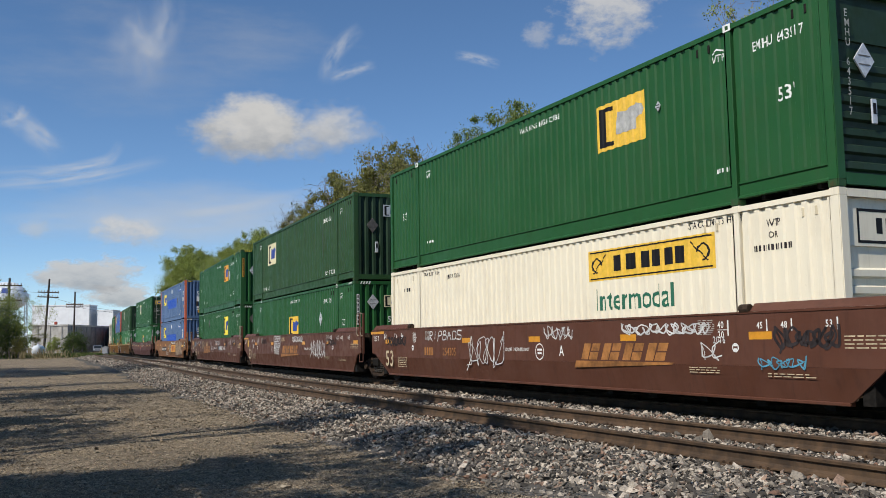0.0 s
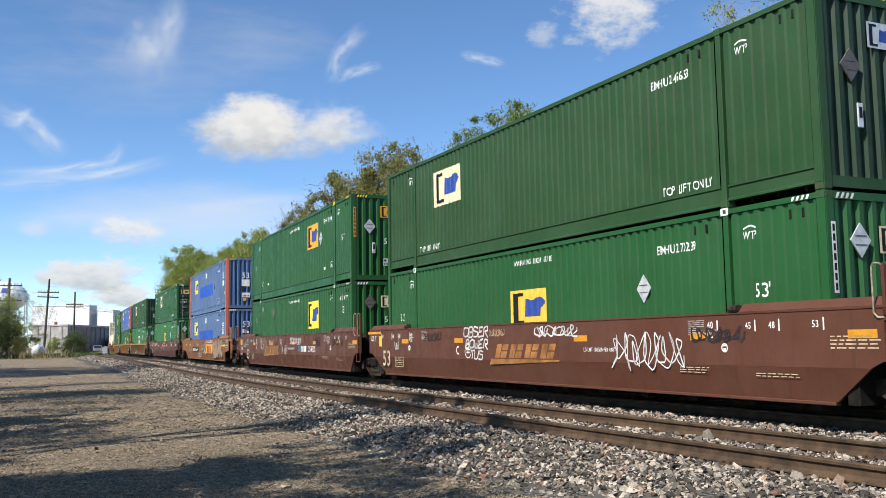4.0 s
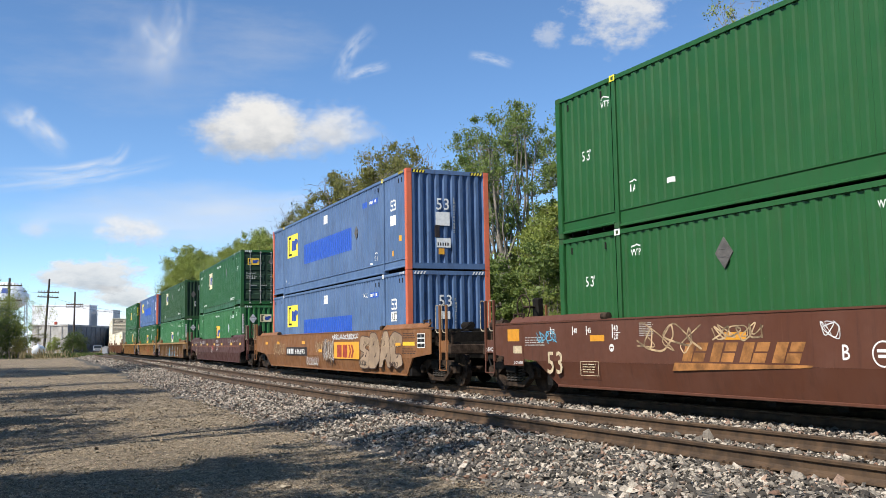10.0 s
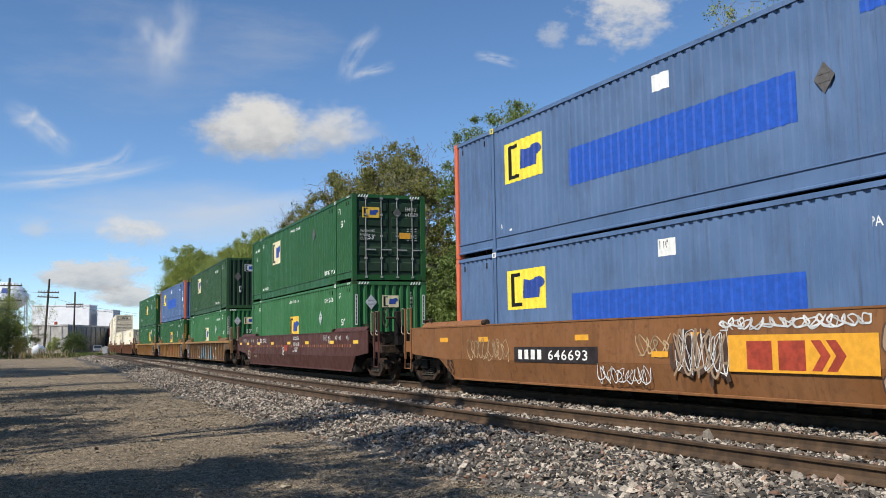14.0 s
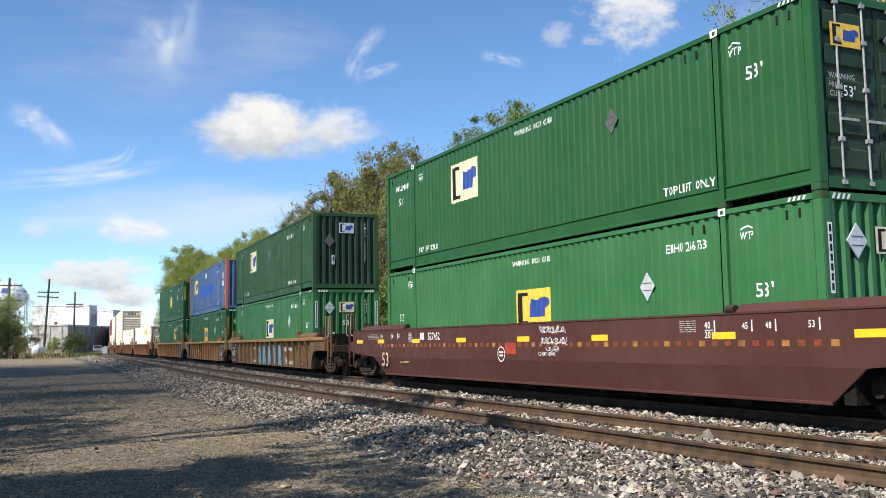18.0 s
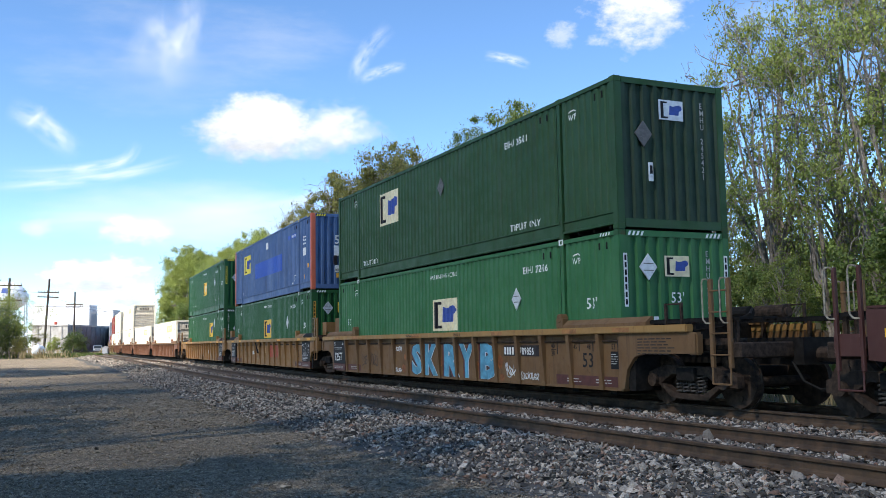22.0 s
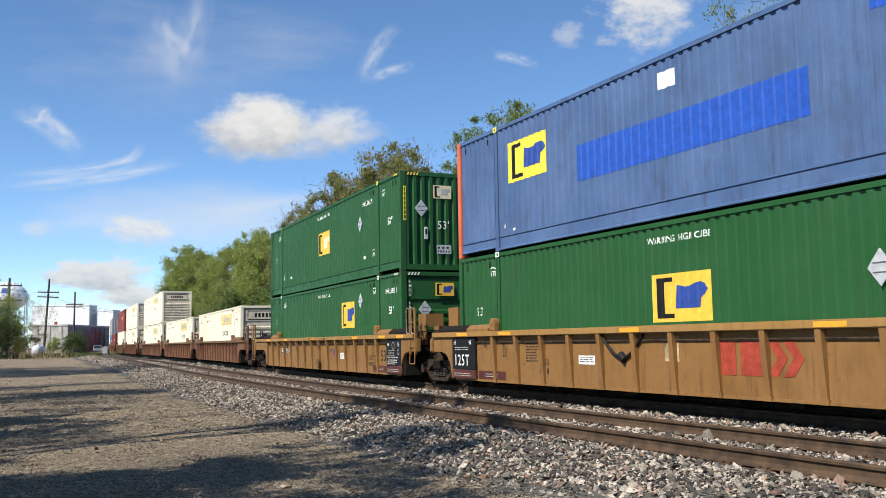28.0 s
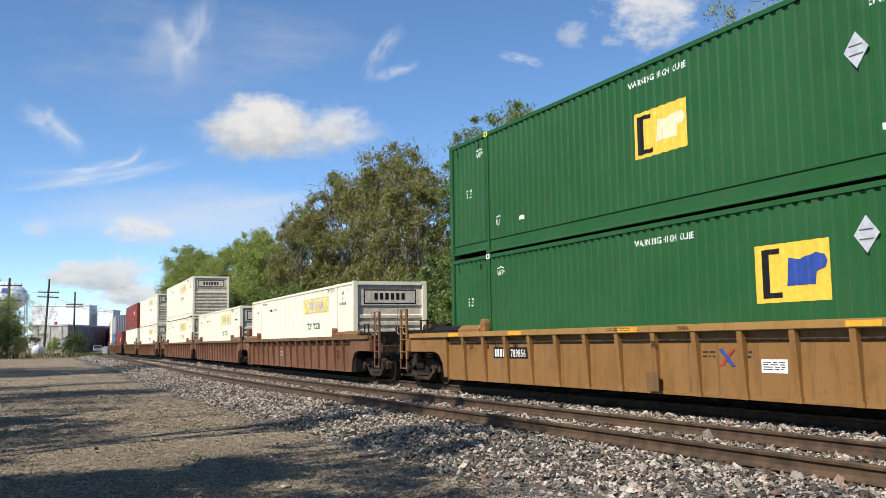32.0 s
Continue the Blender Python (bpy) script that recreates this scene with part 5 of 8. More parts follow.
BUBBLES = (((0.95, 0.95), (0.1, 1.0), (0.0, 0.55), (0.55, 0.42), (0.0, 0.25), (0.05, 0.0), (0.95, 0.0), (1.0, 0.5), (0.5, 0.62), (1.0, 0.75)),
           ((0.0, 0.0), (0.0, 1.0), (0.65, 1.0), (1.0, 0.65), (1.0, 0.25), (0.6, 0.0)),
           ((0.0, 0.0), (0.3, 1.0), (0.75, 1.0), (1.0, 0.0), (0.7, 0.0), (0.58, 0.22), (0.4, 0.22), (0.3, 0.0)),
           ((0.5, 0.0), (0.0, 0.2), (0.0, 0.8), (0.4, 1.0), (1.0, 0.9), (0.95, 0.62), (0.5, 0.6), (0.45, 0.4), (0.9, 0.42), (1.0, 0.12)))


def blob_graffiti(car, x, z, w, h, fill, edge, seed, count=5, y=-1.465):
    """Fat bubble shapes with notches, a dark edge and a shaded fold."""
    rng = random.Random(seed)
    for i in range(count):
        c0, cw = x + w * (i - 0.06) / count, w / count * rng.uniform(1.06, 1.22)
        dz, slant = rng.uniform(-0.04, 0.04), rng.uniform(-0.06, 0.08)
        ctrl = [Vector((c0 + p * cw + q * slant, z + dz + q * h * rng.uniform(0.95, 1.03))) for p, q in BUBBLES[i % len(BUBBLES)]]
        ring = rounded([(ctrl[-1] + ctrl[0]) / 2] + ctrl + [(ctrl[-1] + ctrl[0]) / 2])[:-1]
        yy = y - 0.0012 * (i % 3)
        bm = bmesh.new()
        face = bm.faces.new([bm.verts.new((a, b, 0)) for a, b in ring])
        bmesh.ops.triangulate(bm, faces=[face])
        car_shape("graffiti", car, bm, fill, "fat spray-painted bubble shape", yy)
        bm = bmesh.new()
        stroke(bm, [tuple(p) for p in ring + ring[:1]], 0.030)
        car_shape("graffiti", car, bm, edge, "dark sprayed outline", yy - 0.0004)
        for f, g in ((0.38, 0.62), (0.55, 0.30)):
            bm = bmesh.new()
            stroke(bm, [(c0 + cw * f, z + h * g), (c0 + cw * (f + 0.10), z + h * (g + 0.05)), (c0 + cw * (f + 0.14), z + h * (g + 0.13))], 0.055)
            car_shape("graffiti", car, bm, edge, "", yy - 0.0006)


def length_marks(car, e, s0=0.0, mat=None, y=-1.463, z=1.26):
    """The little 40, 45, 48 and 53 gauge marks."""
    mat = mat or M_WHITE
    for txt, d in (("53", 0.15), ("48", 0.95), ("45", 1.42)):
        x = e * (HW - 0.1 - d) + s0
        car_words(car, txt, x, z, 0.10, mat, 0.85, y)
        bar = x - 0.045 if e < 0 else x + 0.19
        car_rect("marking", car, bar, bar + 0.025, z - 0.04, z + 0.13, mat, "", y)
    x = e * (HW - 2.35) + s0
    car_words(car, "40", x, z + 0.02, 0.11, mat, 0.85, y)
    car_words(car, "20", x, z - 0.13, 0.11, mat, 0.85, y)
    car_rect("marking", car, x, x + 0.2, z - 0.012, z - 0.002, mat, "", y)
    bar = x - 0.05 if e < 0 else x + 0.215
    car_rect("marking", car, bar, bar + 0.03, z - 0.10, z + 0.14, mat, "", y)


def base_car(u, colour, lead, trail, label, spin=True, guides=True, wheels={}):
    car = thing("well_car", label, "railway car", "well cars of the train")
    MOVING.append((car, u + HW, RAIL))
    bm = bmesh.new()
    box(bm, -HW + 0.05, HW - 0.05, -0.55, 0.55, 0.10, 0.18)
    for i in range(13):
        x = -HW + 0.4 + i * (LEN - 0.8) / 12
        box(bm, x - 0.10, x + 0.10, -1.24, 1.24, 0.12, 0.245)
    part("well_floor", bm, UNDER, car, "black cross-bearers under the container")
    for e, kind in ((1, lead), (-1, trail)):
        if kind == "C":
            coupler_end(car, e, colour, guides, wheels.get(e))
            truck(car, e * (HW + (1.5 if e > 0 else 2.35)), spin)
        else:
            joint_end(car, e, colour, guides)
            if e < 0:
                truck(car, -(HW + 1.72), spin)
    return car


def smooth_car(u, colour, lead, trail, label, spin=True, wheels={}):
    car = base_car(u, colour, lead, trail, label, spin, False, wheels)
    xl = HW + (2.0 if lead == "C" else 1.15)
    xt = HW + (2.45 if trail == "C" else 1.15)
    for s in (-1, 1):
        bm = bmesh.new()
        prism(bm, [(-HW - 0.72, 0.71), (HW + 0.72, 0.71), (xl - 0.25, 0.80), (xl, 0.82), (xl, 1.47), (-xt, 1.47), (-xt, 0.82), (-xt + 0.25, 0.80)],
              "y", s * 1.43, s * 1.46)
        part("side_sheet", bm, colour, car)
        bm = bmesh.new()
        a = [(-HW - 0.08, 0.25), (HW + 0.08, 0.25), (HW + 0.72, 0.709), (-HW - 0.72, 0.709)]
        lo = [bm.verts.new((x, s * (1.36 + 0.098 * (z - 0.25) / 0.459), z)) for x, z in a]
        hi = [bm.verts.new((x, s * (1.32 + 0.098 * (z - 0.25) / 0.459), z)) for x, z in a]
        bm.faces.new(lo)
        bm.faces.new(hi[::-1])
        for i in range(4):
            bm.faces.new((lo[i], hi[i], hi[(i + 1) % 4], lo[(i + 1) % 4]))
        part("lower_side_sheet", bm, colour, car)
        bm = bmesh.new()
        box(bm, -HW - 0.05, HW + 0.05, s * 1.26, s * 1.375, 0.20, 0.252)
        soften(bm, 0.01, 1)
        part("bottom_sill", bm, colour, car)
        bm = bmesh.new()
        box(bm, -xt, xl, s * 1.36, s * 1.466, 1.472, 1.515)
        soften(bm, 0.012)
        part("top_chord", bm, colour, car)
        for e, xe in ((1, xl), (-1, xt)):
            bm = bmesh.new()
            x0, x1 = sorted((e * (HW - 1.6), e * (min(xe, HW + 1.9) - 0.1)))
            prism(bm, [(s * 1.455, 1.517), (s * 1.35, 1.635), (s * 1.32, 1.635), (s * 1.425, 1.517)], "x", x0, x1)
            part("guide_flap", bm, colour, car, "inward-leaning guide plate")
            bm = bmesh.new()
            x = e * (HW - 1.72)
            tube(bm, (x - 0.09, s * 1.42, 1.56), (x + 0.09, s * 1.42, 1.56), 0.07, 10)
            part("guide_hinge", bm, UNDER_RUST, car)
    return car


def ribbed_car(u, colour, lead, trail, label, spin=True, chord=None, guide=None, panels=(), mid=0.06):
    car = base_car(u, colour, lead, trail, label, spin)
    chord = chord or colour
    guide = guide or chord
    xl = HW + (2.0 if lead == "C" else 1.25)
    xt = HW + (2.3 if trail == "C" else 1.25)
    def post(s):
        def build(bm):
            a, b = s * 1.36, s * 1.475
            lo = [(-0.055, a, 0.28), (0.055, a, 0.28), (0.055, s * 1.405, 0.28), (-0.055, s * 1.405, 0.28)]
            hi = [(-0.055, a, 1.23), (0.055, a, 1.23), (0.055, b, 1.23), (-0.055, b, 1.23)]
            v0, v1 = [bm.verts.new(p) for p in lo], [bm.verts.new(p) for p in hi]
            bm.faces.new(v0)
            bm.faces.new(v1[::-1])
            for i in range(4):
                bm.faces.new((v0[i], v1[i], v1[(i + 1) % 4], v0[(i + 1) % 4]))
            box(bm, -0.075, 0.075, min(a, s * 1.41), max(a, s * 1.41), 0.20, 0.279)
        return build
    for s in (-1, 1):
        bm = bmesh.new()
        box(bm, -HW - 0.05, HW + 0.05, s * 1.335, s * 1.36, 0.24, 1.23)
        part("side_sheet", bm, colour, car)
        for e, xe in ((1, xl), (-1, xt)):
            bm = bmesh.new()
            pts = [(HW + 0.054, 0.25), (HW + 0.20, 0.25), (HW + 0.30, 0.60), (HW + 0.52, 0.82), (HW + 0.80, 0.88), (xe, 0.88), (xe, 1.23), (HW + 0.054, 1.23)]
            prism(bm, [(e * x, z) for x, z in pts], "y", s * 1.34, s * 1.43)
            part("arched_end_plate", bm, colour, car)
            bm = bmesh.new()
            x0, x1 = sorted((e * (xe - 0.02), e * (xe + 0.20)))
            box(bm, x0, x1, s * 1.30, s * 1.46, 0.86, 1.23)
            soften(bm, 0.03)
            box(bm, (x0 + x1) / 2 - 0.025, (x0 + x1) / 2 + 0.025, s * 1.461, s * 1.464, 0.94, 1.10)
            part("end_post", bm, colour, car, "slotted cast end post")
        bm = bmesh.new()
        box(bm, -xt, xl, s * 1.33, s * 1.49, 1.232, 1.36)
        soften(bm, 0.015)
        part("top_chord", bm, chord, car)
        bm = bmesh.new()
        box(bm, -HW - 0.1, HW + 0.1, s * 1.25, s * 1.38, 0.20, 0.245)
        part("bottom_sill", bm, colour, car)
        bm = bmesh.new()
        tube(bm, (-HW, s * 1.375, 1.10), (HW, s * 1.375, 1.10), 0.022, 6)
        part("brake_pipe", bm, UNDER_RUST, car)
        for i in range(16):
            x = mid + (i - 8) * 1.035
            if abs(x) > HW - 0.05:
                continue
            if s < 0 and any(p - 0.05 < x < p + 1.25 for p in panels):
                continue
            link("side_post", shared(f"post{s}/side_post", post(s)), colour, car, "", pose(x, 0, 0))
        for e in (1, -1):
            bm = bmesh.new()
            x0, x1 = sorted((e * (HW - 1.75), e * (HW + 0.9)))
            prism(bm, [(s * 1.28, 1.362), (s * 1.28, 1.52), (s * 1.33, 1.52), (s * 1.45, 1.42), (s * 1.45, 1.362)], "x", *((x0, x1 - 1.1) if e < 0 else (x0 + 1.1, x1)))
            part("guide_rail", bm, guide, car)
            bm = bmesh.new()
            prism(bm, [(s * 1.28, 1.362), (s * 1.28, 1.515), (s * 1.33, 1.515), (s * 1.447, 1.418), (s * 1.447, 1.362)], "x", *((x1 - 1.098, x1) if e < 0 else (x0, x0 + 1.098)))
            part("guide_rail", bm, colour, car)
            bm = bmesh.new()
            x = e * (HW - 1.9)
            box(bm, x - 0.12, x + 0.12, s * 1.30, s * 1.44, 1.362, 1.56)
            tube(bm, (x, s * 1.28, 1.56), (x, s * 1.45, 1.56), 0.09, 12)
            soften(bm, 0.012, 1)
            part("guide_hinge", bm, colour, car)
    return car


def brown_emblem(car, x0, x1):
    """Slanted orange shapes over a long wedge."""
    bm = bmesh.new()
    w = x1 - x0
    for i in range(4):
        a = x0 + 0.08 * w + i * 0.22 * w
        rect(bm, a, a + 0.075 * w, 0.76, 1.06, 0.13)
        rect(bm, a + 0.085 * w, a + 0.175 * w, 0.76, 0.90, 0.06)
        rect(bm, a + 0.115 * w, a + 0.20 * w, 0.925, 1.06, 0.06)
    car_shape("emblem", car, bm, M_LOGO_ORANGE, "faded slanted orange emblem")
    bm = bmesh.new()
    vs = [bm.verts.new(p) for p in ((x0, 0.60, 0), (x1 - 0.05, 0.70, 0), (x1, 0.735, 0), (x0 + 0.06, 0.735, 0))]
    bm.faces.new(vs)
    car_shape("emblem", car, bm, M_LOGO_ORANGE)


def patches(car, xs, z=1.14, w=0.32, h=0.10, material=None):
    for x in xs:
        car_rect("reflector", car, x - w / 2, x + w / 2, z, z + h, material or M_REFLECT, "amber reflective patch")


def roundel(car, x, z, r, material=None):
    bm = bmesh.new()
    stroke(bm, [(x + r * math.cos(k), z + r * math.sin(k)) for k in np.linspace(0, math.tau, 25)], 0.022)
    rect(bm, x - r * 0.6, x + r * 0.6, z + 0.02, z + 0.06)
    rect(bm, x - r * 0.5, x + r * 0.5, z - 0.05, z - 0.01)
    car_shape("marking", car, bm, material or M_WHITE)


def scrawls(car, items, seed, y=-1.466):
    for i, (x0, x1, z0, z1, mat, th, lp) in enumerate(items):
        scribble(car, x0, z0, x1 - x0, z1 - z0, mat, seed * 10 + i, th, lp, y)


def block_name(car, x, z, size, count, material, y=-1.463):
    """An owner's mark as plain blocks."""
    bm = bmesh.new()
    for i in range(count):
        rect(bm, x + i * size * 0.72, x + i * size * 0.72 + size * 0.48, z, z + size)
    car_shape("marking", car, bm, material, "", y)


def brown_marks(car, unit_x, unit, emblem_at, seed, lmt_x, patch_xs, big_x=-8.13):
    """Lettering that the three brown units share."""
    for e in (1, -1):
        length_marks(car, e, 0.05 if e > 0 else -0.35)
    car_words(car, "53", big_x, 0.47, 0.45, M_CREAM, 0.95)
    bm = bmesh.new()
    for a, b, c, d in ((-7.17, -6.57, 0.455, 0.465), (-7.17, -6.57, 0.715, 0.725), (-7.17, -7.155, 0.466, 0.714), (-6.585, -6.57, 0.466, 0.714)):
        rect(bm, a, b, c, d)
    car_shape("marking", car, bm, M_CREAM)
    small_print(car, -7.1, 0.66, 0.45, 4, M_CREAM, hgt=0.028, seed=seed)
    patches(car, patch_xs, 1.10, 0.46, 0.115)
    car_words(car, "LD LMT 118,500 PER UNIT", lmt_x, 0.91, 0.075, M_WHITE, 0.8)
    roundel(car, unit_x - 0.75 if unit == "A" else unit_x + 0.65, 0.9, 0.16)
    car_words(car, unit, unit_x, 0.82, 0.21, M_WHITE)
    brown_emblem(car, *emblem_at)
    small_print(car, HW - 2.75, 1.40, 0.38, 8, M_DULL_WHITE, hgt=0.018, seed=seed + 1)
    small_print(car, -HW + 2.75, 1.40, 0.38, 8, M_DULL_WHITE, hgt=0.018, seed=seed + 2)
    small_print(car, HW + 0.1, 1.12, 0.8, 4, M_CREAM, hgt=0.03, seed=seed + 3)
    small_print(car, HW - 1.3, 0.60, 0.9, 2, M_CREAM, hgt=0.022, seed=seed + 4, y=-1.452)
    small_print(car, HW - 3.0, 0.66, 0.7, 3, M_CREAM, hgt=0.022, seed=seed + 5, y=-1.456)
    roundel(car, 6.15, 0.98, 0.06)
    roundel(car, -6.15, 0.98, 0.06)


def build_cars():
    car = smooth_car(UNIT["a"], BROWN, "C", "A", "red-brown smooth-sided well car with an orange emblem and white graffiti")
    brown_marks(car, 1.2, "A", (1.74, 4.71), 3, -1.0, (-7.9, -2.9, 0.25, 3.48, 6.67, 9.3))
    car_words(car, "125 T", -9.1, 1.18, 0.15, M_WHITE)
    block_name(car, -5.37, 0.79, 0.20, 4, M_LOGO_ORANGE)
    car_words(car, "254305", -4.25, 0.79, 0.20, M_LOGO_ORANGE)
    tag_word(car, "RIPBADS", -5.10, -3.17, 1.18, 1.40, M_SPRAY, 31, 0.030)
    scrawls(car, [(-2.90, -1.05, 0.40, 1.40, M_SPRAY, 0.040, 4), (0.64, 1.70, 1.10, 1.44, M_SPRAY, 0.04, 5),
                  (3.3, 5.6, 1.16, 1.42, M_SPRAY, 0.05, 9), (5.35, 5.85, 0.72, 1.12, M_SPRAY, 0.035, 2), (6.60, 7.52, 0.64, 0.88, M_SPRAY_CYAN, 0.035, 4),
                  (6.93, 8.1, 0.88, 1.32, M_SPRAY_DARK, 0.08, 5), (-8.0, -6.6, 1.0, 1.35, M_SPRAY_DARK, 0.07, 6)], 3)
    car_rect("reflector", car, -9.31, -8.26, 1.38, 1.455, M_REFLECT, "amber reflective strip")
    car_words(car, "2016", 5.66, 1.05, 0.11, M_SPRAY)

    car = smooth_car(UNIT["b"], BROWN, "A", "A", "red-brown smooth-sided well car, middle unit with grey graffiti")
    brown_marks(car, -3.25, "C", (-1.5, 1.45), 4, 2.3, (-6.45, -3.1, 2.2, 5.6, 8.7))
    car_words(car, "125 T", -9.1, 1.18, 0.15, M_WHITE)
    car_rect("sticker", car, -8.42, -8.2, 1.02, 1.32, M_YELLOW)
    tag_word(car, "OBSER", -2.82, -1.56, 1.24, 1.46, M_SPRAY, 32, 0.040)
    tag_word(car, "BOWER", -2.76, -1.58, 0.97, 1.17, M_SPRAY, 33, 0.040)
    tag_word(car, "TUS", -2.50, -1.84, 0.72, 0.91, M_SPRAY, 34, 0.036)
    car_rect("reflector", car, -9.31, -8.26, 1.38, 1.455, M_REFLECT, "amber reflective strip")
    scrawls(car, [(-1.5, -0.8, 1.2, 1.42, M_SPRAY_CREAM, 0.03, 5), (0.48, 2.1, 1.15, 1.45, M_SPRAY, 0.055, 5), (3.2, 5.2, 0.50, 1.38, M_SPRAY, 0.045, 6), (5.4, 6.6, 1.02, 1.35, M_SPRAY_DARK, 0.06, 5),
                  (-5.2, -4.1, 1.1, 1.40, M_SPRAY_DARK, 0.045, 5), (-7.2, -6.92, 0.88, 1.2, M_SPRAY, 0.035, 2)], 4)

    car = smooth_car(UNIT["c"], BROWN, "A", "C", "red-brown smooth-sided well car with a faded emblem and pale graffiti", True, {-1: 1.45})
    brown_marks(car, -1.05, "B", (-4.48, -1.52), 5, 0.05, (-6.6, -3.0, 0.9, 4.1, 7.1, 8.9), -8.38)
    for i in range(4):
        car_rect("marking", car, 2.14 + i * 0.205, 2.29 + i * 0.205, 0.83, 1.04, M_WHITE)
    car_words(car, "254305", 3.22, 0.83, 0.22, M_WHITE, 1.0)
    scrawls(car, [(-5.40, -3.75, 0.82, 1.46, M_SPRAY_CREAM, 0.055, 3), (-3.50, -2.40, 1.06, 1.40, M_SPRAY_CREAM, 0.045, 4), (0.36, 2.12, 1.03, 1.44, M_SPRAY, 0.045, 6), (1.7, 2.4, 0.80, 1.1, M_SPRAY_CYAN, 0.04, 3),
                  (-1.38, -1.05, 1.05, 1.40, M_SPRAY, 0.025, 1), (-8.75, -7.98, 1.02, 1.38, M_SPRAY_CYAN, 0.04, 3), (4.2, 4.9, 0.95, 1.4, M_SPRAY_DARK, 0.045, 4),
                  (6.4, 7.6, 1.0, 1.38, M_SPRAY_DARK, 0.06, 4)], 5)
    car_rect("sign_plate", car, -9.95, -9.45, 1.12, 1.38, M_REFLECT, "amber plate on the car end", -1.470)
    car_rect("sign_plate", car, -9.72, -9.36, 0.86, 1.02, M_CREAM, "small brass-coloured data plate", -1.470)
    bm = bmesh.new()
    box(bm, -10.15, -9.30, -1.468, -1.4605, 0.60, 1.44)
    soften(bm, 0.003, 1)
    part("end_door", bm, BROWN, car, "raised jacking plate on the car end")
    car_words(car, "JACK HERE", -9.70, 0.64, 0.06, M_WHITE, 0.85, -1.471)
    small_print(car, -9.22, 1.18, 0.8, 4, M_DULL_WHITE, -1.463, 0.03, 28)

    car = smooth_car(UNIT["d"], YELLOW_RUSTY, "C", "C", "rust-stained yellow smooth-sided well car covered in cream bubble graffiti")
    blob_graffiti(car, 4.36, 0.38, 3.60, 1.06, M_BUBBLE, M_OUTLINE, 4, 4)
    car_rect("emblem", car, 1.59, 4.30, 0.62, 1.17, M_AMBER, "amber panel with red shapes", -1.470)
    bm = bmesh.new()
    for a in (1.98, 2.60):
        rect(bm, a, a + 0.50, 0.66, 1.08)
    for a in (3.20, 3.46):
        rect(bm, a, a + 0.17, 0.66, 0.87, 0.16)
        rect(bm, a + 0.16, a + 0.33, 0.8701, 1.08, -0.16)
    car_shape("emblem", car, bm, M_RED, "", -1.473)
    car_rect("marking", car, -4.98, -1.86, 0.68, 1.00, M_SPRAY_DARK)
    for i in range(4):
        car_rect("marking", car, -4.80 + i * 0.26, -4.64 + i * 0.26, 0.74, 0.94, M_WHITE, "", -1.466)
    car_words(car, "646693", -3.62, 0.74, 0.20, M_WHITE, 1.62, -1.466)
    patches(car, (-8.5, -6.4, -2.38, 0.83, 5.48), 1.12, 0.46, 0.11, M_AMBER)
    car_rect("reflector", car, -0.27, 0.17, 0.82, 0.92, M_AMBER, "", -1.4725)
    car_rect("reflector", car, 8.11, 8.99, 1.04, 1.14, M_BRIGHT_REFLECT, "", -1.47)
    car_rect("reflector", car, 7.53, 7.93, 1.04, 1.12, M_AMBER, "", -1.47)
    car_words(car, "53", -8.35, 0.42, 0.28, M_SPRAY_DARK)
    for x0, x1, z0, z1 in ((0.25, 0.75, 0.36, 1.40), (0.62, 1.20, 0.32, 1.44), (1.10, 1.58, 0.34, 1.42)):
        scribble(car, x0, z0, x1 - x0, z1 - z0, M_OUTLINE, int(x0 * 100), 0.16, 2, -1.468)
    scrawls(car, [(-1.88, -0.30, 0.27, 0.72, M_SPRAY, 0.03, 6), (-0.70, 0.25, 0.74, 1.26, M_SPRAY_CREAM, 0.05, 3), (0.3, 1.6, 0.40, 1.42, M_BUBBLE, 0.07, 4), (0.35, 1.6, 0.45, 1.44, M_SPRAY, 0.03, 5),
                  (1.40, 4.2, 1.22, 1.46, M_SPRAY, 0.05, 12), (-7.2, -5.2, 0.6, 1.3, M_SPRAY_CREAM, 0.04, 7), (4.5, 7.8, 0.9, 1.38, M_SPRAY_CREAM, 0.022, 9),
                  (4.4, 5.0, 0.40, 0.62, M_SPRAY_DARK, 0.03, 4), (7.0, 7.7, 0.42, 0.62, M_OUTLINE, 0.04, 3)], 6, -1.4695)
    car_rect("sign_plate", car, 9.15, 9.7, 0.98, 1.36, M_WHITE, "black and white consolidated stencil plate")
    for z in (1.0, 1.13, 1.25):
        car_rect("marking", car, 9.18, 9.42, z, z + 0.09, M_BLACK, "", -1.467)
        car_rect("marking", car, 9.45, 9.67, z, z + 0.09, M_BLACK, "", -1.467)
    small_print(car, 8.1, 1.36, 0.9, 3, M_SPRAY_DARK, seed=8)
    small_print(car, 8.05, 0.94, 1.0, 3, M_SPRAY_DARK, seed=9)

    car = smooth_car(UNIT["e"], BROWN_DARK, "C", "C", "dark brown smooth-sided well car with a row of dull reflectors", True, {1: 3.25})
    for e in (1, -1):
        length_marks(car, e, 0.05 if e > 0 else -0.35)
    for i in range(58):
        car_rect("reflector", car, -HW - 0.2 + i * 0.29, -HW - 0.06 + i * 0.29, 1.0, 1.09, M_DULL_REFLECT if i % 3 else M_LOGO_ORANGE)
    patches(car, (-10.0, -8.2, -5.65, -2.9, 0.08, 2.9, 6.2, 8.9), 1.11, 0.52, 0.11, M_BRIGHT_REFLECT)
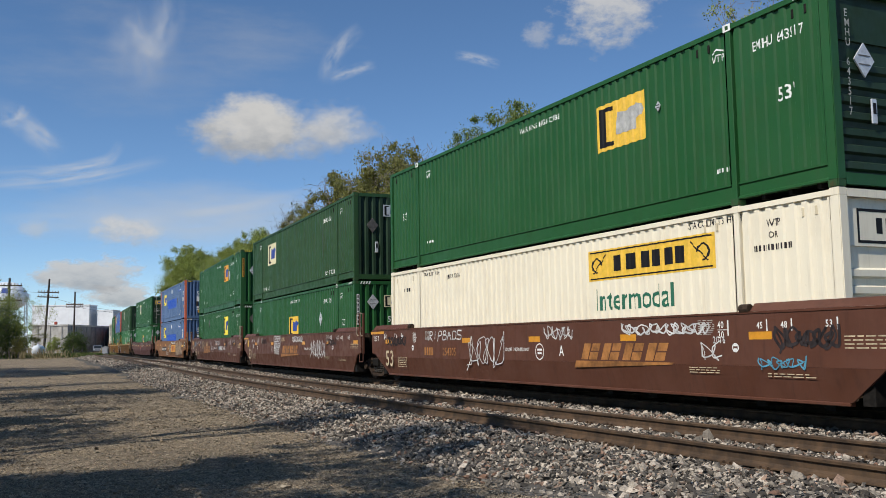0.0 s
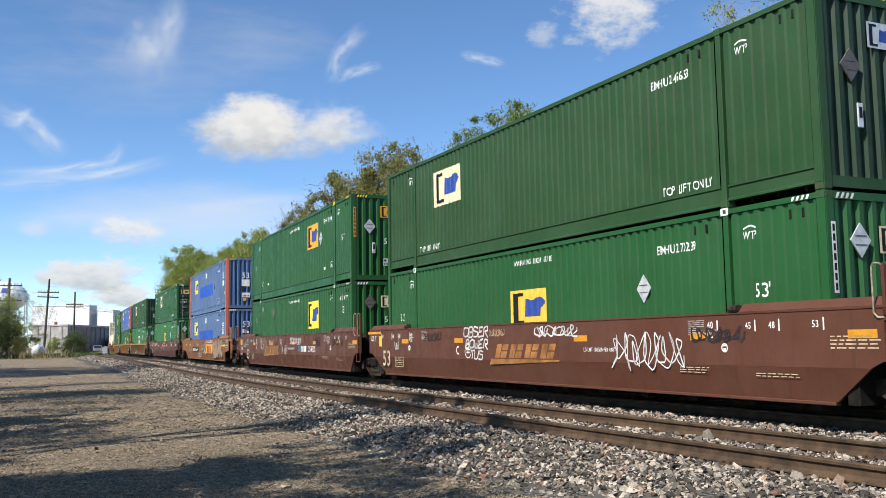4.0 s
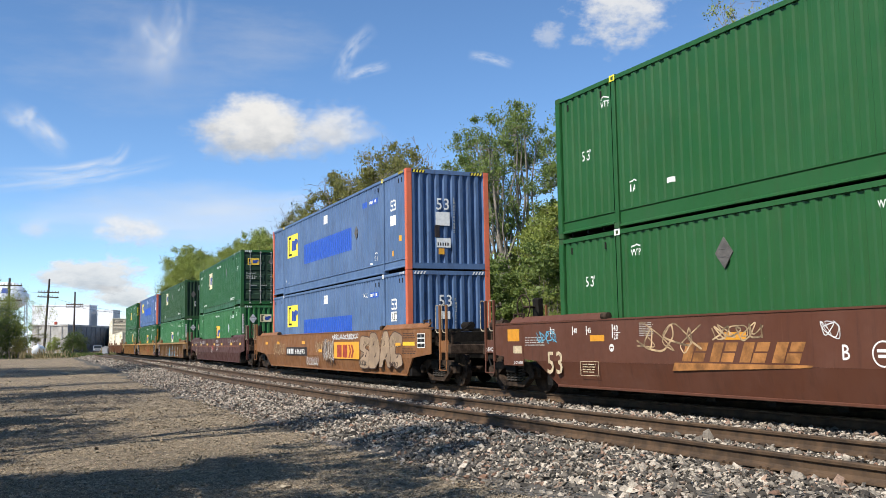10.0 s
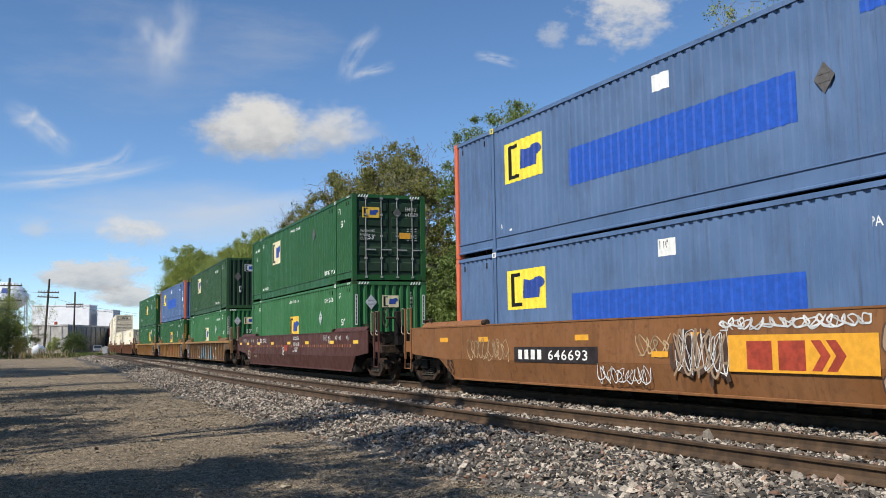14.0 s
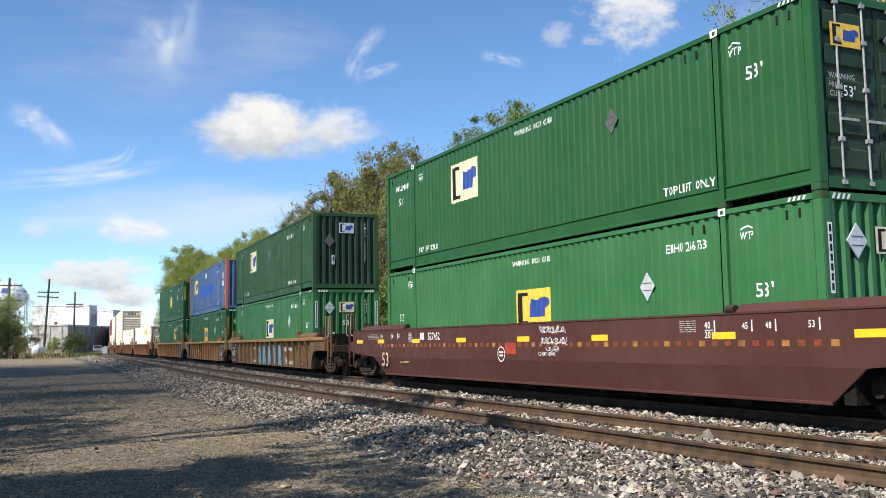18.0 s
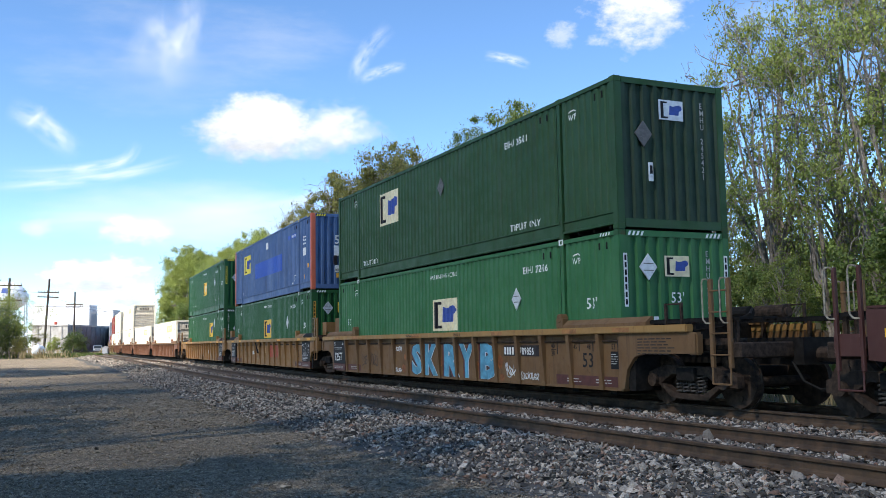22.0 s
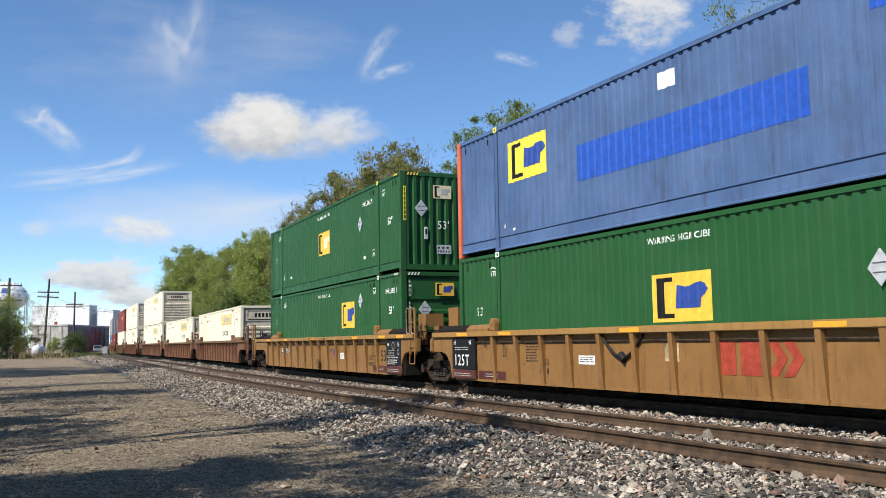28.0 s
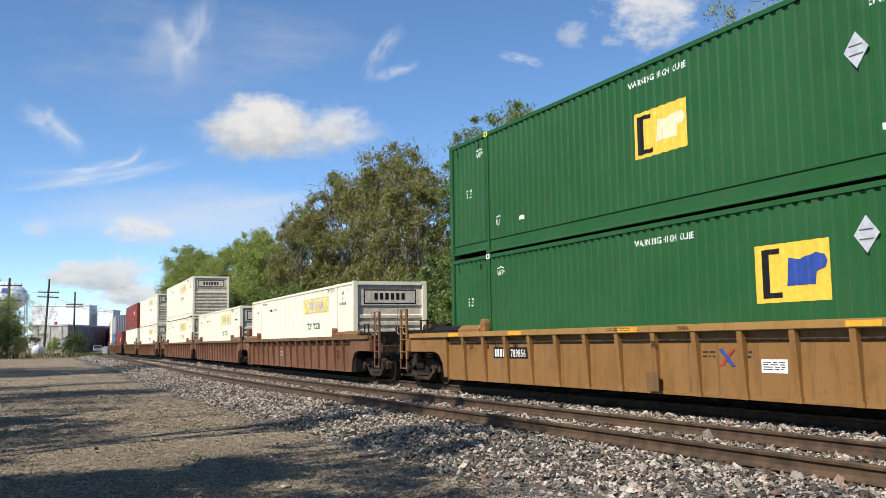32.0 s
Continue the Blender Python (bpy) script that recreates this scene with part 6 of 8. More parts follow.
    car_rect("reflector", car, -0.70, -0.23, 0.84, 1.09, M_RED, "red square patch", -1.467)
    block_name(car, -5.35, 1.19, 0.19, 2, M_WHITE)
    car_words(car, "527452", -4.85, 1.19, 0.19, M_WHITE)
    car_words(car, "53", -8.15, 0.46, 0.40, M_CREAM, 0.95)
    car_words(car, "LD LMT 169000", 0.70, 0.82, 0.075, M_WHITE)
    roundel(car, -0.9, 0.84, 0.16)
    scrawls(car, [(0.78, 1.75, 1.24, 1.45, M_SPRAY, 0.032, 5), (0.8, 1.8, 1.02, 1.22, M_SPRAY, 0.032, 5), (1.0, 1.5, 0.9, 1.02, M_SPRAY, 0.02, 3)], 7)
    small_print(car, -HW - 1.2, 1.36, 0.9, 4, M_DULL_WHITE, hgt=0.025, seed=9)
    small_print(car, HW - 2.9, 1.40, 0.4, 6, M_DULL_WHITE, hgt=0.02, seed=10)
    small_print(car, -HW + 1.3, 0.6, 0.7, 2, M_CREAM, hgt=0.022, seed=11, y=-1.455)

    ribs = -1.367
    M_MAROON = plain("maroon_stencil_paint", (0.085, 0.022, 0.016), 0.6, 0.0, 0.2)
    def end_panel(car, text, x=-8.25):
        for z0, z1, mat, lab in ((0.46, 1.22, M_BLACK, "black stencil panel"), (0.245, 0.457, M_MAROON, "red-brown stencil panel")):
            bm = bmesh.new()
            box(bm, x, x + 1.2, -1.434, -1.362, z0, z1)
            soften(bm, 0.012, 1)
            part("stencil_panel", bm, mat, car, lab)
        small_print(car, x + 0.1, 0.36, 0.9, 2, M_DULL_WHITE, -1.438, 0.03, 13)
        foot = x + 1.26 if x < 0 else x - 1.36
        car_rect("stencil_panel", car, foot, foot + 1.3, 0.262, 0.45, M_MAROON, "red-brown stencil patch", ribs)
        small_print(car, foot + 0.35, 0.37, 0.6, 2, M_DULL_WHITE, ribs - 0.003, 0.03, 23)
        if text:
            car_words(car, text, x + 0.12, 0.56, 0.27, M_WHITE, 0.95, -1.438)
            small_print(car, x + 0.15, 0.98, 0.8, 2, M_DULL_WHITE, -1.438, 0.03, 13)
            car_words(car, "53", x + 0.1, 1.06, 0.10, M_WHITE, 0.9, -1.438)
            car_words(car, "48", x + 0.9, 1.06, 0.10, M_WHITE, 0.9, -1.438)
        else:
            car_words(car, "48", x + 0.10, 1.02, 0.11, M_WHITE, 0.9, -1.438)
            car_words(car, "53", x + 0.92, 1.02, 0.11, M_WHITE, 0.9, -1.438)
            for rx, rz, r in ((x + 0.58, 1.04, 0.10), (x + 0.98, 0.86, 0.07)):
                bm = bmesh.new()
                stroke(bm, [(rx + r * math.cos(k), rz + r * math.sin(k)) for k in np.linspace(0, math.tau, 19)], 0.02)
                car_shape("marking", car, bm, M_DULL_WHITE, "", -1.438)
            small_print(car, x + 0.18, 0.89, 0.5, 4, M_DULL_WHITE, -1.438, 0.026, 19)
            car_words(car, "2 INCH TREAD COND. SHOES", x + 0.10, 0.685, 0.045, M_WHITE, 0.95, -1.438)
            small_print(car, x + 0.12, 0.62, 0.75, 3, M_WHITE, -1.438, 0.032, 20)

    car = ribbed_car(UNIT["f"], YELLOW_DIRTY, "C", "A", "grimy yellow-brown ribbed well car with light blue graffiti letters", True, CHORD_YELLOW, YELLOW_DIRTY, (-8.25,), 0.27)
    for ch, x0, x1 in (("S", -1.58, -0.86), ("K", -0.66, 0.14), ("R", 0.52, 1.42), ("Y", 1.42, 2.22), ("B", 2.55, 3.30)):
        for fat, dx, mat, y, lab in ((0.10, -0.02, M_SPRAY_DARK, ribs, "black sprayed outline"), (0.055, -0.085, M_SHADE_RED, ribs - 0.002, "dark red sprayed shade"),
                                     (0.062, 0.018, M_SPRAY, ribs - 0.004, "white sprayed highlight"), (0.052, 0.0, M_SPRAY_CYAN, ribs - 0.006, "light blue spray-painted letter")):
            bm = letters(ch, 1.0, 1.0, fat)
            xs, ys = [v.co.x for v in bm.verts], [v.co.y for v in bm.verts]
            w, h = max(xs) - min(xs), max(ys) - min(ys)
            for v in bm.verts:
                v.co.x = x0 + dx + (v.co.x - min(xs)) / w * (x1 - x0) * (1 + fat - 0.052)
                v.co.y = 0.26 + (v.co.y - min(ys)) / h * 0.82 - (fat - 0.052) * 0.4
            car_shape("graffiti", car, bm, mat, lab, y)
    for x, z, r in ((-2.05, 0.72, 0.09), (-2.15, 0.40, 0.12), (0.32, 0.62, 0.10), (0.20, 1.0, 0.07), (1.70, 0.42, 0.10), (2.40, 0.55, 0.10), (3.52, 0.66, 0.14), (3.60, 0.32, 0.10)):
        bm = bmesh.new()
        bm.faces.new([bm.verts.new((x + r * (1 + 0.18 * math.sin(3 * k + x * 9)) * math.cos(k), z + r * (1 + 0.2 * math.sin(2 * k + z * 7)) * math.sin(k), 0)) for k in np.linspace(0, math.tau, 15)[:-1]])
        car_shape("graffiti", car, bm, M_SPRAY_ORANGE, "orange sprayed spot", ribs + 0.001)
    scrawls(car, [(-2.75, -2.30, 0.85, 1.06, M_SPRAY, 0.035, 3), (-2.8, -2.3, 0.27, 0.44, M_SPRAY, 0.03, 4), (3.75, 4.24, 0.27, 0.70, M_SPRAY, 0.05, 2), (4.44, 5.23, 0.27, 0.49, M_SPRAY, 0.03, 5), (-5.6, -4.2, 0.35, 0.9, M_SPRAY_DARK, 0.03, 4)], 8, ribs)
    car_words(car, "53", 6.86, 0.61, 0.28, M_BLACK, 0.95, ribs)
    car_rect("marking", car, 3.70, 5.24, 0.80, 1.03, M_SPRAY_DARK, "", ribs)
    block_name(car, 3.74, 0.83, 0.16, 4, M_WHITE, ribs - 0.004)
    car_words(car, "789856", 4.42, 0.83, 0.16, M_WHITE, 0.85, ribs - 0.004)
    car_rect("sign_plate", car, 7.80, 8.06, 0.59, 0.91, M_BLACK, "black stencil plate with white lines", ribs)
    small_print(car, 7.82, 0.85, 0.2, 5, M_DULL_WHITE, ribs - 0.004, 0.025, 12)
    end_panel(car, "125T")
    length_marks(car, 1, 0.0, M_BLACK, ribs, 0.95)
    car_rect("stencil_panel", car, 5.9, 8.0, 0.262, 0.45, M_MAROON, "red-brown stencil patch", ribs)
    small_print(car, 6.3, 0.37, 0.5, 2, M_DULL_WHITE, ribs - 0.003, 0.03, 24)
    small_print(car, 7.3, 0.37, 0.5, 2, M_DULL_WHITE, ribs - 0.003, 0.03, 25)
    for x in (-7.6, -5.9, -1.0, 3.6, 6.6, 8.3):
        car_rect("reflector", car, x - 0.26, x + 0.26, 1.255, 1.335, M_LOGO_ORANGE, "dull amber reflective patch", -1.494)
    car_words(car, "789856 A", 1.35, 1.262, 0.07, M_BLACK, 0.9, -1.494)
    small_print(car, -1.7, 1.315, 0.9, 2, M_SPRAY_DARK, -1.494, 0.02, 26)
    small_print(car, 8.7, 1.12, 1.0, 6, M_SPRAY_DARK, -1.434, 0.03, 27)

    car = ribbed_car(UNIT["g"], YELLOW_CAR, "A", "A", "yellow ribbed well car with a faded red emblem", True, CHORD_YELLOW, UNDER, (-8.25, 7.15))
    bm = bmesh.new()
    for a in (1.02, 1.58):
        rect(bm, a, a + 0.46, 0.56, 1.09)
    for a in (2.12, 2.42):
        rect(bm, a, a + 0.20, 0.56, 0.825, 0.20)
        rect(bm, a + 0.20, a + 0.40, 0.8251, 1.09, -0.20)
    car_shape("emblem", car, bm, M_RED, "faded red emblem", ribs)
    end_panel(car, "125T")
    end_panel(car, "", 7.15)
    car_words(car, "53", 6.05, 0.61, 0.28, M_BLACK, 1.0, ribs)
    for text, x, z in (("45", -6.72, 0.98), ("40", -5.82, 0.98), ("20", -5.82, 0.78), ("IL 53", -4.25, 0.62), ("IW 8", -4.25, 0.44)):
        car_words(car, text, x, z, 0.13, M_SPRAY_DARK, 0.9, ribs)
    car_rect("marking", car, -5.84, -5.60, 0.94, 0.955, M_SPRAY_DARK, "", ribs)
    small_print(car, -4.8, 1.05, 0.5, 7, M_SPRAY_DARK, ribs, 0.035, 14)
    car_rect("sign_plate", car, -2.8, -2.25, 0.66, 0.83, M_WHITE, "", ribs)
    small_print(car, -2.75, 0.79, 0.45, 3, M_SPRAY_DARK, ribs - 0.004, 0.025, 15)
    car_rect("marking", car, -0.2, 0.17, 0.75, 1.17, M_SPRAY_CREAM, "", ribs)
    bm = bmesh.new()
    bent_tube(bm, [(-1.97 + 0.0615 * k, -1.40, 1.20 - 0.40 * math.sin(math.pi * k / 20)) for k in range(21)], 0.028)
    tube(bm, (-1.40, -1.40, 0.86), (-1.28, -1.40, 0.76), 0.07, 10)
    part("hanging_hose", bm, M_BLACK, car, "sagging black rubber hose")
    length_marks(car, 1, -0.9, M_BLACK, ribs, 0.95)
    for x in (-7.6, -5.5, -1.0, 3.4, 6.9, 8.4):
        car_rect("reflector", car, x - 0.28, x + 0.28, 1.255, 1.335, M_AMBER, "amber reflective patch", -1.494)

    car = ribbed_car(UNIT["h"], YELLOW_CAR, "A", "C", "yellow ribbed well car with a red and blue cross", True, CHORD_YELLOW, UNDER, (7.15,))
    for d, mat in ((1, M_RED), (-1, M_INK)):
        bm = bmesh.new()
        rect(bm, 1.57 if d > 0 else 1.84, 1.66 if d > 0 else 1.93, 0.70, 0.96, 0.27 * d)
        car_shape("emblem", car, bm, mat, "", ribs - (0.003 if d > 0 else 0.006))
    for text, x, z in (("45", 6.86, 0.98), ("IL 53 7\"", 5.40, 0.62), ("IW 8 9\"", 5.40, 0.43)):
        car_words(car, text, x, z, 0.13, M_SPRAY_DARK, 0.9, ribs)
    for text, z in (("40", 0.93), ("20", 0.72)):
        car_words(car, text, 6.02, z, 0.13, M_SPRAY_DARK, 0.85, -1.476)
    car_rect("marking", car, 6.02, 6.22, 0.885, 0.90, M_SPRAY_DARK, "", -1.476)
    small_print(car, 1.2, 0.9, 0.28, 2, M_SPRAY_DARK, ribs, 0.04, 16)
    small_print(car, 2.0, 0.9, 0.28, 2, M_SPRAY_DARK, ribs, 0.04, 17)
    car_rect("sign_plate", car, 2.46, 2.97, 0.61, 0.81, M_WHITE, "white stencil plate", ribs)
    small_print(car, 2.5, 0.76, 0.42, 4, M_SPRAY_DARK, ribs - 0.004, 0.02, 18)
    car_rect("marking", car, -5.78, -4.08, 0.75, 0.99, M_BLACK, "", ribs)
    block_name(car, -5.72, 0.78, 0.17, 4, M_WHITE, ribs - 0.004)
    car_words(car, "789856", -5.0, 0.78, 0.17, M_WHITE, 0.85, ribs - 0.004)
    end_panel(car, "", 7.15)
    bm = bmesh.new()
    box(bm, -0.10, 0.22, -1.50, -1.478, 0.24, 0.58)
    soften(bm, 0.006, 1)
    part("pin_cover", bm, YELLOW_DIRTY, car, "bent dirty cover plate at the foot of the middle post")
    car_words(car, "20", 0.02, 1.0, 0.10, M_BLACK, 0.9, -1.476)
    car_words(car, "53", 6.50, 0.59, 0.33, M_BLACK, 0.95, ribs)
    length_marks(car, -1, 0.9, M_BLACK, ribs, 0.95)
    for x in (-7.6, -4.6, -0.6, 4.4, 6.9, 8.4):
        car_rect("reflector", car, x - 0.28, x + 0.28, 1.255, 1.335, M_AMBER, "amber reflective patch", -1.494)
    small_print(car, -1.2, 1.315, 0.9, 2, M_SPRAY_DARK, -1.494, 0.02, 21)
    car_words(car, "789856", 0.75, 1.262, 0.07, M_BLACK, 0.9, -1.494)

    for key, lead, trail in (("i", "C", "A"), ("j", "A", "A"), ("k", "A", "C"), ("l", "C", "A")):
        car = ribbed_car(UNIT[key], RUSTY_CAR, lead, trail, "rusty brown ribbed well car streaked with grime", True, YELLOW_DIRTY)
        car_words(car, "53", 6.4, 0.62, 0.28, M_BLACK, 0.9, ribs)
        small_print(car, -2.0, 0.8, 0.6, 4, M_SPRAY, ribs, 0.03, 20)
    for n, u in enumerate(TAIL):
        ribbed_car(u, RUSTY_CAR if n % 4 else YELLOW_DIRTY, "C" if n % 3 == 2 else "A", "C" if n % 3 == 1 else "A",
                   "rusty brown ribbed well car far back in the train", False)


build_cars()


# ---------- trees ----------
def leaf_material(name, a, b):
    m, nt, bs = nodes_of(name, 0.6)
    geo = nt.nodes.new("ShaderNodeNewGeometry")
    c = mix(nt, geo.outputs["Random Per Island"], a, b)
    nt.links.new(c, bs.inputs["Base Color"])
    bs.inputs["Transmission Weight"].default_value = 0.0
    tr = nt.nodes.new("ShaderNodeBsdfTranslucent")
    nt.links.new(c, tr.inputs["Color"])
    ms = nd(nt, "ShaderNodeMixShader", Fac=0.35)
    nt.links.new(bs.outputs[0], ms.inputs[1])
    nt.links.new(tr.outputs[0], ms.inputs[2])
    nt.links.new(ms.outputs[0], nt.nodes["Material Output"].inputs["Surface"])
    return m


LEAF_FRESH = leaf_material("fresh_green_leaves", (0.17, 0.22, 0.036), (0.34, 0.38, 0.09))
LEAF_DARK = leaf_material("dark_green_leaves", (0.045, 0.080, 0.016), (0.12, 0.16, 0.036))
LEAF_OLIVE = leaf_material("olive_brown_leaves", (0.105, 0.112, 0.022), (0.27, 0.255, 0.062))
LEAF_MID = leaf_material("mid_green_leaves", (0.085, 0.135, 0.026), (0.22, 0.28, 0.065))
BARK = plain("grey_brown_bark", (0.22, 0.19, 0.155), 0.9, 0.0, 0.35, 8.0, 0.6)
DRY = leaf_material("dry_grass", (0.25, 0.19, 0.09), (0.40, 0.32, 0.17))
WEED = leaf_material("weeds", (0.06, 0.10, 0.02), (0.15, 0.18, 0.05))


def quads(centres, sizes, rng, stretch=1.6, upright=False):
    n = len(centres)
    a = rng.normal(size=(n, 3))
    a /= np.linalg.norm(a, axis=1)[:, None]
    if upright:
        a[:, 2] = np.abs(a[:, 2]) * 3 + 1.5
        a /= np.linalg.norm(a, axis=1)[:, None]
    b = np.cross(a, rng.normal(size=(n, 3)))
    b /= np.linalg.norm(b, axis=1)[:, None]
    a *= (sizes * stretch / 2)[:, None]
    b *= (sizes / 2)[:, None]
    V = np.stack([centres - a, centres + b * 0.9, centres + a, centres - b * 0.9], 1).reshape(-1, 3)
    return V


def quad_mesh(name, V, material):
    n = len(V) // 4
    me = bpy.data.meshes.new(name)
    me.vertices.add(len(V))
    me.vertices.foreach_set("co", V.ravel())
    me.loops.add(n * 4)
    me.loops.foreach_set("vertex_index", np.arange(n * 4, dtype=np.int32))
    me.polygons.add(n)
    me.polygons.foreach_set("loop_start", np.arange(0, n * 4, 4, dtype=np.int32))
    me.polygons.foreach_set("loop_total", np.full(n, 4, dtype=np.int32))
    me.update(calc_edges=True)
    me.materials.append(material)
    return me


def grow(seed, height, stems, spread, leaves, leaf_size, upright=0.6, low=0.25):
    """The limbs of a tree as tubes, and points for its leaves."""
    rng = np.random.default_rng(seed)
    tubes, tips = [], []

    def limb(p, d, length, r, level):
        pts = [p]
        n = 5
        for i in range(n):
            d = d + rng.normal(size=3) * (0.13 if level == 0 else 0.24)
            d[2] += upright * (0.10 if level else 0.05)
            d = d / np.linalg.norm(d)
            p = p + d * length / n
            pts.append(p)
        rad = np.linspace(r, r * (0.45 if level < 3 else 0.25), n + 1)
        tubes.append((np.array(pts), rad, 6 if level == 0 else 4 if level < 3 else 3))
        if level >= 2:
            tips.extend(pts[2:])
        if level < 4:
            kids = (7, 5, 4, 3)[level]
            for k in range(kids):
                f = rng.uniform(low if level == 0 else 0.25, 1.0)
                q = np.array(pts)[min(n, int(f * n) + 1)]
                side = rng.normal(size=3)
                side -= side @ d * d
                side /= np.linalg.norm(side)
                nd_ = d * rng.uniform(0.35, 0.8) + side * rng.uniform(0.5, 1.0) * spread
                nd_[2] += 0.12
                nd_ /= np.linalg.norm(nd_)
                limb(q, nd_, length * rng.uniform(0.42, 0.66), r * 0.5 * rng.uniform(0.7, 1.0), level + 1)

    for k in range(stems):
        a = rng.uniform(0, math.tau)
        limb(np.array([math.cos(a), math.sin(a), 0.0]) * 0.25 * (stems > 1), np.array([math.cos(a) * 0.16, math.sin(a) * 0.16, 1.0]), height * rng.uniform(0.5, 0.62), (0.011 if stems < 3 else 0.008) * height * rng.uniform(0.7, 1.1), 0)
    V, F = [], []
    for pts, rad, sides in tubes:
        base = len(V)
        d = pts[-1] - pts[0]
        x = np.cross(d, [0.3, 0.8, 0.1])
        x /= np.linalg.norm(x)
        y = np.cross(d / np.linalg.norm(d), x)
        for p, r in zip(pts, rad):
            for k in range(sides):
                t = k * math.tau / sides
                V.append(p + (x * math.cos(t) + y * math.sin(t)) * r)
        for i in range(len(pts) - 1):
            for k in range(sides):
                F.append((base + i * sides + k, base + i * sides + (k + 1) % sides, base + (i + 1) * sides + (k + 1) % sides, base + (i + 1) * sides + k))
    tips = np.array(tips)
    # leaves gather in tufts round some of the twigs, and leave other twigs bare
    tuft = tips[rng.uniform(0, 1, len(tips)) < 0.62]
    share = rng.lognormal(0, 0.7, len(tuft))
    c = tuft[rng.choice(len(tuft), leaves, p=share / share.sum())] + rng.normal(size=(leaves, 3)) * height * 0.0115
    top = max(c[:, 2].max(), 0.1)
    # stand the crown over its foot
    V = np.array(V)
    tilt = c[:, :2].mean(0) / c[:, 2].mean()
    V[:, :2] -= V[:, 2:] * tilt
    c[:, :2] -= c[:, 2:] * tilt
    return V * (height / top), F, c * (height / top), leaf_size * rng.lognormal(0, 0.3, leaves), rng


def tree_kind(label, seed, height, stems, spread, leaves, leaf_size, leaf, upright=0.6, low=0.25):
    V, F, c, sz, rng = grow(seed, height, stems, spread, leaves, leaf_size, upright, low)
    ob = thing("tree", label, "tree", "trees behind the tracks")
    me = bpy.data.meshes.new("trunk")
    me.from_pydata(V.tolist(), [], F)
    me.materials.append(BARK)
    link("trunk", me, BARK, ob)
    link("crown", quad_mesh("crown", quads(c, sz, rng), leaf), leaf, ob)
    return ob


def spread_tree(label, seed, height, width, stems, fork, crown_low, clumps, leaves, leaf_size, leaf, loose=1.0, bare=0):
    """A tree whose limbs reach out to uneven clumps of twigs and leaves under a domed outline."""
    rng = np.random.default_rng(seed)
    V, F = [], []

    def tube_along(pts, r0, r1, sides):
        base = len(V)
        d = pts[-1] - pts[0]
        x = np.cross(d, [0.3, 0.8, 0.1])
        x /= np.linalg.norm(x)
        y = np.cross(d / np.linalg.norm(d), x)
        for p, r in zip(pts, np.linspace(r0, r1, len(pts))):
            for k in range(sides):
                a = k * math.tau / sides
                V.append(p + (x * math.cos(a) + y * math.sin(a)) * r)
        for i in range(len(pts) - 1):
            for k in range(sides):
                m = (k + 1) % sides
                F.append((base + i * sides + k, base + i * sides + m, base + (i + 1) * sides + m, base + (i + 1) * sides + k))

    def bow(p, q, n, wob, lift):
        f = np.linspace(0, 1, n + 1)[:, None]
        mid = (p + q) / 2 + np.array([0, 0, -lift])
        pts = p * (1 - f) ** 2 + 2 * mid * f * (1 - f) + q * f ** 2
        pts[1:-1] += rng.normal(size=(n - 1, 3)) * wob
        return pts

    thick = 0.0145 * height
    heads = []
    for k in range(stems):
        a = k * math.tau / stems + rng.uniform(-0.5, 0.5)
        foot = np.array([math.cos(a), math.sin(a), 0.0]) * (0.02 * height if stems > 1 else 0.0)
        lean = (0.10 if stems > 1 else 0.02) * width
        head = np.array([math.cos(a) * lean, math.sin(a) * lean, height * fork * rng.uniform(0.85, 1.1)])
        tube_along(bow(foot, head, 5, 0.008 * height, 0.0), thick, thick * 0.72, 7)
        heads.append(head)
    mid_z, half = height * (1 + crown_low) / 2, height * (1 - crown_low) / 2
    limbs = []
    for k in range(9 + 2 * stems):
        a, e = rng.uniform(0, math.tau), rng.uniform(-0.35, 1.25)
        q = np.array([math.cos(a) * math.cos(e) * width * 0.30, math.sin(a) * math.cos(e) * width * 0.30, mid_z + math.sin(e) * half * 0.55])
        h = heads[int(np.argmin([np.linalg.norm(q - p) for p in heads]))]
        pts = bow(h, q, 5, 0.012 * height, 0.06 * height * (1 if e < 0.6 else 0))
        tube_along(pts, thick * 0.5, thick * 0.2, 5)
        limbs.extend(pts[2:])
    limbs = np.array(limbs)
    leaf_at, share = [], leaves // clumps
    for k in range(clumps):
        d = rng.normal(size=3)
        d /= np.linalg.norm(d)
        r = rng.uniform(0.35, 1.0) ** 0.5 * rng.uniform(0.82, 1.06)
        c = np.array([d[0] * width / 2 * r, d[1] * width / 2 * r, mid_z + d[2] * half * r])
        h = limbs[int(np.argmin(np.linalg.norm(limbs - c, axis=1)))]
        tube_along(bow(h, c, 4, 0.008 * height, 0.02 * height), thick * 0.16, thick * 0.06, 4)
        size = 0.060 * (height + width) * rng.uniform(0.55, 1.2) * 0.5
        for _ in range(7):
            t = rng.normal(size=3)
            t[2] = abs(t[2]) * 0.8 + 0.1
            t *= size * rng.uniform(0.7, 1.5) / np.linalg.norm(t)
            tube_along(bow(c, c + t, 2, 0.01, 0.0), thick * 0.05, thick * 0.02, 3)
            m = int(share / 7 * rng.uniform(0.3, 1.7))
            f = rng.uniform(0.15, 1.12, (m, 1))
            leaf_at.append(c + t * f + rng.normal(size=(m, 3)) * size * 0.26 * loose)
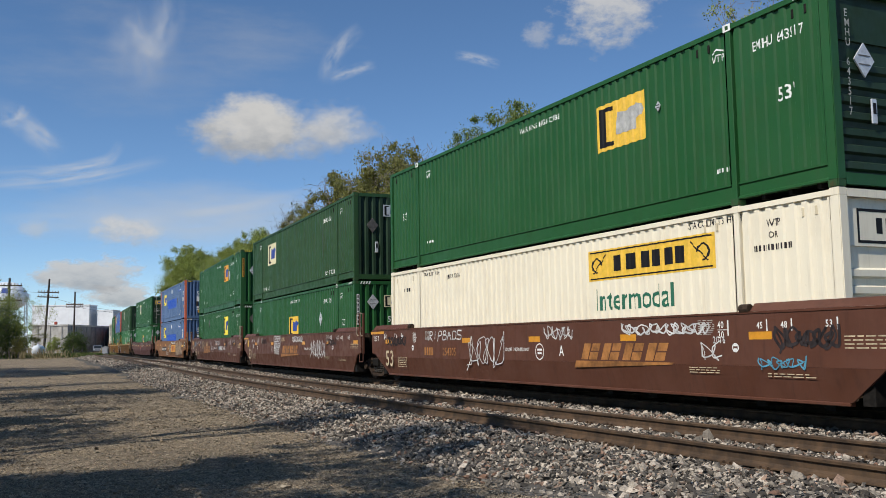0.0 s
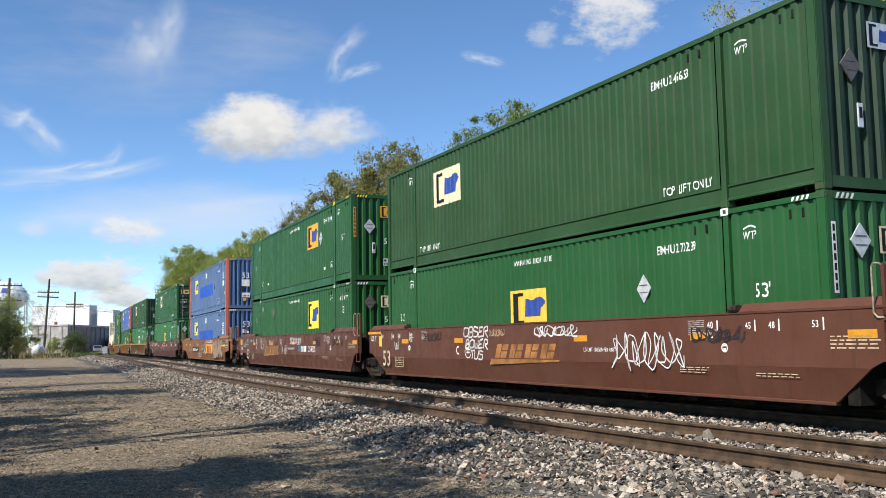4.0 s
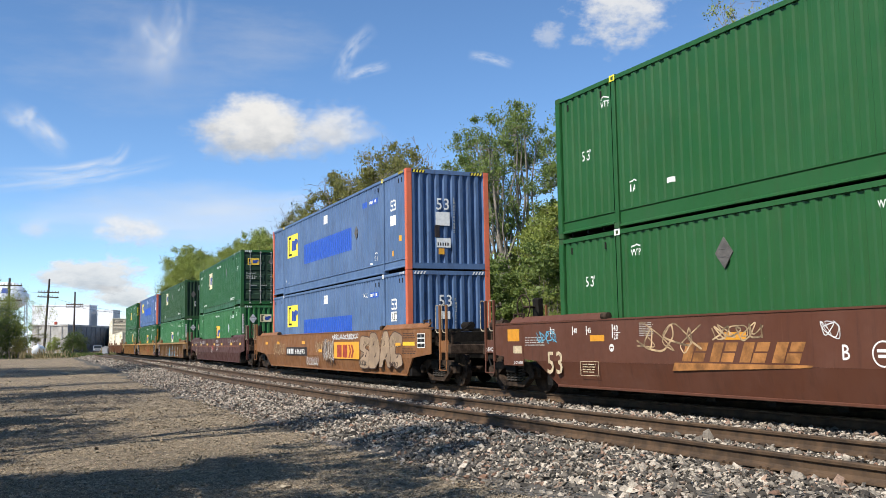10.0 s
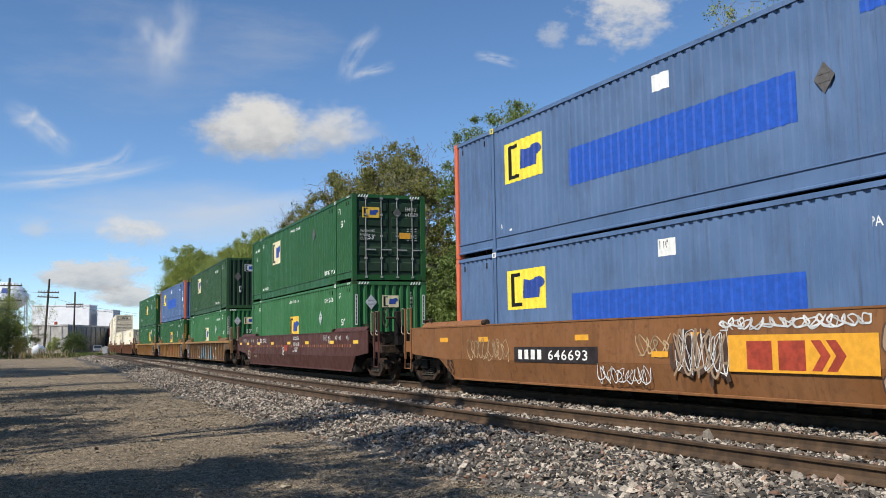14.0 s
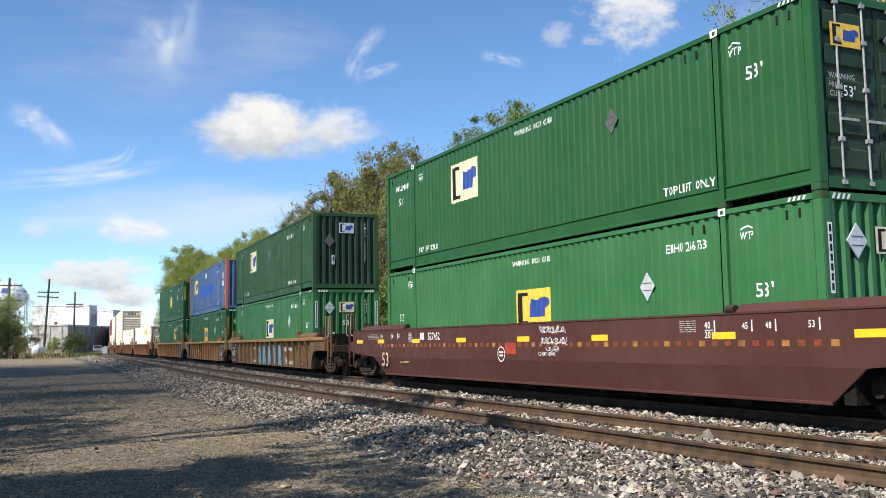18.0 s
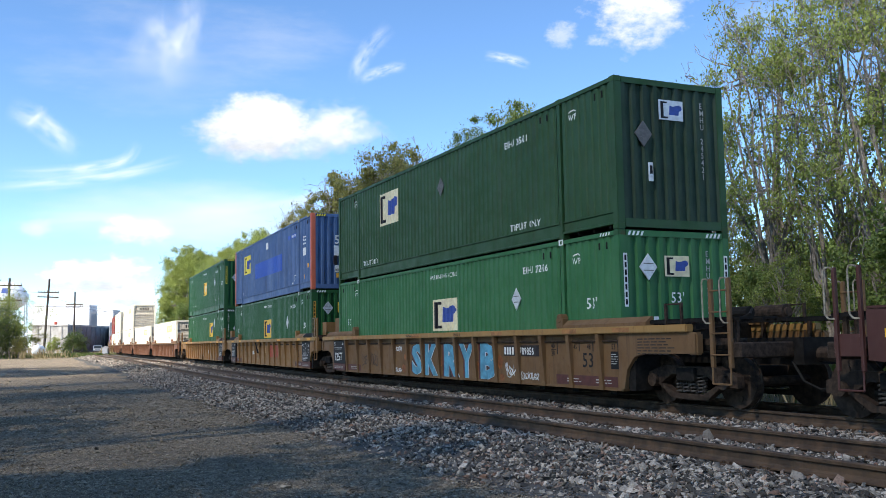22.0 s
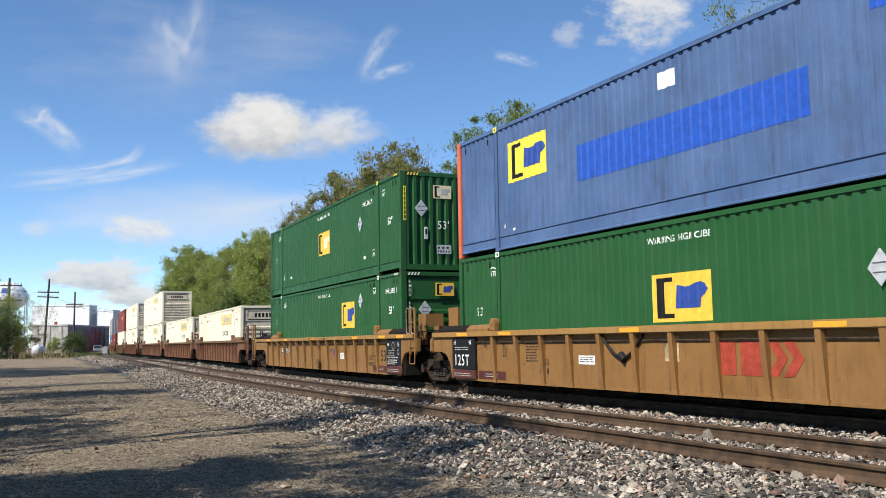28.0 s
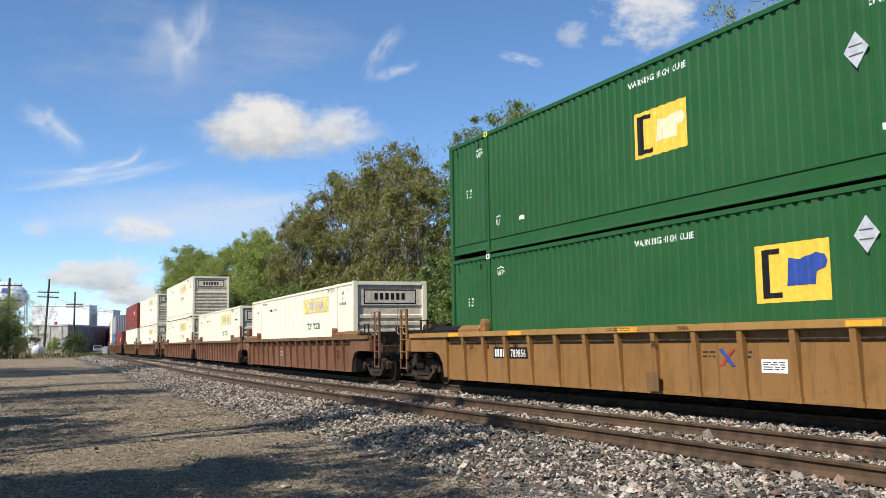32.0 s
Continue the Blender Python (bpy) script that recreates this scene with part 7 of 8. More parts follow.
    for k in range(bare):
        a, e, r = rng.uniform(0, math.tau), rng.uniform(0.1, 1.2), rng.uniform(0.95, 1.16)
        c = np.array([math.cos(a) * math.cos(e) * width / 2 * r, math.sin(a) * math.cos(e) * width / 2 * r, mid_z + math.sin(e) * half * r])
        h = limbs[int(np.argmin(np.linalg.norm(limbs - c, axis=1)))]
        stem = bow(h, c, 6, 0.016 * height, 0.03 * height)
        tube_along(stem, thick * 0.20, thick * 0.06, 4)
        for p in stem[2:]:
            for _ in range(2):
                t = rng.normal(size=3)
                t[2] = abs(t[2])
                t *= 0.045 * height * rng.uniform(0.5, 1.4) / np.linalg.norm(t)
                tube_along(bow(p, p + t, 3, 0.012 * height, 0.0), thick * 0.07, thick * 0.035, 3)
    c = np.concatenate(leaf_at)
    c = c[c[:, 2] > 0.1]
    ob = thing("tree", label, "tree", "trees behind the tracks")
    me = bpy.data.meshes.new("trunk")
    me.from_pydata([tuple(v) for v in V], [], F)
    me.materials.append(BARK)
    link("trunk", me, BARK, ob)
    link("crown", quad_mesh("crown", quads(c, leaf_size * rng.lognormal(0, 0.3, len(c)), rng, 1.35), leaf), leaf, ob)
    return ob


def sized(ob, x, y, height, base, turn, z=-0.05, wide=1.0):
    k = height / base
    m = pose(x, y, z, 0, 0, turn)
    t = copy_thing(ob, m)
    t.scale = (k * wide, k * wide, k)
    return t


def plant_trees():
    kinds = [
        (tree_kind("spreading tree in yellow-green spring leaf", 22, 10.0, 2, 0.85, 22000, 0.060, LEAF_FRESH, 0.6, 0.15), 10.0),
        (tree_kind("dense bushy tree with dark green leaves down to the ground", 23, 8.0, 4, 1.0, 20000, 0.070, LEAF_DARK, 0.4, 0.05), 8.0),
        (tree_kind("bare-twigged tree with thin olive-brown young leaves", 24, 10.0, 1, 1.25, 30000, 0.062, LEAF_OLIVE, 0.25, 0.35), 10.0),
        (tree_kind("low leafy undergrowth tree in fresh green leaf", 25, 5.0, 4, 0.8, 9000, 0.060, LEAF_FRESH, 0.7, 0.05), 5.0),
        (tree_kind("thin young tree with few leaves and bare twigs", 27, 9.0, 2, 0.6, 6000, 0.055, LEAF_FRESH, 0.8, 0.25), 9.0),
        (tree_kind("spreading spring tree with open foliage and thin limbs", 28, 10.0, 2, 0.8, 12000, 0.058, LEAF_FRESH, 0.6, 0.3), 10.0),
        (tree_kind("olive-leaved shrub of the undergrowth", 29, 5.0, 5, 0.9, 8000, 0.062, LEAF_OLIVE, 0.6, 0.05), 5.0),
    ]
    broad = [
        (spread_tree("broad tree in olive-green young leaf", 41, 15.0, 9.6, 2, 0.28, 0.12, 170, 40000, 0.112, LEAF_OLIVE, 1.0, 26), 15.0),
        (spread_tree("rounded tree in bright green spring leaf", 42, 15.0, 9.0, 2, 0.22, 0.06, 190, 62000, 0.115, LEAF_FRESH, 1.7), 15.0),
        (spread_tree("open-crowned tree with grey limbs and tufts of green leaves", 43, 14.0, 7.0, 2, 0.36, 0.46, 80, 13500, 0.085, LEAF_MID, 1.0), 14.0),
        (spread_tree("tall many-stemmed tree with tufts of fresh leaves", 44, 14.0, 7.0, 5, 0.20, 0.14, 170, 20500, 0.074, LEAF_FRESH, 1.0, 14), 14.0),
        (spread_tree("dense green thicket tree leafy to the ground", 45, 8.0, 6.5, 4, 0.15, 0.0, 120, 27000, 0.105, LEAF_MID, 1.5), 8.0),
        (spread_tree("young tree with thin grey stems and scattered fresh leaves", 46, 9.0, 4.0, 3, 0.3, 0.15, 70, 7500, 0.066, LEAF_FRESH, 1.6), 9.0),
    ]
    rng = random.Random(8)
    # s, n, height, kind, width: the crowns that stand over the train
    crowns = [(150.0, 12, 19.6, 1, 1.25), (140.0, 10, 16.0, 1, 1.0), (128.0, 13, 15.5, 1, 0.8), (110.0, 13, 16.2, 1, 0.85), (98.0, 14, 16.6, 1, 0.80), (86.0, 13, 14.2, 1, 0.8),
              (72.5, 13, 16.0, 0, 0.80), (65.0, 11, 14.0, 0, 0.70), (58.6, 13, 17.0, 0, 0.95), (51.0, 13, 16.0, 0, 0.75), (44.9, 13, 16.9, 0, 0.85), (38.5, 12, 13.8, 0, 0.75),
              (33.4, 14, 14.6, 2, 0.80), (30.4, 14, 15.4, 2, 0.85), (27.6, 14, 15.4, 2, 0.85), (20.0, 14, 13.2, 2, 0.85), (16.6, 16, 13.8, 2, 0.70), (24.0, 18, 11.5, 2, 0.8),
              (10.2, 13, 9.8, 5, 0.9), (7.8, 12, 12.0, 5, 1.0), (5.0, 12, 14.2, 3, 0.66), (2.4, 12.5, 14.6, 3, 0.68), (-0.2, 11.5, 14.2, 3, 0.66), (-3.0, 12, 14.0, 3, 0.7), (-6.5, 11, 14.0, 3, 0.7)]
    for s, n, hgt, k, wide in crowns:
        x, y, _ = line(s, n)
        ob, base = broad[k]
        sized(ob, float(x), float(y), hgt, base, rng.uniform(0, 360), wide=wide * base / hgt)
    # s, n, height, kind
    rows = []
    # the undergrowth that closes the row
    s = -9.0
    while s < 175:
        rows.append((s, rng.uniform(7.5, 10.5), rng.uniform(3.6, 5.6) + 0.025 * max(0, s), rng.choice((4, 4, 5, 4) if s > 14 else (5, 5, 4)), 1.0))
        s += rng.uniform(1.6, 2.6) + 0.035 * max(0.0, s)
    s = -14.0
    while s < 165:
        rows.append((s, rng.uniform(14.0, 20.0), rng.uniform(6.5, 8.8) + 0.03 * max(0, s), rng.choice((4, 1, 4, 0) if s > 14 else (5, 5, 4)), 1.0))
        s += rng.uniform(3.0, 5.0) + 0.045 * max(0.0, s)
    s = -6.0
    while s < 60:
        rows.append((s, rng.uniform(23.0, 28.0), rng.uniform(5.5, 7.5), 4, 1.25))
        s += rng.uniform(4.5, 6.0)
    for s, n, hgt, k, wide in rows:
        x, y, _ = line(s, n)
        sized(broad[k][0], float(x), float(y), hgt, broad[k][1], rng.uniform(0, 360), wide=wide)
    # trees beside and behind the camera, whose shade falls on the road
    for x, y, hgt, k, wide in ((-11.6, 15.4, 7.0, 2, 1.0), (-13.0, 13.5, 11.0, 2, 0.7), (-17.5, 25.0, 13.0, 1, 0.6), (-16.2, 22.8, 10.0, 5, 1.0), (-23.5, 30.0, 12.0, 0, 0.8),
                               (-35.5, 54.0, 22.0, 1, 0.5), (-40.0, 60.0, 20.0, 1, 0.6), (-34.5, 48.0, 24.0, 1, 0.5), (-12.2, 5.0, 12.0, 2, 0.6), (-31.5, 44.0, 24.0, 1, 0.45), (-15.0, 1.0, 8.5, 1, 1.0)):
        t = sized(kinds[k][0], x, y, hgt, kinds[k][1], rng.uniform(0, 360), wide=wide)
        tagged(t, "leafy tree beside the dirt road", "tree", "trees beside the road")
    for x, y, hgt, k, wide in ((-7.6, 6.4, 8.0, 0, 0.40), (-7.2, 6.9, 12.4, 2, 0.50), (-6.9, 4.0, 9.5, 2, 0.70), (-10.4, 4.8, 9.5, 2, 0.5), (-7.6, 12.6, 12.8, 2, 0.50), (-5.8, 2.4, 9.0, 2, 0.7)):
        t = sized(broad[k][0], x, y, hgt, broad[k][1], rng.uniform(0, 360), wide=wide * broad[k][1] / hgt)
        tagged(t, "leafy tree beside the dirt road", "tree", "trees beside the road")
    # shrubs at the far left
    for x, y, hgt, k in ((-63.0, 132, 8.6, 1), (-66.0, 130, 10.0, 1), (-61.6, 134, 9.6, 4), (-64.5, 135, 11.5, 4), (-66.5, 134, 12.0, 5), (-61.0, 131, 7.2, 0), (-64.5, 128, 6.0, 1), (-60.5, 134, 4.5, 2), (-70, 134, 8.0, 0), (-61.5, 131, 6.5, 1), (-62.5, 127, 5.0, 1), (-59.9, 131, 3.8, 6), (-65.8, 165, 5.0, 1), (-66.7, 166, 4.4, 1), (-64.9, 166, 4.2, 1), (-69.0, 165, 3.8, 3), (-70.4, 166, 2.8, 3), (-68.0, 167, 2.6, 3)):
        t = sized(kinds[k][0], x, y, hgt, kinds[k][1], rng.uniform(0, 360))
        tagged(t, "leafy shrub at the edge of the yard", "shrub", "shrubs by the yard")
    for ob, _ in kinds + broad:
        for o in (*ob.children, ob):
            bpy.data.objects.remove(o)


def weeds():
    rng = np.random.default_rng(3)
    k = 20000
    s, n = rng.uniform(-16, 60, k), rng.uniform(3.0, 13.0, k)
    x, y, _ = line(s, n)
    c = np.column_stack([x, y, rng.uniform(0.0, 0.45, k)])
    tagged(new("dry_grass", quad_mesh("dry_grass", quads(c, np.full(k, 0.05), rng, 9.0, True), DRY)), "dry tan grass behind the tracks", "grass", "", "stuff")
    k = 7000
    s, n = rng.uniform(-16, 70, k), rng.uniform(4.5, 9.5, k)
    x, y, _ = line(s, n)
    c = np.column_stack([x, y, rng.uniform(0.0, 0.9, k)])
    tagged(new("weeds", quad_mesh("weeds", quads(c, np.full(k, 0.09), rng, 3.0, True), WEED)), "green weeds under the trees", "weeds", "", "stuff")
    k = 9000
    x, y = rng.uniform(-80, -46, k), rng.uniform(122, 175, k)
    keep = rng.uniform(0, 1, k) < np.clip(np.sin(x * 0.45 + 1) * np.sin(y * 0.21), 0, 1) * np.clip((-44 - x) / 12, 0.08, 1)
    x, y = x[keep], y[keep]
    c = np.column_stack([x, y, rng.uniform(0.0, 0.45, len(x)) * (1.0 + 1.6 * (np.sin(x * 1.3 + y * 0.7) > 0.2))])
    tagged(new("yard_grass", quad_mesh("yard_grass", quads(c, np.full(len(x), 0.14), rng, 5.0, True), DRY)), "tall dry grass by the yard", "grass", "", "stuff")
    k = 7000
    x, y = rng.uniform(-74, -52, k), rng.uniform(135, 185, k)
    c = np.column_stack([x, y, rng.uniform(0.0, 0.35, k)])
    tagged(new("yard_weeds", quad_mesh("yard_weeds", quads(c, np.full(k, 0.16), rng, 3.0, True), WEED)), "green grass by the yard", "grass", "", "stuff")


plant_trees()
weeds()


# ---------- the yard in the distance ----------
WALL_WHITE = plain("white_metal_cladding", (0.78, 0.79, 0.80), 0.5, 0.0, 0.05, 0.5)
# white cladding with the shade of the right-hand faces mixed into its colour
WALL_SHADED = plain("shaded_white_cladding", (0.50, 0.52, 0.55), 0.6, 0.0, 0.06, 0.5)
WALL_GREY = plain("grey_concrete_wall", (0.42, 0.395, 0.355), 0.85, 0.0, 0.2, 0.4)
WALL_DARK = plain("dark_grey_cladding", (0.20, 0.20, 0.20), 0.7, 0.0, 0.2, 0.5)
POLE = plain("creosoted_pole", (0.055, 0.042, 0.034), 0.9, 0.0, 0.3)
TANK_WHITE = plain("white_tank_paint", (0.72, 0.76, 0.80), 0.4, 0.0, 0.06, 0.3)
GLASS_DARK = plain("dark_window_glass", (0.02, 0.025, 0.03), 0.12, 0.0, 0.1)
DRIFT = []


def hall(x0, x1, y0, y1, h, material, label, bands=0, side=None):
    b = thing("industrial_building", label, "building", "yard buildings")
    bm = bmesh.new()
    box(bm, x0, x1, y0, y1, -0.2, h)
    part("wall", bm, material, b)
    bm = bmesh.new()
    box(bm, x0 - 0.15, x1 + 0.15, y0 - 0.15, y1 + 0.15, h, h + 0.35)
    part("roof", bm, material, b)
    if side is not None:
        bm = bmesh.new()
        box(bm, x1 + 0.004, x1 + 0.12, y0, y1, 0.0, h - 0.05)
        part("side_cladding", bm, side, b)
    for i in range(bands):
        bm = bmesh.new()
        x = x0 + (i + 0.5) * (x1 - x0) / bands
        box(bm, x - 0.12, x + 0.12, y0 - 0.16, y0 - 0.004, 0.0, h - 0.1)
        part("pilaster", bm, material, b)
    return b


def yard():
    # both white halls have the shade of their right side painted on in grey
    hall(-139.5, -120.2, 314, 321, 15.4, WALL_WHITE, "tall white windowless cold-store building", 0, WALL_SHADED)
    hall(-118.2, -112.8, 316, 322.5, 13.6, WALL_WHITE, "second tall white windowless building", 0, WALL_SHADED)
    b = hall(-103.0, -94.1, 232, 262, 6.8, WALL_GREY, "long low warehouse of pale concrete with a dark clad side", 3, WALL_DARK)
    for i in range(9):
        bm = bmesh.new()
        y = 234.0 + i * 3.3
        box(bm, -93.978, -93.80, y - 0.2, y + 0.2, 0.0, 6.7)
        part("pilaster", bm, WALL_DARK, b)
    bm = bmesh.new()
    box(bm, -97.9, -97.3, 233.0, 233.6, 7.152, 7.9)
    soften(bm, 0.05, 1)
    part("roof_vent", bm, M_RED, b, "small red roof vent")
    # water tower
    t = thing("water_tower", "white water tower with a domed tank on legs", "water tower", "", pose(-134.9, 286.0, 0))
    bm = bmesh.new()
    prof = [(0.2, 21.9), (2.0, 21.6), (3.8, 20.8), (5.2, 19.4), (6.0, 17.8), (6.1, 17.0), (6.0, 16.2), (5.2, 14.8), (3.6, 13.8), (1.0, 13.2)]
    for (r0, z0), (r1, z1) in zip(prof, prof[1:]):
        tube(bm, (0, 0, z0), (0, 0, z1), r0, 32, r1, False)
    me = mesh_of("tank", bm)
    me.shade_smooth()
    link("tank", me, TANK_WHITE, t)
    bm = bmesh.new()
    for r, z in ((6.5, 16.9), (6.5, 17.9)):
        ring = [(r * math.cos(k), r * math.sin(k), z) for k in np.linspace(0, math.tau, 33)]
        bent_tube(bm, ring, 0.09, 5)
    for k in np.linspace(0, math.tau, 17)[:-1]:
        tube(bm, (6.5 * math.cos(k), 6.5 * math.sin(k), 16.8), (6.5 * math.cos(k), 6.5 * math.sin(k), 17.9), 0.06, 5)
    part("balcony_rail", bm, TANK_WHITE, t)
    for k in np.linspace(0, math.tau, 7)[:-1]:
        bm = bmesh.new()
        tube(bm, (6.05 * math.cos(k), 6.05 * math.sin(k), 17.0), (6.6 * math.cos(k), 6.6 * math.sin(k), -0.1), 0.22, 8)
        part("leg", bm, TANK_WHITE, t)
    bm = bmesh.new()
    tube(bm, (0, 0, 13.5), (0, 0, -0.1), 0.6, 12)
    part("riser_pipe", bm, TANK_WHITE, t)
    bm = bmesh.new()
    rect(bm, 0.9, 2.9, 17.9, 19.6)
    for v in bm.verts:
        v.co = (v.co.x, -math.sqrt((6.25 if v.co.y < 18.5 else 5.3) ** 2 - v.co.x ** 2), v.co.y)
    part("emblem", bm, M_INK, t, "blue emblem on the tank")

    def pole(x, y, h, lean, arms, label="weathered wooden utility pole with crossarms"):
        p = thing("utility_pole", label, "utility pole", "utility poles", pose(x, y, 0, 0, lean, 0))
        bm = bmesh.new()
        tube(bm, (0, 0, -0.3), (0, 0, h), 0.24, 10, 0.17)
        part("mast", bm, POLE, p)
        for z in arms:
            bm = bmesh.new()
            box(bm, -2.0, 2.0, -0.09, 0.09, h - z - 0.10, h - z + 0.10)
            a = part("crossarm", bm, POLE, p)
            bm = bmesh.new()
            for i in range(8):
                xx = -1.85 + i * 0.53
                tube(bm, (xx, 0, h - z + 0.10), (xx, 0, h - z + 0.36), 0.07, 6)
            part("insulators", bm, WALL_GREY, a)
        return p
    pole(-76.25, 177, 14.6, 3.0, (2.6, 3.5))
    pole(-85.4, 214, 14.2, 0.6, (2.9, 3.5))
    pole(-69.2, 147, 12.6, 0.8, (1.2, 3.6))
    pole(-105.0, 345, 25.0, 0.0, (3.0,), "slender mast beyond the train")
    bm = bmesh.new()
    for x0, z0, x1, z1, y0, y1 in ((-69.5, 11.0, -77.0, 12.0, 147, 177), (-77.0, 12.0, -85.4, 11.5, 177, 214), (-85.4, 11.3, -92.0, 12.0, 214, 420), (-85.4, 10.7, -92.0, 11.5, 214, 420)):
        pts = [(x0 + (x1 - x0) * k, y0 + (y1 - y0) * k, z0 + (z1 - z0) * k - 2.4 * k * (1 - k) * ((y1 - y0) / 100)) for k in np.linspace(0, 1, 13)]
        bent_tube(bm, pts, 0.028, 4)
    me = mesh_of("overhead_wires", bm, POLE)
    tagged(new("overhead_wires", me), "thin dark overhead wires between the poles", "wire")
    # propane tank
    p = thing("propane_tank", "white propane tank lying on two saddles", "tank", "", pose(-65.5, 150.0, 0, 0, 0, 102))
    bm = bmesh.new()
    prof = [(-2.2, 0.05), (-2.1, 0.45), (-1.8, 0.72), (-1.4, 0.8), (1.4, 0.8), (1.8, 0.72), (2.1, 0.45), (2.2, 0.05)]
    for (a, r0), (b2, r1) in zip(prof, prof[1:]):
        tube(bm, (a, 0, 1.1), (b2, 0, 1.1), r0, 20, r1, False)
    me = mesh_of("shell", bm)
    me.shade_smooth()
    link("shell", me, TANK_WHITE, p)
    for a in (-1.2, 1.2):
        bm = bmesh.new()
        box(bm, a - 0.12, a + 0.12, -0.6, 0.6, -0.05, 0.55)
        part("saddle", bm, WALL_GREY, p)
    bm = bmesh.new()
    tube(bm, (0, 0, 1.85), (0, 0, 2.1), 0.22, 12)
    part("valve_dome", bm, TANK_WHITE, p)
    # parked pickup and the signal cabinet by the track
    v = thing("pickup_truck", "pale grey pickup parked beside the tracks", "car", "", pose(-77.9, 209.0, 0, 0, 0, -70))
    bm = bmesh.new()
    prism(bm, [(-2.6, 0.5), (2.7, 0.5), (2.7, 1.0), (1.5, 1.1), (0.8, 1.75), (-0.7, 1.78), (-0.8, 1.12), (-2.6, 1.1)], "y", -0.95, 0.95)
    soften(bm, 0.06)
    part("body", bm, plain("silver_car_paint", (0.28, 0.29, 0.31), 0.3, 0.5, 0.05), v)
    bm = bmesh.new()
    prism(bm, [(1.40, 1.14), (0.82, 1.70), (0.86, 1.70), (1.46, 1.14)], "y", -0.8, 0.8)
    part("windscreen", bm, GLASS_DARK, v)
    bm = bmesh.new()
    box(bm, -0.6, 0.7, -0.965, -0.953, 1.18, 1.62)
    part("side_window", bm, GLASS_DARK, v)
    for x in (-1.7, 1.8):
        for y in (-0.86, 0.86):
            bm = bmesh.new()
            tube(bm, (x, y - 0.12, 0.37), (x, y + 0.12, 0.37), 0.37, 18)
            part("wheel", bm, UNDER, v)
    for y in (-0.7, 0.7):
        bm = bmesh.new()
        box(bm, 2.705, 2.72, y - 0.16, y + 0.16, 0.8, 0.95)
        part("headlight", bm, M_PLACARD, v)
    c = thing("signal_cabinet", "grey metal signal cabinet beside the tracks", "cabinet", "", pose(-54.6, 150.0, 0))
    bm = bmesh.new()
    box(bm, -0.45, 0.45, -0.35, 0.35, 0.0, 1.35)
    soften(bm, 0.03)
    part("housing", bm, GREY, c)
    bm = bmesh.new()
    box(bm, -0.40, 0.40, -0.365, -0.352, 0.1, 1.25)
    part("door", bm, GREY, c)
    bm = bmesh.new()
    prism(bm, [(-0.52, 1.352), (0.52, 1.352), (0.0, 1.55)], "y", -0.4, 0.4)
    part("lid", bm, GREY, c)


yard()


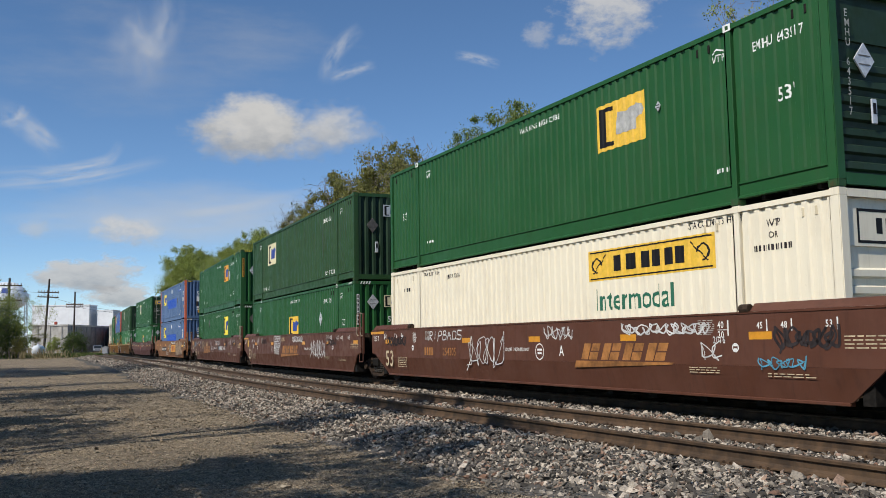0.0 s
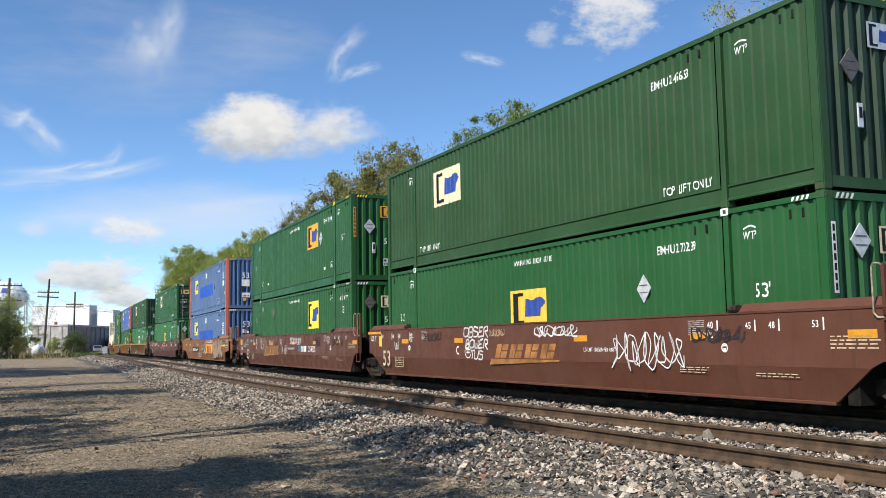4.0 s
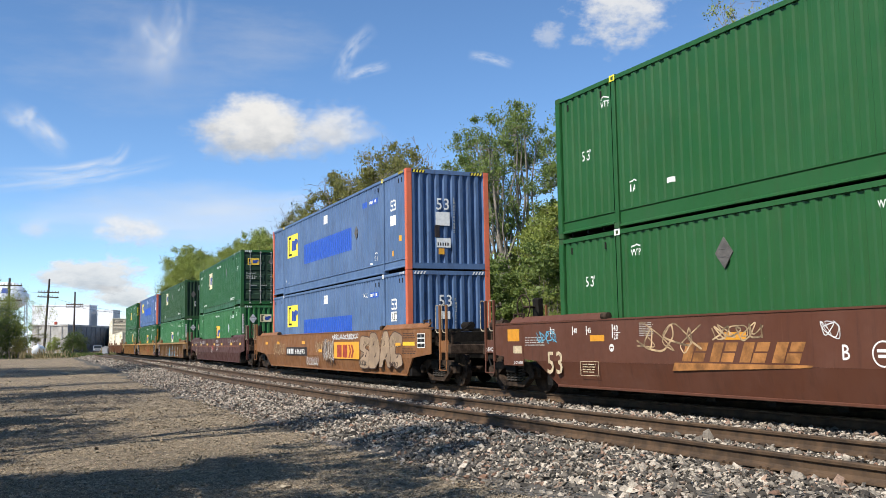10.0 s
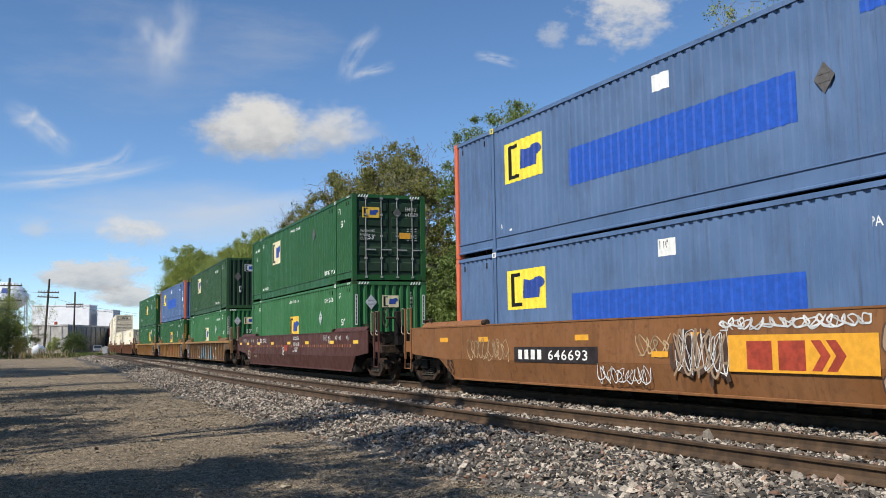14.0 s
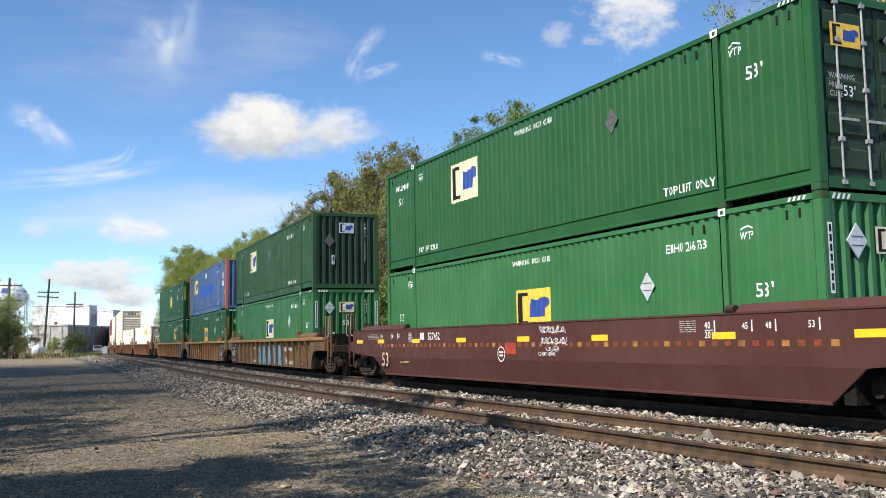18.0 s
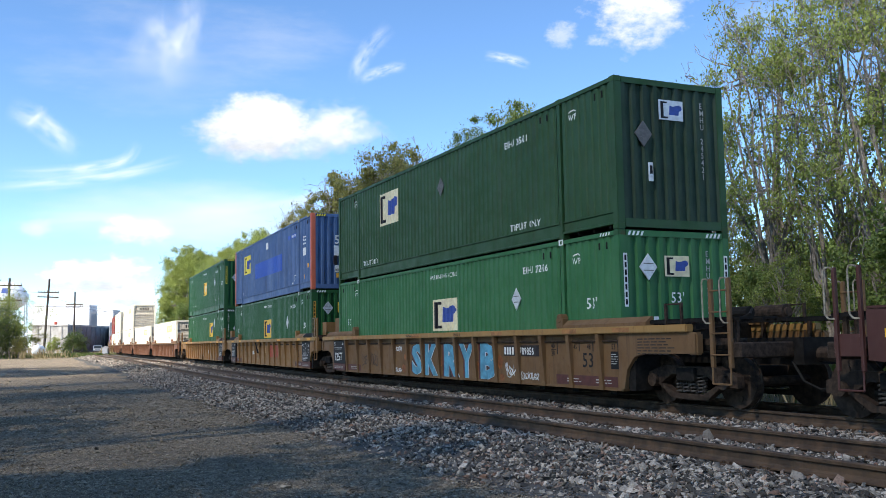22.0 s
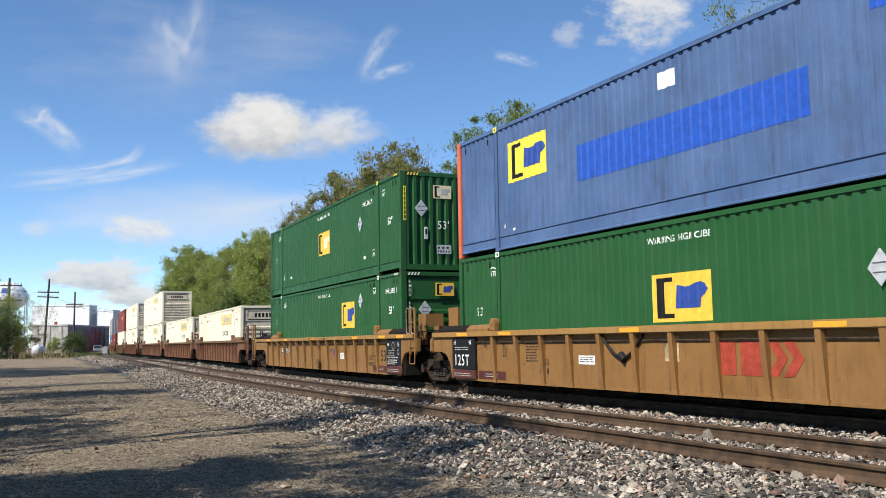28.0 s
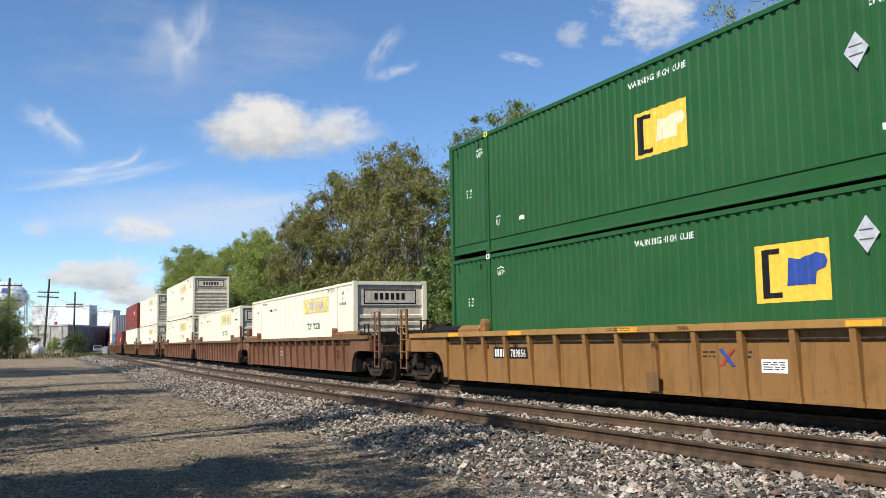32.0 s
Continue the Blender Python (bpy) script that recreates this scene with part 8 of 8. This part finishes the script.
# ---------- clouds ----------
def cloud_material(name, scale, cover, soft, stretch, turn, bright, ragged=2.2, seed=0.0, grey=0.75, most=1.0):
    m = bpy.data.materials.new(name)
    m.use_nodes = True
    nt = m.node_tree
    nt.nodes.remove(nt.nodes["Principled BSDF"])
    out = nt.nodes["Material Output"]
    uv = nt.nodes.new("ShaderNodeTexCoord")
    mp = nt.nodes.new("ShaderNodeMapping")
    mp.inputs["Location"].default_value = (seed, seed * 0.37, seed * 1.7)
    mp.inputs["Rotation"].default_value = (0, 0, radians(turn))
    mp.inputs["Scale"].default_value = (scale / stretch, scale, scale)
    nt.links.new(uv.outputs["Object"], mp.inputs["Vector"])
    n1 = noise_of(nt, mp.outputs["Vector"], 1.0, 12.0, 0.62)
    g = nt.nodes.new("ShaderNodeVectorMath")
    g.operation = "MULTIPLY_ADD"
    g.inputs[1].default_value, g.inputs[2].default_value = (2, 2, 0), (-1, -1, 0)
    nt.links.new(uv.outputs["UV"], g.inputs[0])
    ln = nt.nodes.new("ShaderNodeVectorMath")
    ln.operation = "LENGTH"
    nt.links.new(g.outputs[0], ln.inputs[0])
    fall = ramp(nt, ln.outputs["Value"], 0.0, 1.0, 1.0, -0.35)
    sub = nt.nodes.new("ShaderNodeMath")
    sub.operation = "MULTIPLY_ADD"
    sub.inputs[1].default_value = ragged
    nt.links.new(n1, sub.inputs[0])
    nt.links.new(fall, sub.inputs[2])
    alpha = ramp(nt, sub.outputs[0], cover + ragged / 2, cover + ragged / 2 + soft, 0.0, most)
    edge = ramp(nt, ln.outputs["Value"], 0.72, 0.99, 1.0, 0.0)
    am = nt.nodes.new("ShaderNodeMath")
    am.operation = "MULTIPLY"
    nt.links.new(alpha, am.inputs[0])
    nt.links.new(edge, am.inputs[1])
    sep = nt.nodes.new("ShaderNodeSeparateXYZ")
    nt.links.new(uv.outputs["UV"], sep.inputs[0])
    shade_in = nt.nodes.new("ShaderNodeMath")
    shade_in.operation = "MULTIPLY_ADD"
    shade_in.inputs[1].default_value = 0.7
    nt.links.new(noise_of(nt, mp.outputs["Vector"], 2.3, 8.0, 0.6), shade_in.inputs[0])
    nt.links.new(sep.outputs["Y"], shade_in.inputs[2])
    tone = ramp(nt, shade_in.outputs[0], 0.48, 1.02)
    em = nd(nt, "ShaderNodeEmission", Strength=bright)
    nt.links.new(mix(nt, tone, (grey * 0.93, grey * 0.98, grey * 1.05), (1.0, 0.99, 0.97)), em.inputs["Color"])
    tr = nt.nodes.new("ShaderNodeBsdfTransparent")
    ms = nt.nodes.new("ShaderNodeMixShader")
    nt.links.new(am.outputs[0], ms.inputs["Fac"])
    nt.links.new(tr.outputs[0], ms.inputs[1])
    nt.links.new(em.outputs[0], ms.inputs[2])
    nt.links.new(ms.outputs[0], out.inputs["Surface"])
    return m


FAR = 3000.0
TILT = radians(PITCH)
ROLL = radians(-0.905)
FOCAL = 784.0 / math.tan(radians(51.14 / 2))


def sky_dir(a, b):
    """The direction a to the right of and b above the axis of the view, both in tangents."""
    a, b = a * math.cos(ROLL) - b * math.sin(ROLL), a * math.sin(ROLL) + b * math.cos(ROLL)
    return Vector((a, math.cos(TILT) - b * math.sin(TILT), math.sin(TILT) + b * math.cos(TILT)))


def cloud(cx, cy, w, h, drift, material, layer, label, turn=0.0):
    """A patch of the sky's backdrop, given by its place in the view in tangents times a thousand, and its drift."""
    rows, cols = 6, 10
    dist = FAR + layer * 25.0
    d = sky_dir(cx / 1000.0, cy / 1000.0).normalized()
    q = d.to_track_quat("Z", "Y")
    bm = bmesh.new()
    uvl = bm.loops.layers.uv.new("UVMap")
    W, H = w / 1000.0 * dist, h / 1000.0 * dist
    grid = [[bm.verts.new(((i / cols - 0.5) * W, (j / rows - 0.5) * H, 0)) for j in range(rows + 1)] for i in range(cols + 1)]
    for i in range(cols):
        for j in range(rows):
            f = bm.faces.new((grid[i][j], grid[i + 1][j], grid[i + 1][j + 1], grid[i][j + 1]))
            for l, (a, b) in zip(f.loops, ((i, j), (i + 1, j), (i + 1, j + 1), (i, j + 1))):
                l[uvl].uv = (a / cols, b / rows)
    me = bpy.data.meshes.new("cloud")
    bm.to_mesh(me)
    bm.free()
    me.materials.append(material)
    ob = tagged(new("cloud", me), label, "cloud", "clouds in the sky", "structure")
    def at(k):
        e = Vector(EYE) + sky_dir((cx + k) / 1000.0, cy / 1000.0).normalized() * dist
        up = sky_dir(0, 2.0) - sky_dir(0, 0)
        z = (Vector(EYE) - e).normalized()
        x = up.cross(z).normalized()
        y = z.cross(x)
        m = Matrix((x, y, z)).transposed().to_4x4()
        return Matrix.Translation(e) @ m @ pose(0, 0, 0, 0, 0, turn)
    DRIFT.append((ob, at(0.0), at(drift)))


def px(x, y):
    return (x - 784.0) / FOCAL * 1000.0, (441.0 - y) / FOCAL * 1000.0


def span_cloud(x0, x1, y0, y1, drift, material, layer, label, turn=0.0):
    (a, b), (c, d) = px(x0, y1), px(x1, y0)
    cloud((a + c) / 2, (b + d) / 2, c - a, d - b, drift / FOCAL * 1000.0, material, layer, label, turn)


def ribbon_material():
    """Wispy streak: dense along its middle line, torn by stretched noise."""
    m = bpy.data.materials.new("cirrus")
    m.use_nodes = True
    nt = m.node_tree
    nt.nodes.remove(nt.nodes["Principled BSDF"])
    uv = nt.nodes.new("ShaderNodeTexCoord")
    sep = nt.nodes.new("ShaderNodeSeparateXYZ")
    nt.links.new(uv.outputs["UV"], sep.inputs[0])
    across = ramp(nt, sep.outputs["Y"], 0.0, 0.5)
    back = ramp(nt, sep.outputs["Y"], 0.5, 1.0, 1.0, 0.0)
    head = ramp(nt, sep.outputs["X"], 0.0, 0.35)
    tail = ramp(nt, sep.outputs["X"], 0.65, 1.0, 1.0, 0.0)
    mp = nt.nodes.new("ShaderNodeMapping")
    mp.inputs["Scale"].default_value = (3.0, 2.2, 1.0)
    nt.links.new(uv.outputs["UV"], mp.inputs["Vector"])
    oi = nt.nodes.new("ShaderNodeObjectInfo")
    nt.links.new(oi.outputs["Location"], mp.inputs["Location"])
    torn = ramp(nt, noise_of(nt, mp.outputs["Vector"], 1.5, 5.0, 0.5), 0.22, 0.74)
    fac = None
    for f in (across, back, head, tail, torn):
        if fac is None:
            fac = f
        else:
            mu = nt.nodes.new("ShaderNodeMath")
            mu.operation = "MULTIPLY"
            nt.links.new(fac, mu.inputs[0])
            nt.links.new(f, mu.inputs[1])
            fac = mu.outputs[0]
    mu = nt.nodes.new("ShaderNodeMath")
    mu.operation = "MULTIPLY"
    sepc = nt.nodes.new("ShaderNodeSeparateColor")
    nt.links.new(oi.outputs["Color"], sepc.inputs[0])
    nt.links.new(fac, mu.inputs[0])
    nt.links.new(sepc.outputs[0], mu.inputs[1])
    em = nd(nt, "ShaderNodeEmission", Strength=0.68)
    em.inputs["Color"].default_value = (0.93, 0.96, 1.0, 1.0)
    tr = nt.nodes.new("ShaderNodeBsdfTransparent")
    ms = nt.nodes.new("ShaderNodeMixShader")
    nt.links.new(mu.outputs[0], ms.inputs["Fac"])
    nt.links.new(tr.outputs[0], ms.inputs[1])
    nt.links.new(em.outputs[0], ms.inputs[2])
    nt.links.new(ms.outputs[0], nt.nodes["Material Output"].inputs["Surface"])
    return m


CIRRUS = ribbon_material()


def ribbon(pts, width, drift, most, layer):
    """A wisp of high cloud along a curve through the sky's backdrop."""
    dist = FAR + 400.0 + layer * 20.0
    cx, cy = sum(p[0] for p in pts) / len(pts), sum(p[1] for p in pts) / len(pts)
    k = dist / FOCAL
    fine = []
    for i in range(len(pts) - 1):
        p0, p1, p2, p3 = (Vector(pts[max(0, min(len(pts) - 1, i + d))]) for d in (-1, 0, 1, 2))
        for t in np.linspace(0, 1, 8, endpoint=False):
            fine.append(0.5 * ((2 * p1) + (p2 - p0) * t + (2 * p0 - 5 * p1 + 4 * p2 - p3) * t * t + (3 * p1 - p0 - 3 * p2 + p3) * t ** 3))
    fine.append(Vector(pts[-1]))
    bm = bmesh.new()
    uvl = bm.loops.layers.uv.new("UVMap")
    rows = []
    for i, p in enumerate(fine):
        d = (fine[min(i + 1, len(fine) - 1)] - fine[max(i - 1, 0)]).normalized()
        nrm = Vector((d.y, -d.x))
        rows.append([bm.verts.new(((p.x - cx + nrm.x * w) * k, -(p.y - cy + nrm.y * w) * k, 0)) for w in np.linspace(-width / 2, width / 2, 5)])
    n = len(rows) - 1
    for i in range(n):
        for j in range(4):
            f = bm.faces.new((rows[i][j], rows[i + 1][j], rows[i + 1][j + 1], rows[i][j + 1]))
            for l, (a, b) in zip(f.loops, ((i, j), (i + 1, j), (i + 1, j + 1), (i, j + 1))):
                l[uvl].uv = (a / n, b / 4)
    me = bpy.data.meshes.new("cloud")
    bm.to_mesh(me)
    bm.free()
    me.materials.append(CIRRUS)
    ob = tagged(new("cloud", me), "wispy white streak of high cloud", "cloud", "clouds in the sky", "structure")
    ob.color = (most, most, most, 1.0)

    def at(sh):
        a, b = px(cx + sh, cy)
        e = Vector(EYE) + sky_dir(a / 1000.0, b / 1000.0).normalized() * dist
        up = sky_dir(0, 2.0) - sky_dir(0, 0)
        z = (Vector(EYE) - e).normalized()
        x = up.cross(z).normalized()
        return Matrix.Translation(e) @ Matrix((x, z.cross(x), z)).transposed().to_4x4()
    DRIFT.append((ob, at(0.0), at(drift)))


def clouds():
    puff = cloud_material("cumulus", 0.0085, 0.10, 0.80, 1.5, 0, 0.65, 2.1, 3.1, 0.66)
    puff2 = cloud_material("small_cumulus", 0.012, 0.25, 0.8, 1.5, 0, 0.66, 2.6, 7.7, 0.78, 0.85)
    puff3 = cloud_material("cumulus_end", 0.0095, 0.12, 0.9, 1.5, 0, 0.65, 2.3, 5.2, 0.70, 0.85)
    faint = cloud_material("faint_puff", 0.016, 0.25, 0.9, 1.4, 0, 0.62, 2.6, 4.4, 0.85, 0.45)
    haze = cloud_material("veil", 0.0045, 0.38, 1.0, 3.5, -6, 0.57, 2.4, 1.3, 0.95, 0.26)
    band = cloud_material("pale_band", 0.0045, 0.18, 1.0, 4.0, -4, 0.62, 2.2, 6.1, 0.95, 0.42)
    bank = cloud_material("low_bank", 0.016, 0.14, 0.50, 2.1, 0, 0.62, 2.4, 9.4, 0.66, 0.88)
    span_cloud(235, 690, 115, 330, 14, puff, 0, "bright white cumulus cloud with a grey base")
    span_cloud(490, 720, 140, 310, 10, puff3, 1, "ragged end of a white cumulus cloud")
    span_cloud(910, 1240, -110, 150, 80, puff2, 2, "soft white cumulus cloud")
    span_cloud(905, 1005, 20, 110, 60, faint, 3, "small faint white cloud")
    span_cloud(90, 350, 355, 470, 25, puff2, 4, "small white cloud low in the sky")
    span_cloud(0, 330, 436, 540, 20, bank, 5, "bank of pale cloud near the horizon")
    span_cloud(120, 320, 485, 560, 20, bank, 24, "low pale cloud over the halls")
    span_cloud(20, 150, 295, 370, 10, haze, 6, "faint pale cloud")
    span_cloud(20, 110, 375, 440, 5, faint, 7, "tiny pale cloud")
    span_cloud(-350, 950, 270, 490, 15, band, 8, "thin veil of cloud")
    span_cloud(-300, 900, -160, 330, 55, haze, 9, "thin veil of high cloud")
    span_cloud(1050, 1600, -100, 120, 70, haze, 10, "thin veil of high cloud")
    ribbon([(-40, 337), (60, 325), (130, 316), (200, 301), (285, 276)], 30, 45, 0.64, 11)
    ribbon([(-20, 309), (80, 304), (140, 294), (185, 279), (203, 247)], 27, 45, 0.64, 12)
    ribbon([(-10, 196), (30, 212), (62, 238), (104, 272)], 54, 45, 0.42, 13)
    ribbon([(0, 214), (22, 214), (36, 202), (42, 186)], 24, 45, 0.59, 14)
    ribbon([(36, 205), (60, 222), (80, 242), (100, 262)], 27, 45, 0.51, 20)
    ribbon([(292, -25), (296, 30), (278, 78), (262, 105), (266, 165)], 68, 60, 0.47, 15)
    ribbon([(225, 30), (252, 70), (280, 90)], 46, 60, 0.38, 21)
    ribbon([(190, 60), (250, 80), (310, 50)], 148, 60, 0.24, 16)
    ribbon([(574, 150), (584, 112), (606, 78), (640, 46)], 40, 78, 0.47, 17)
    ribbon([(582, 142), (620, 127), (668, 114)], 27, 78, 0.51, 18)
    ribbon([(802, 98), (830, 101), (860, 108), (886, 116)], 24, 78, 0.55, 19)
    ribbon([(230, 380), (380, 372), (520, 352), (600, 330)], 54, 20, 0.38, 22)
    ribbon([(0, 395), (150, 388), (330, 395), (470, 380)], 59, 20, 0.34, 23)


def cloud_before_the_sun():
    """A thin cumulus, three ragged sheets deep, that the wind carries across the sun."""
    m = bpy.data.materials.new("thin_cumulus")
    m.use_nodes = True
    nt = m.node_tree
    nt.nodes.remove(nt.nodes["Principled BSDF"])
    tc = nt.nodes.new("ShaderNodeTexCoord")
    sc = nt.nodes.new("ShaderNodeVectorMath")
    sc.operation = "MULTIPLY"
    sc.inputs[1].default_value = (1 / 28.0, 1 / 90.0, 0.0)
    nt.links.new(tc.outputs["Object"], sc.inputs[0])
    ln = nt.nodes.new("ShaderNodeVectorMath")
    ln.operation = "LENGTH"
    nt.links.new(sc.outputs[0], ln.inputs[0])
    rag = nt.nodes.new("ShaderNodeMath")
    rag.operation = "MULTIPLY_ADD"
    rag.inputs[1].default_value = 0.5
    nt.links.new(noise_of(nt, tc.outputs["Object"], 0.045, 6.0, 0.6), rag.inputs[0])
    nt.links.new(ln.outputs["Value"], rag.inputs[2])
    alpha = ramp(nt, rag.outputs[0], 0.78, 1.06, 0.44, 0.0)
    body = nt.nodes.new("ShaderNodeBsdfTranslucent")
    body.inputs["Color"].default_value = (0.9, 0.9, 0.9, 1.0)
    clear = nt.nodes.new("ShaderNodeBsdfTransparent")
    ms = nt.nodes.new("ShaderNodeMixShader")
    nt.links.new(alpha, ms.inputs["Fac"])
    nt.links.new(clear.outputs[0], ms.inputs[1])
    nt.links.new(body.outputs[0], ms.inputs[2])
    nt.links.new(ms.outputs[0], nt.nodes["Material Output"].inputs["Surface"])
    bm = bmesh.new()
    for z in (0.0, 6.0, 12.0):
        for i in range(12):
            for j in range(12):
                x, y = -42 + i * 7.0, -120 + j * 20.0
                bm.faces.new([bm.verts.new((a, b, z + 2.0 * math.sin(a * 0.11) * math.cos(b * 0.07))) for a, b in ((x, y), (x + 7, y), (x + 7, y + 20), (x, y + 20))])
    me = mesh_of("cloud", bm, m)
    ob = tagged(new("cloud", me), "thin ragged cumulus drifting high across the sun", "cloud", "clouds in the sky", "structure")
    high = SUN_DIR * (900.0 / SUN_DIR.z)
    def at(t):
        return pose(high.x + 6.7 * (t - 22.8), high.y + 22.0, high.z, 0, 0, 0)
    DRIFT.append((ob, at(0.0), at(32.0)))


clouds()
cloud_before_the_sun()
build_stones()


# ---------- what moves ----------
def motions():
    times = [float(t) for t in range(0, 33)]
    for ob, back, z in MOVING:
        walk(ob, [(t, on_line(back - run(t), z)) for t in times])
    turn_times = [k * 0.125 for k in range(257)]
    for w, x in SPIN:
        walk(w, [(t, pose(x, 0, 0.42, 0, math.degrees(run(t) / 0.42) % 360.0, 0)) for t in turn_times])
    for ob, start, end in DRIFT:
        walk(ob, [(0.0, start), (32.0, end)])


motions()
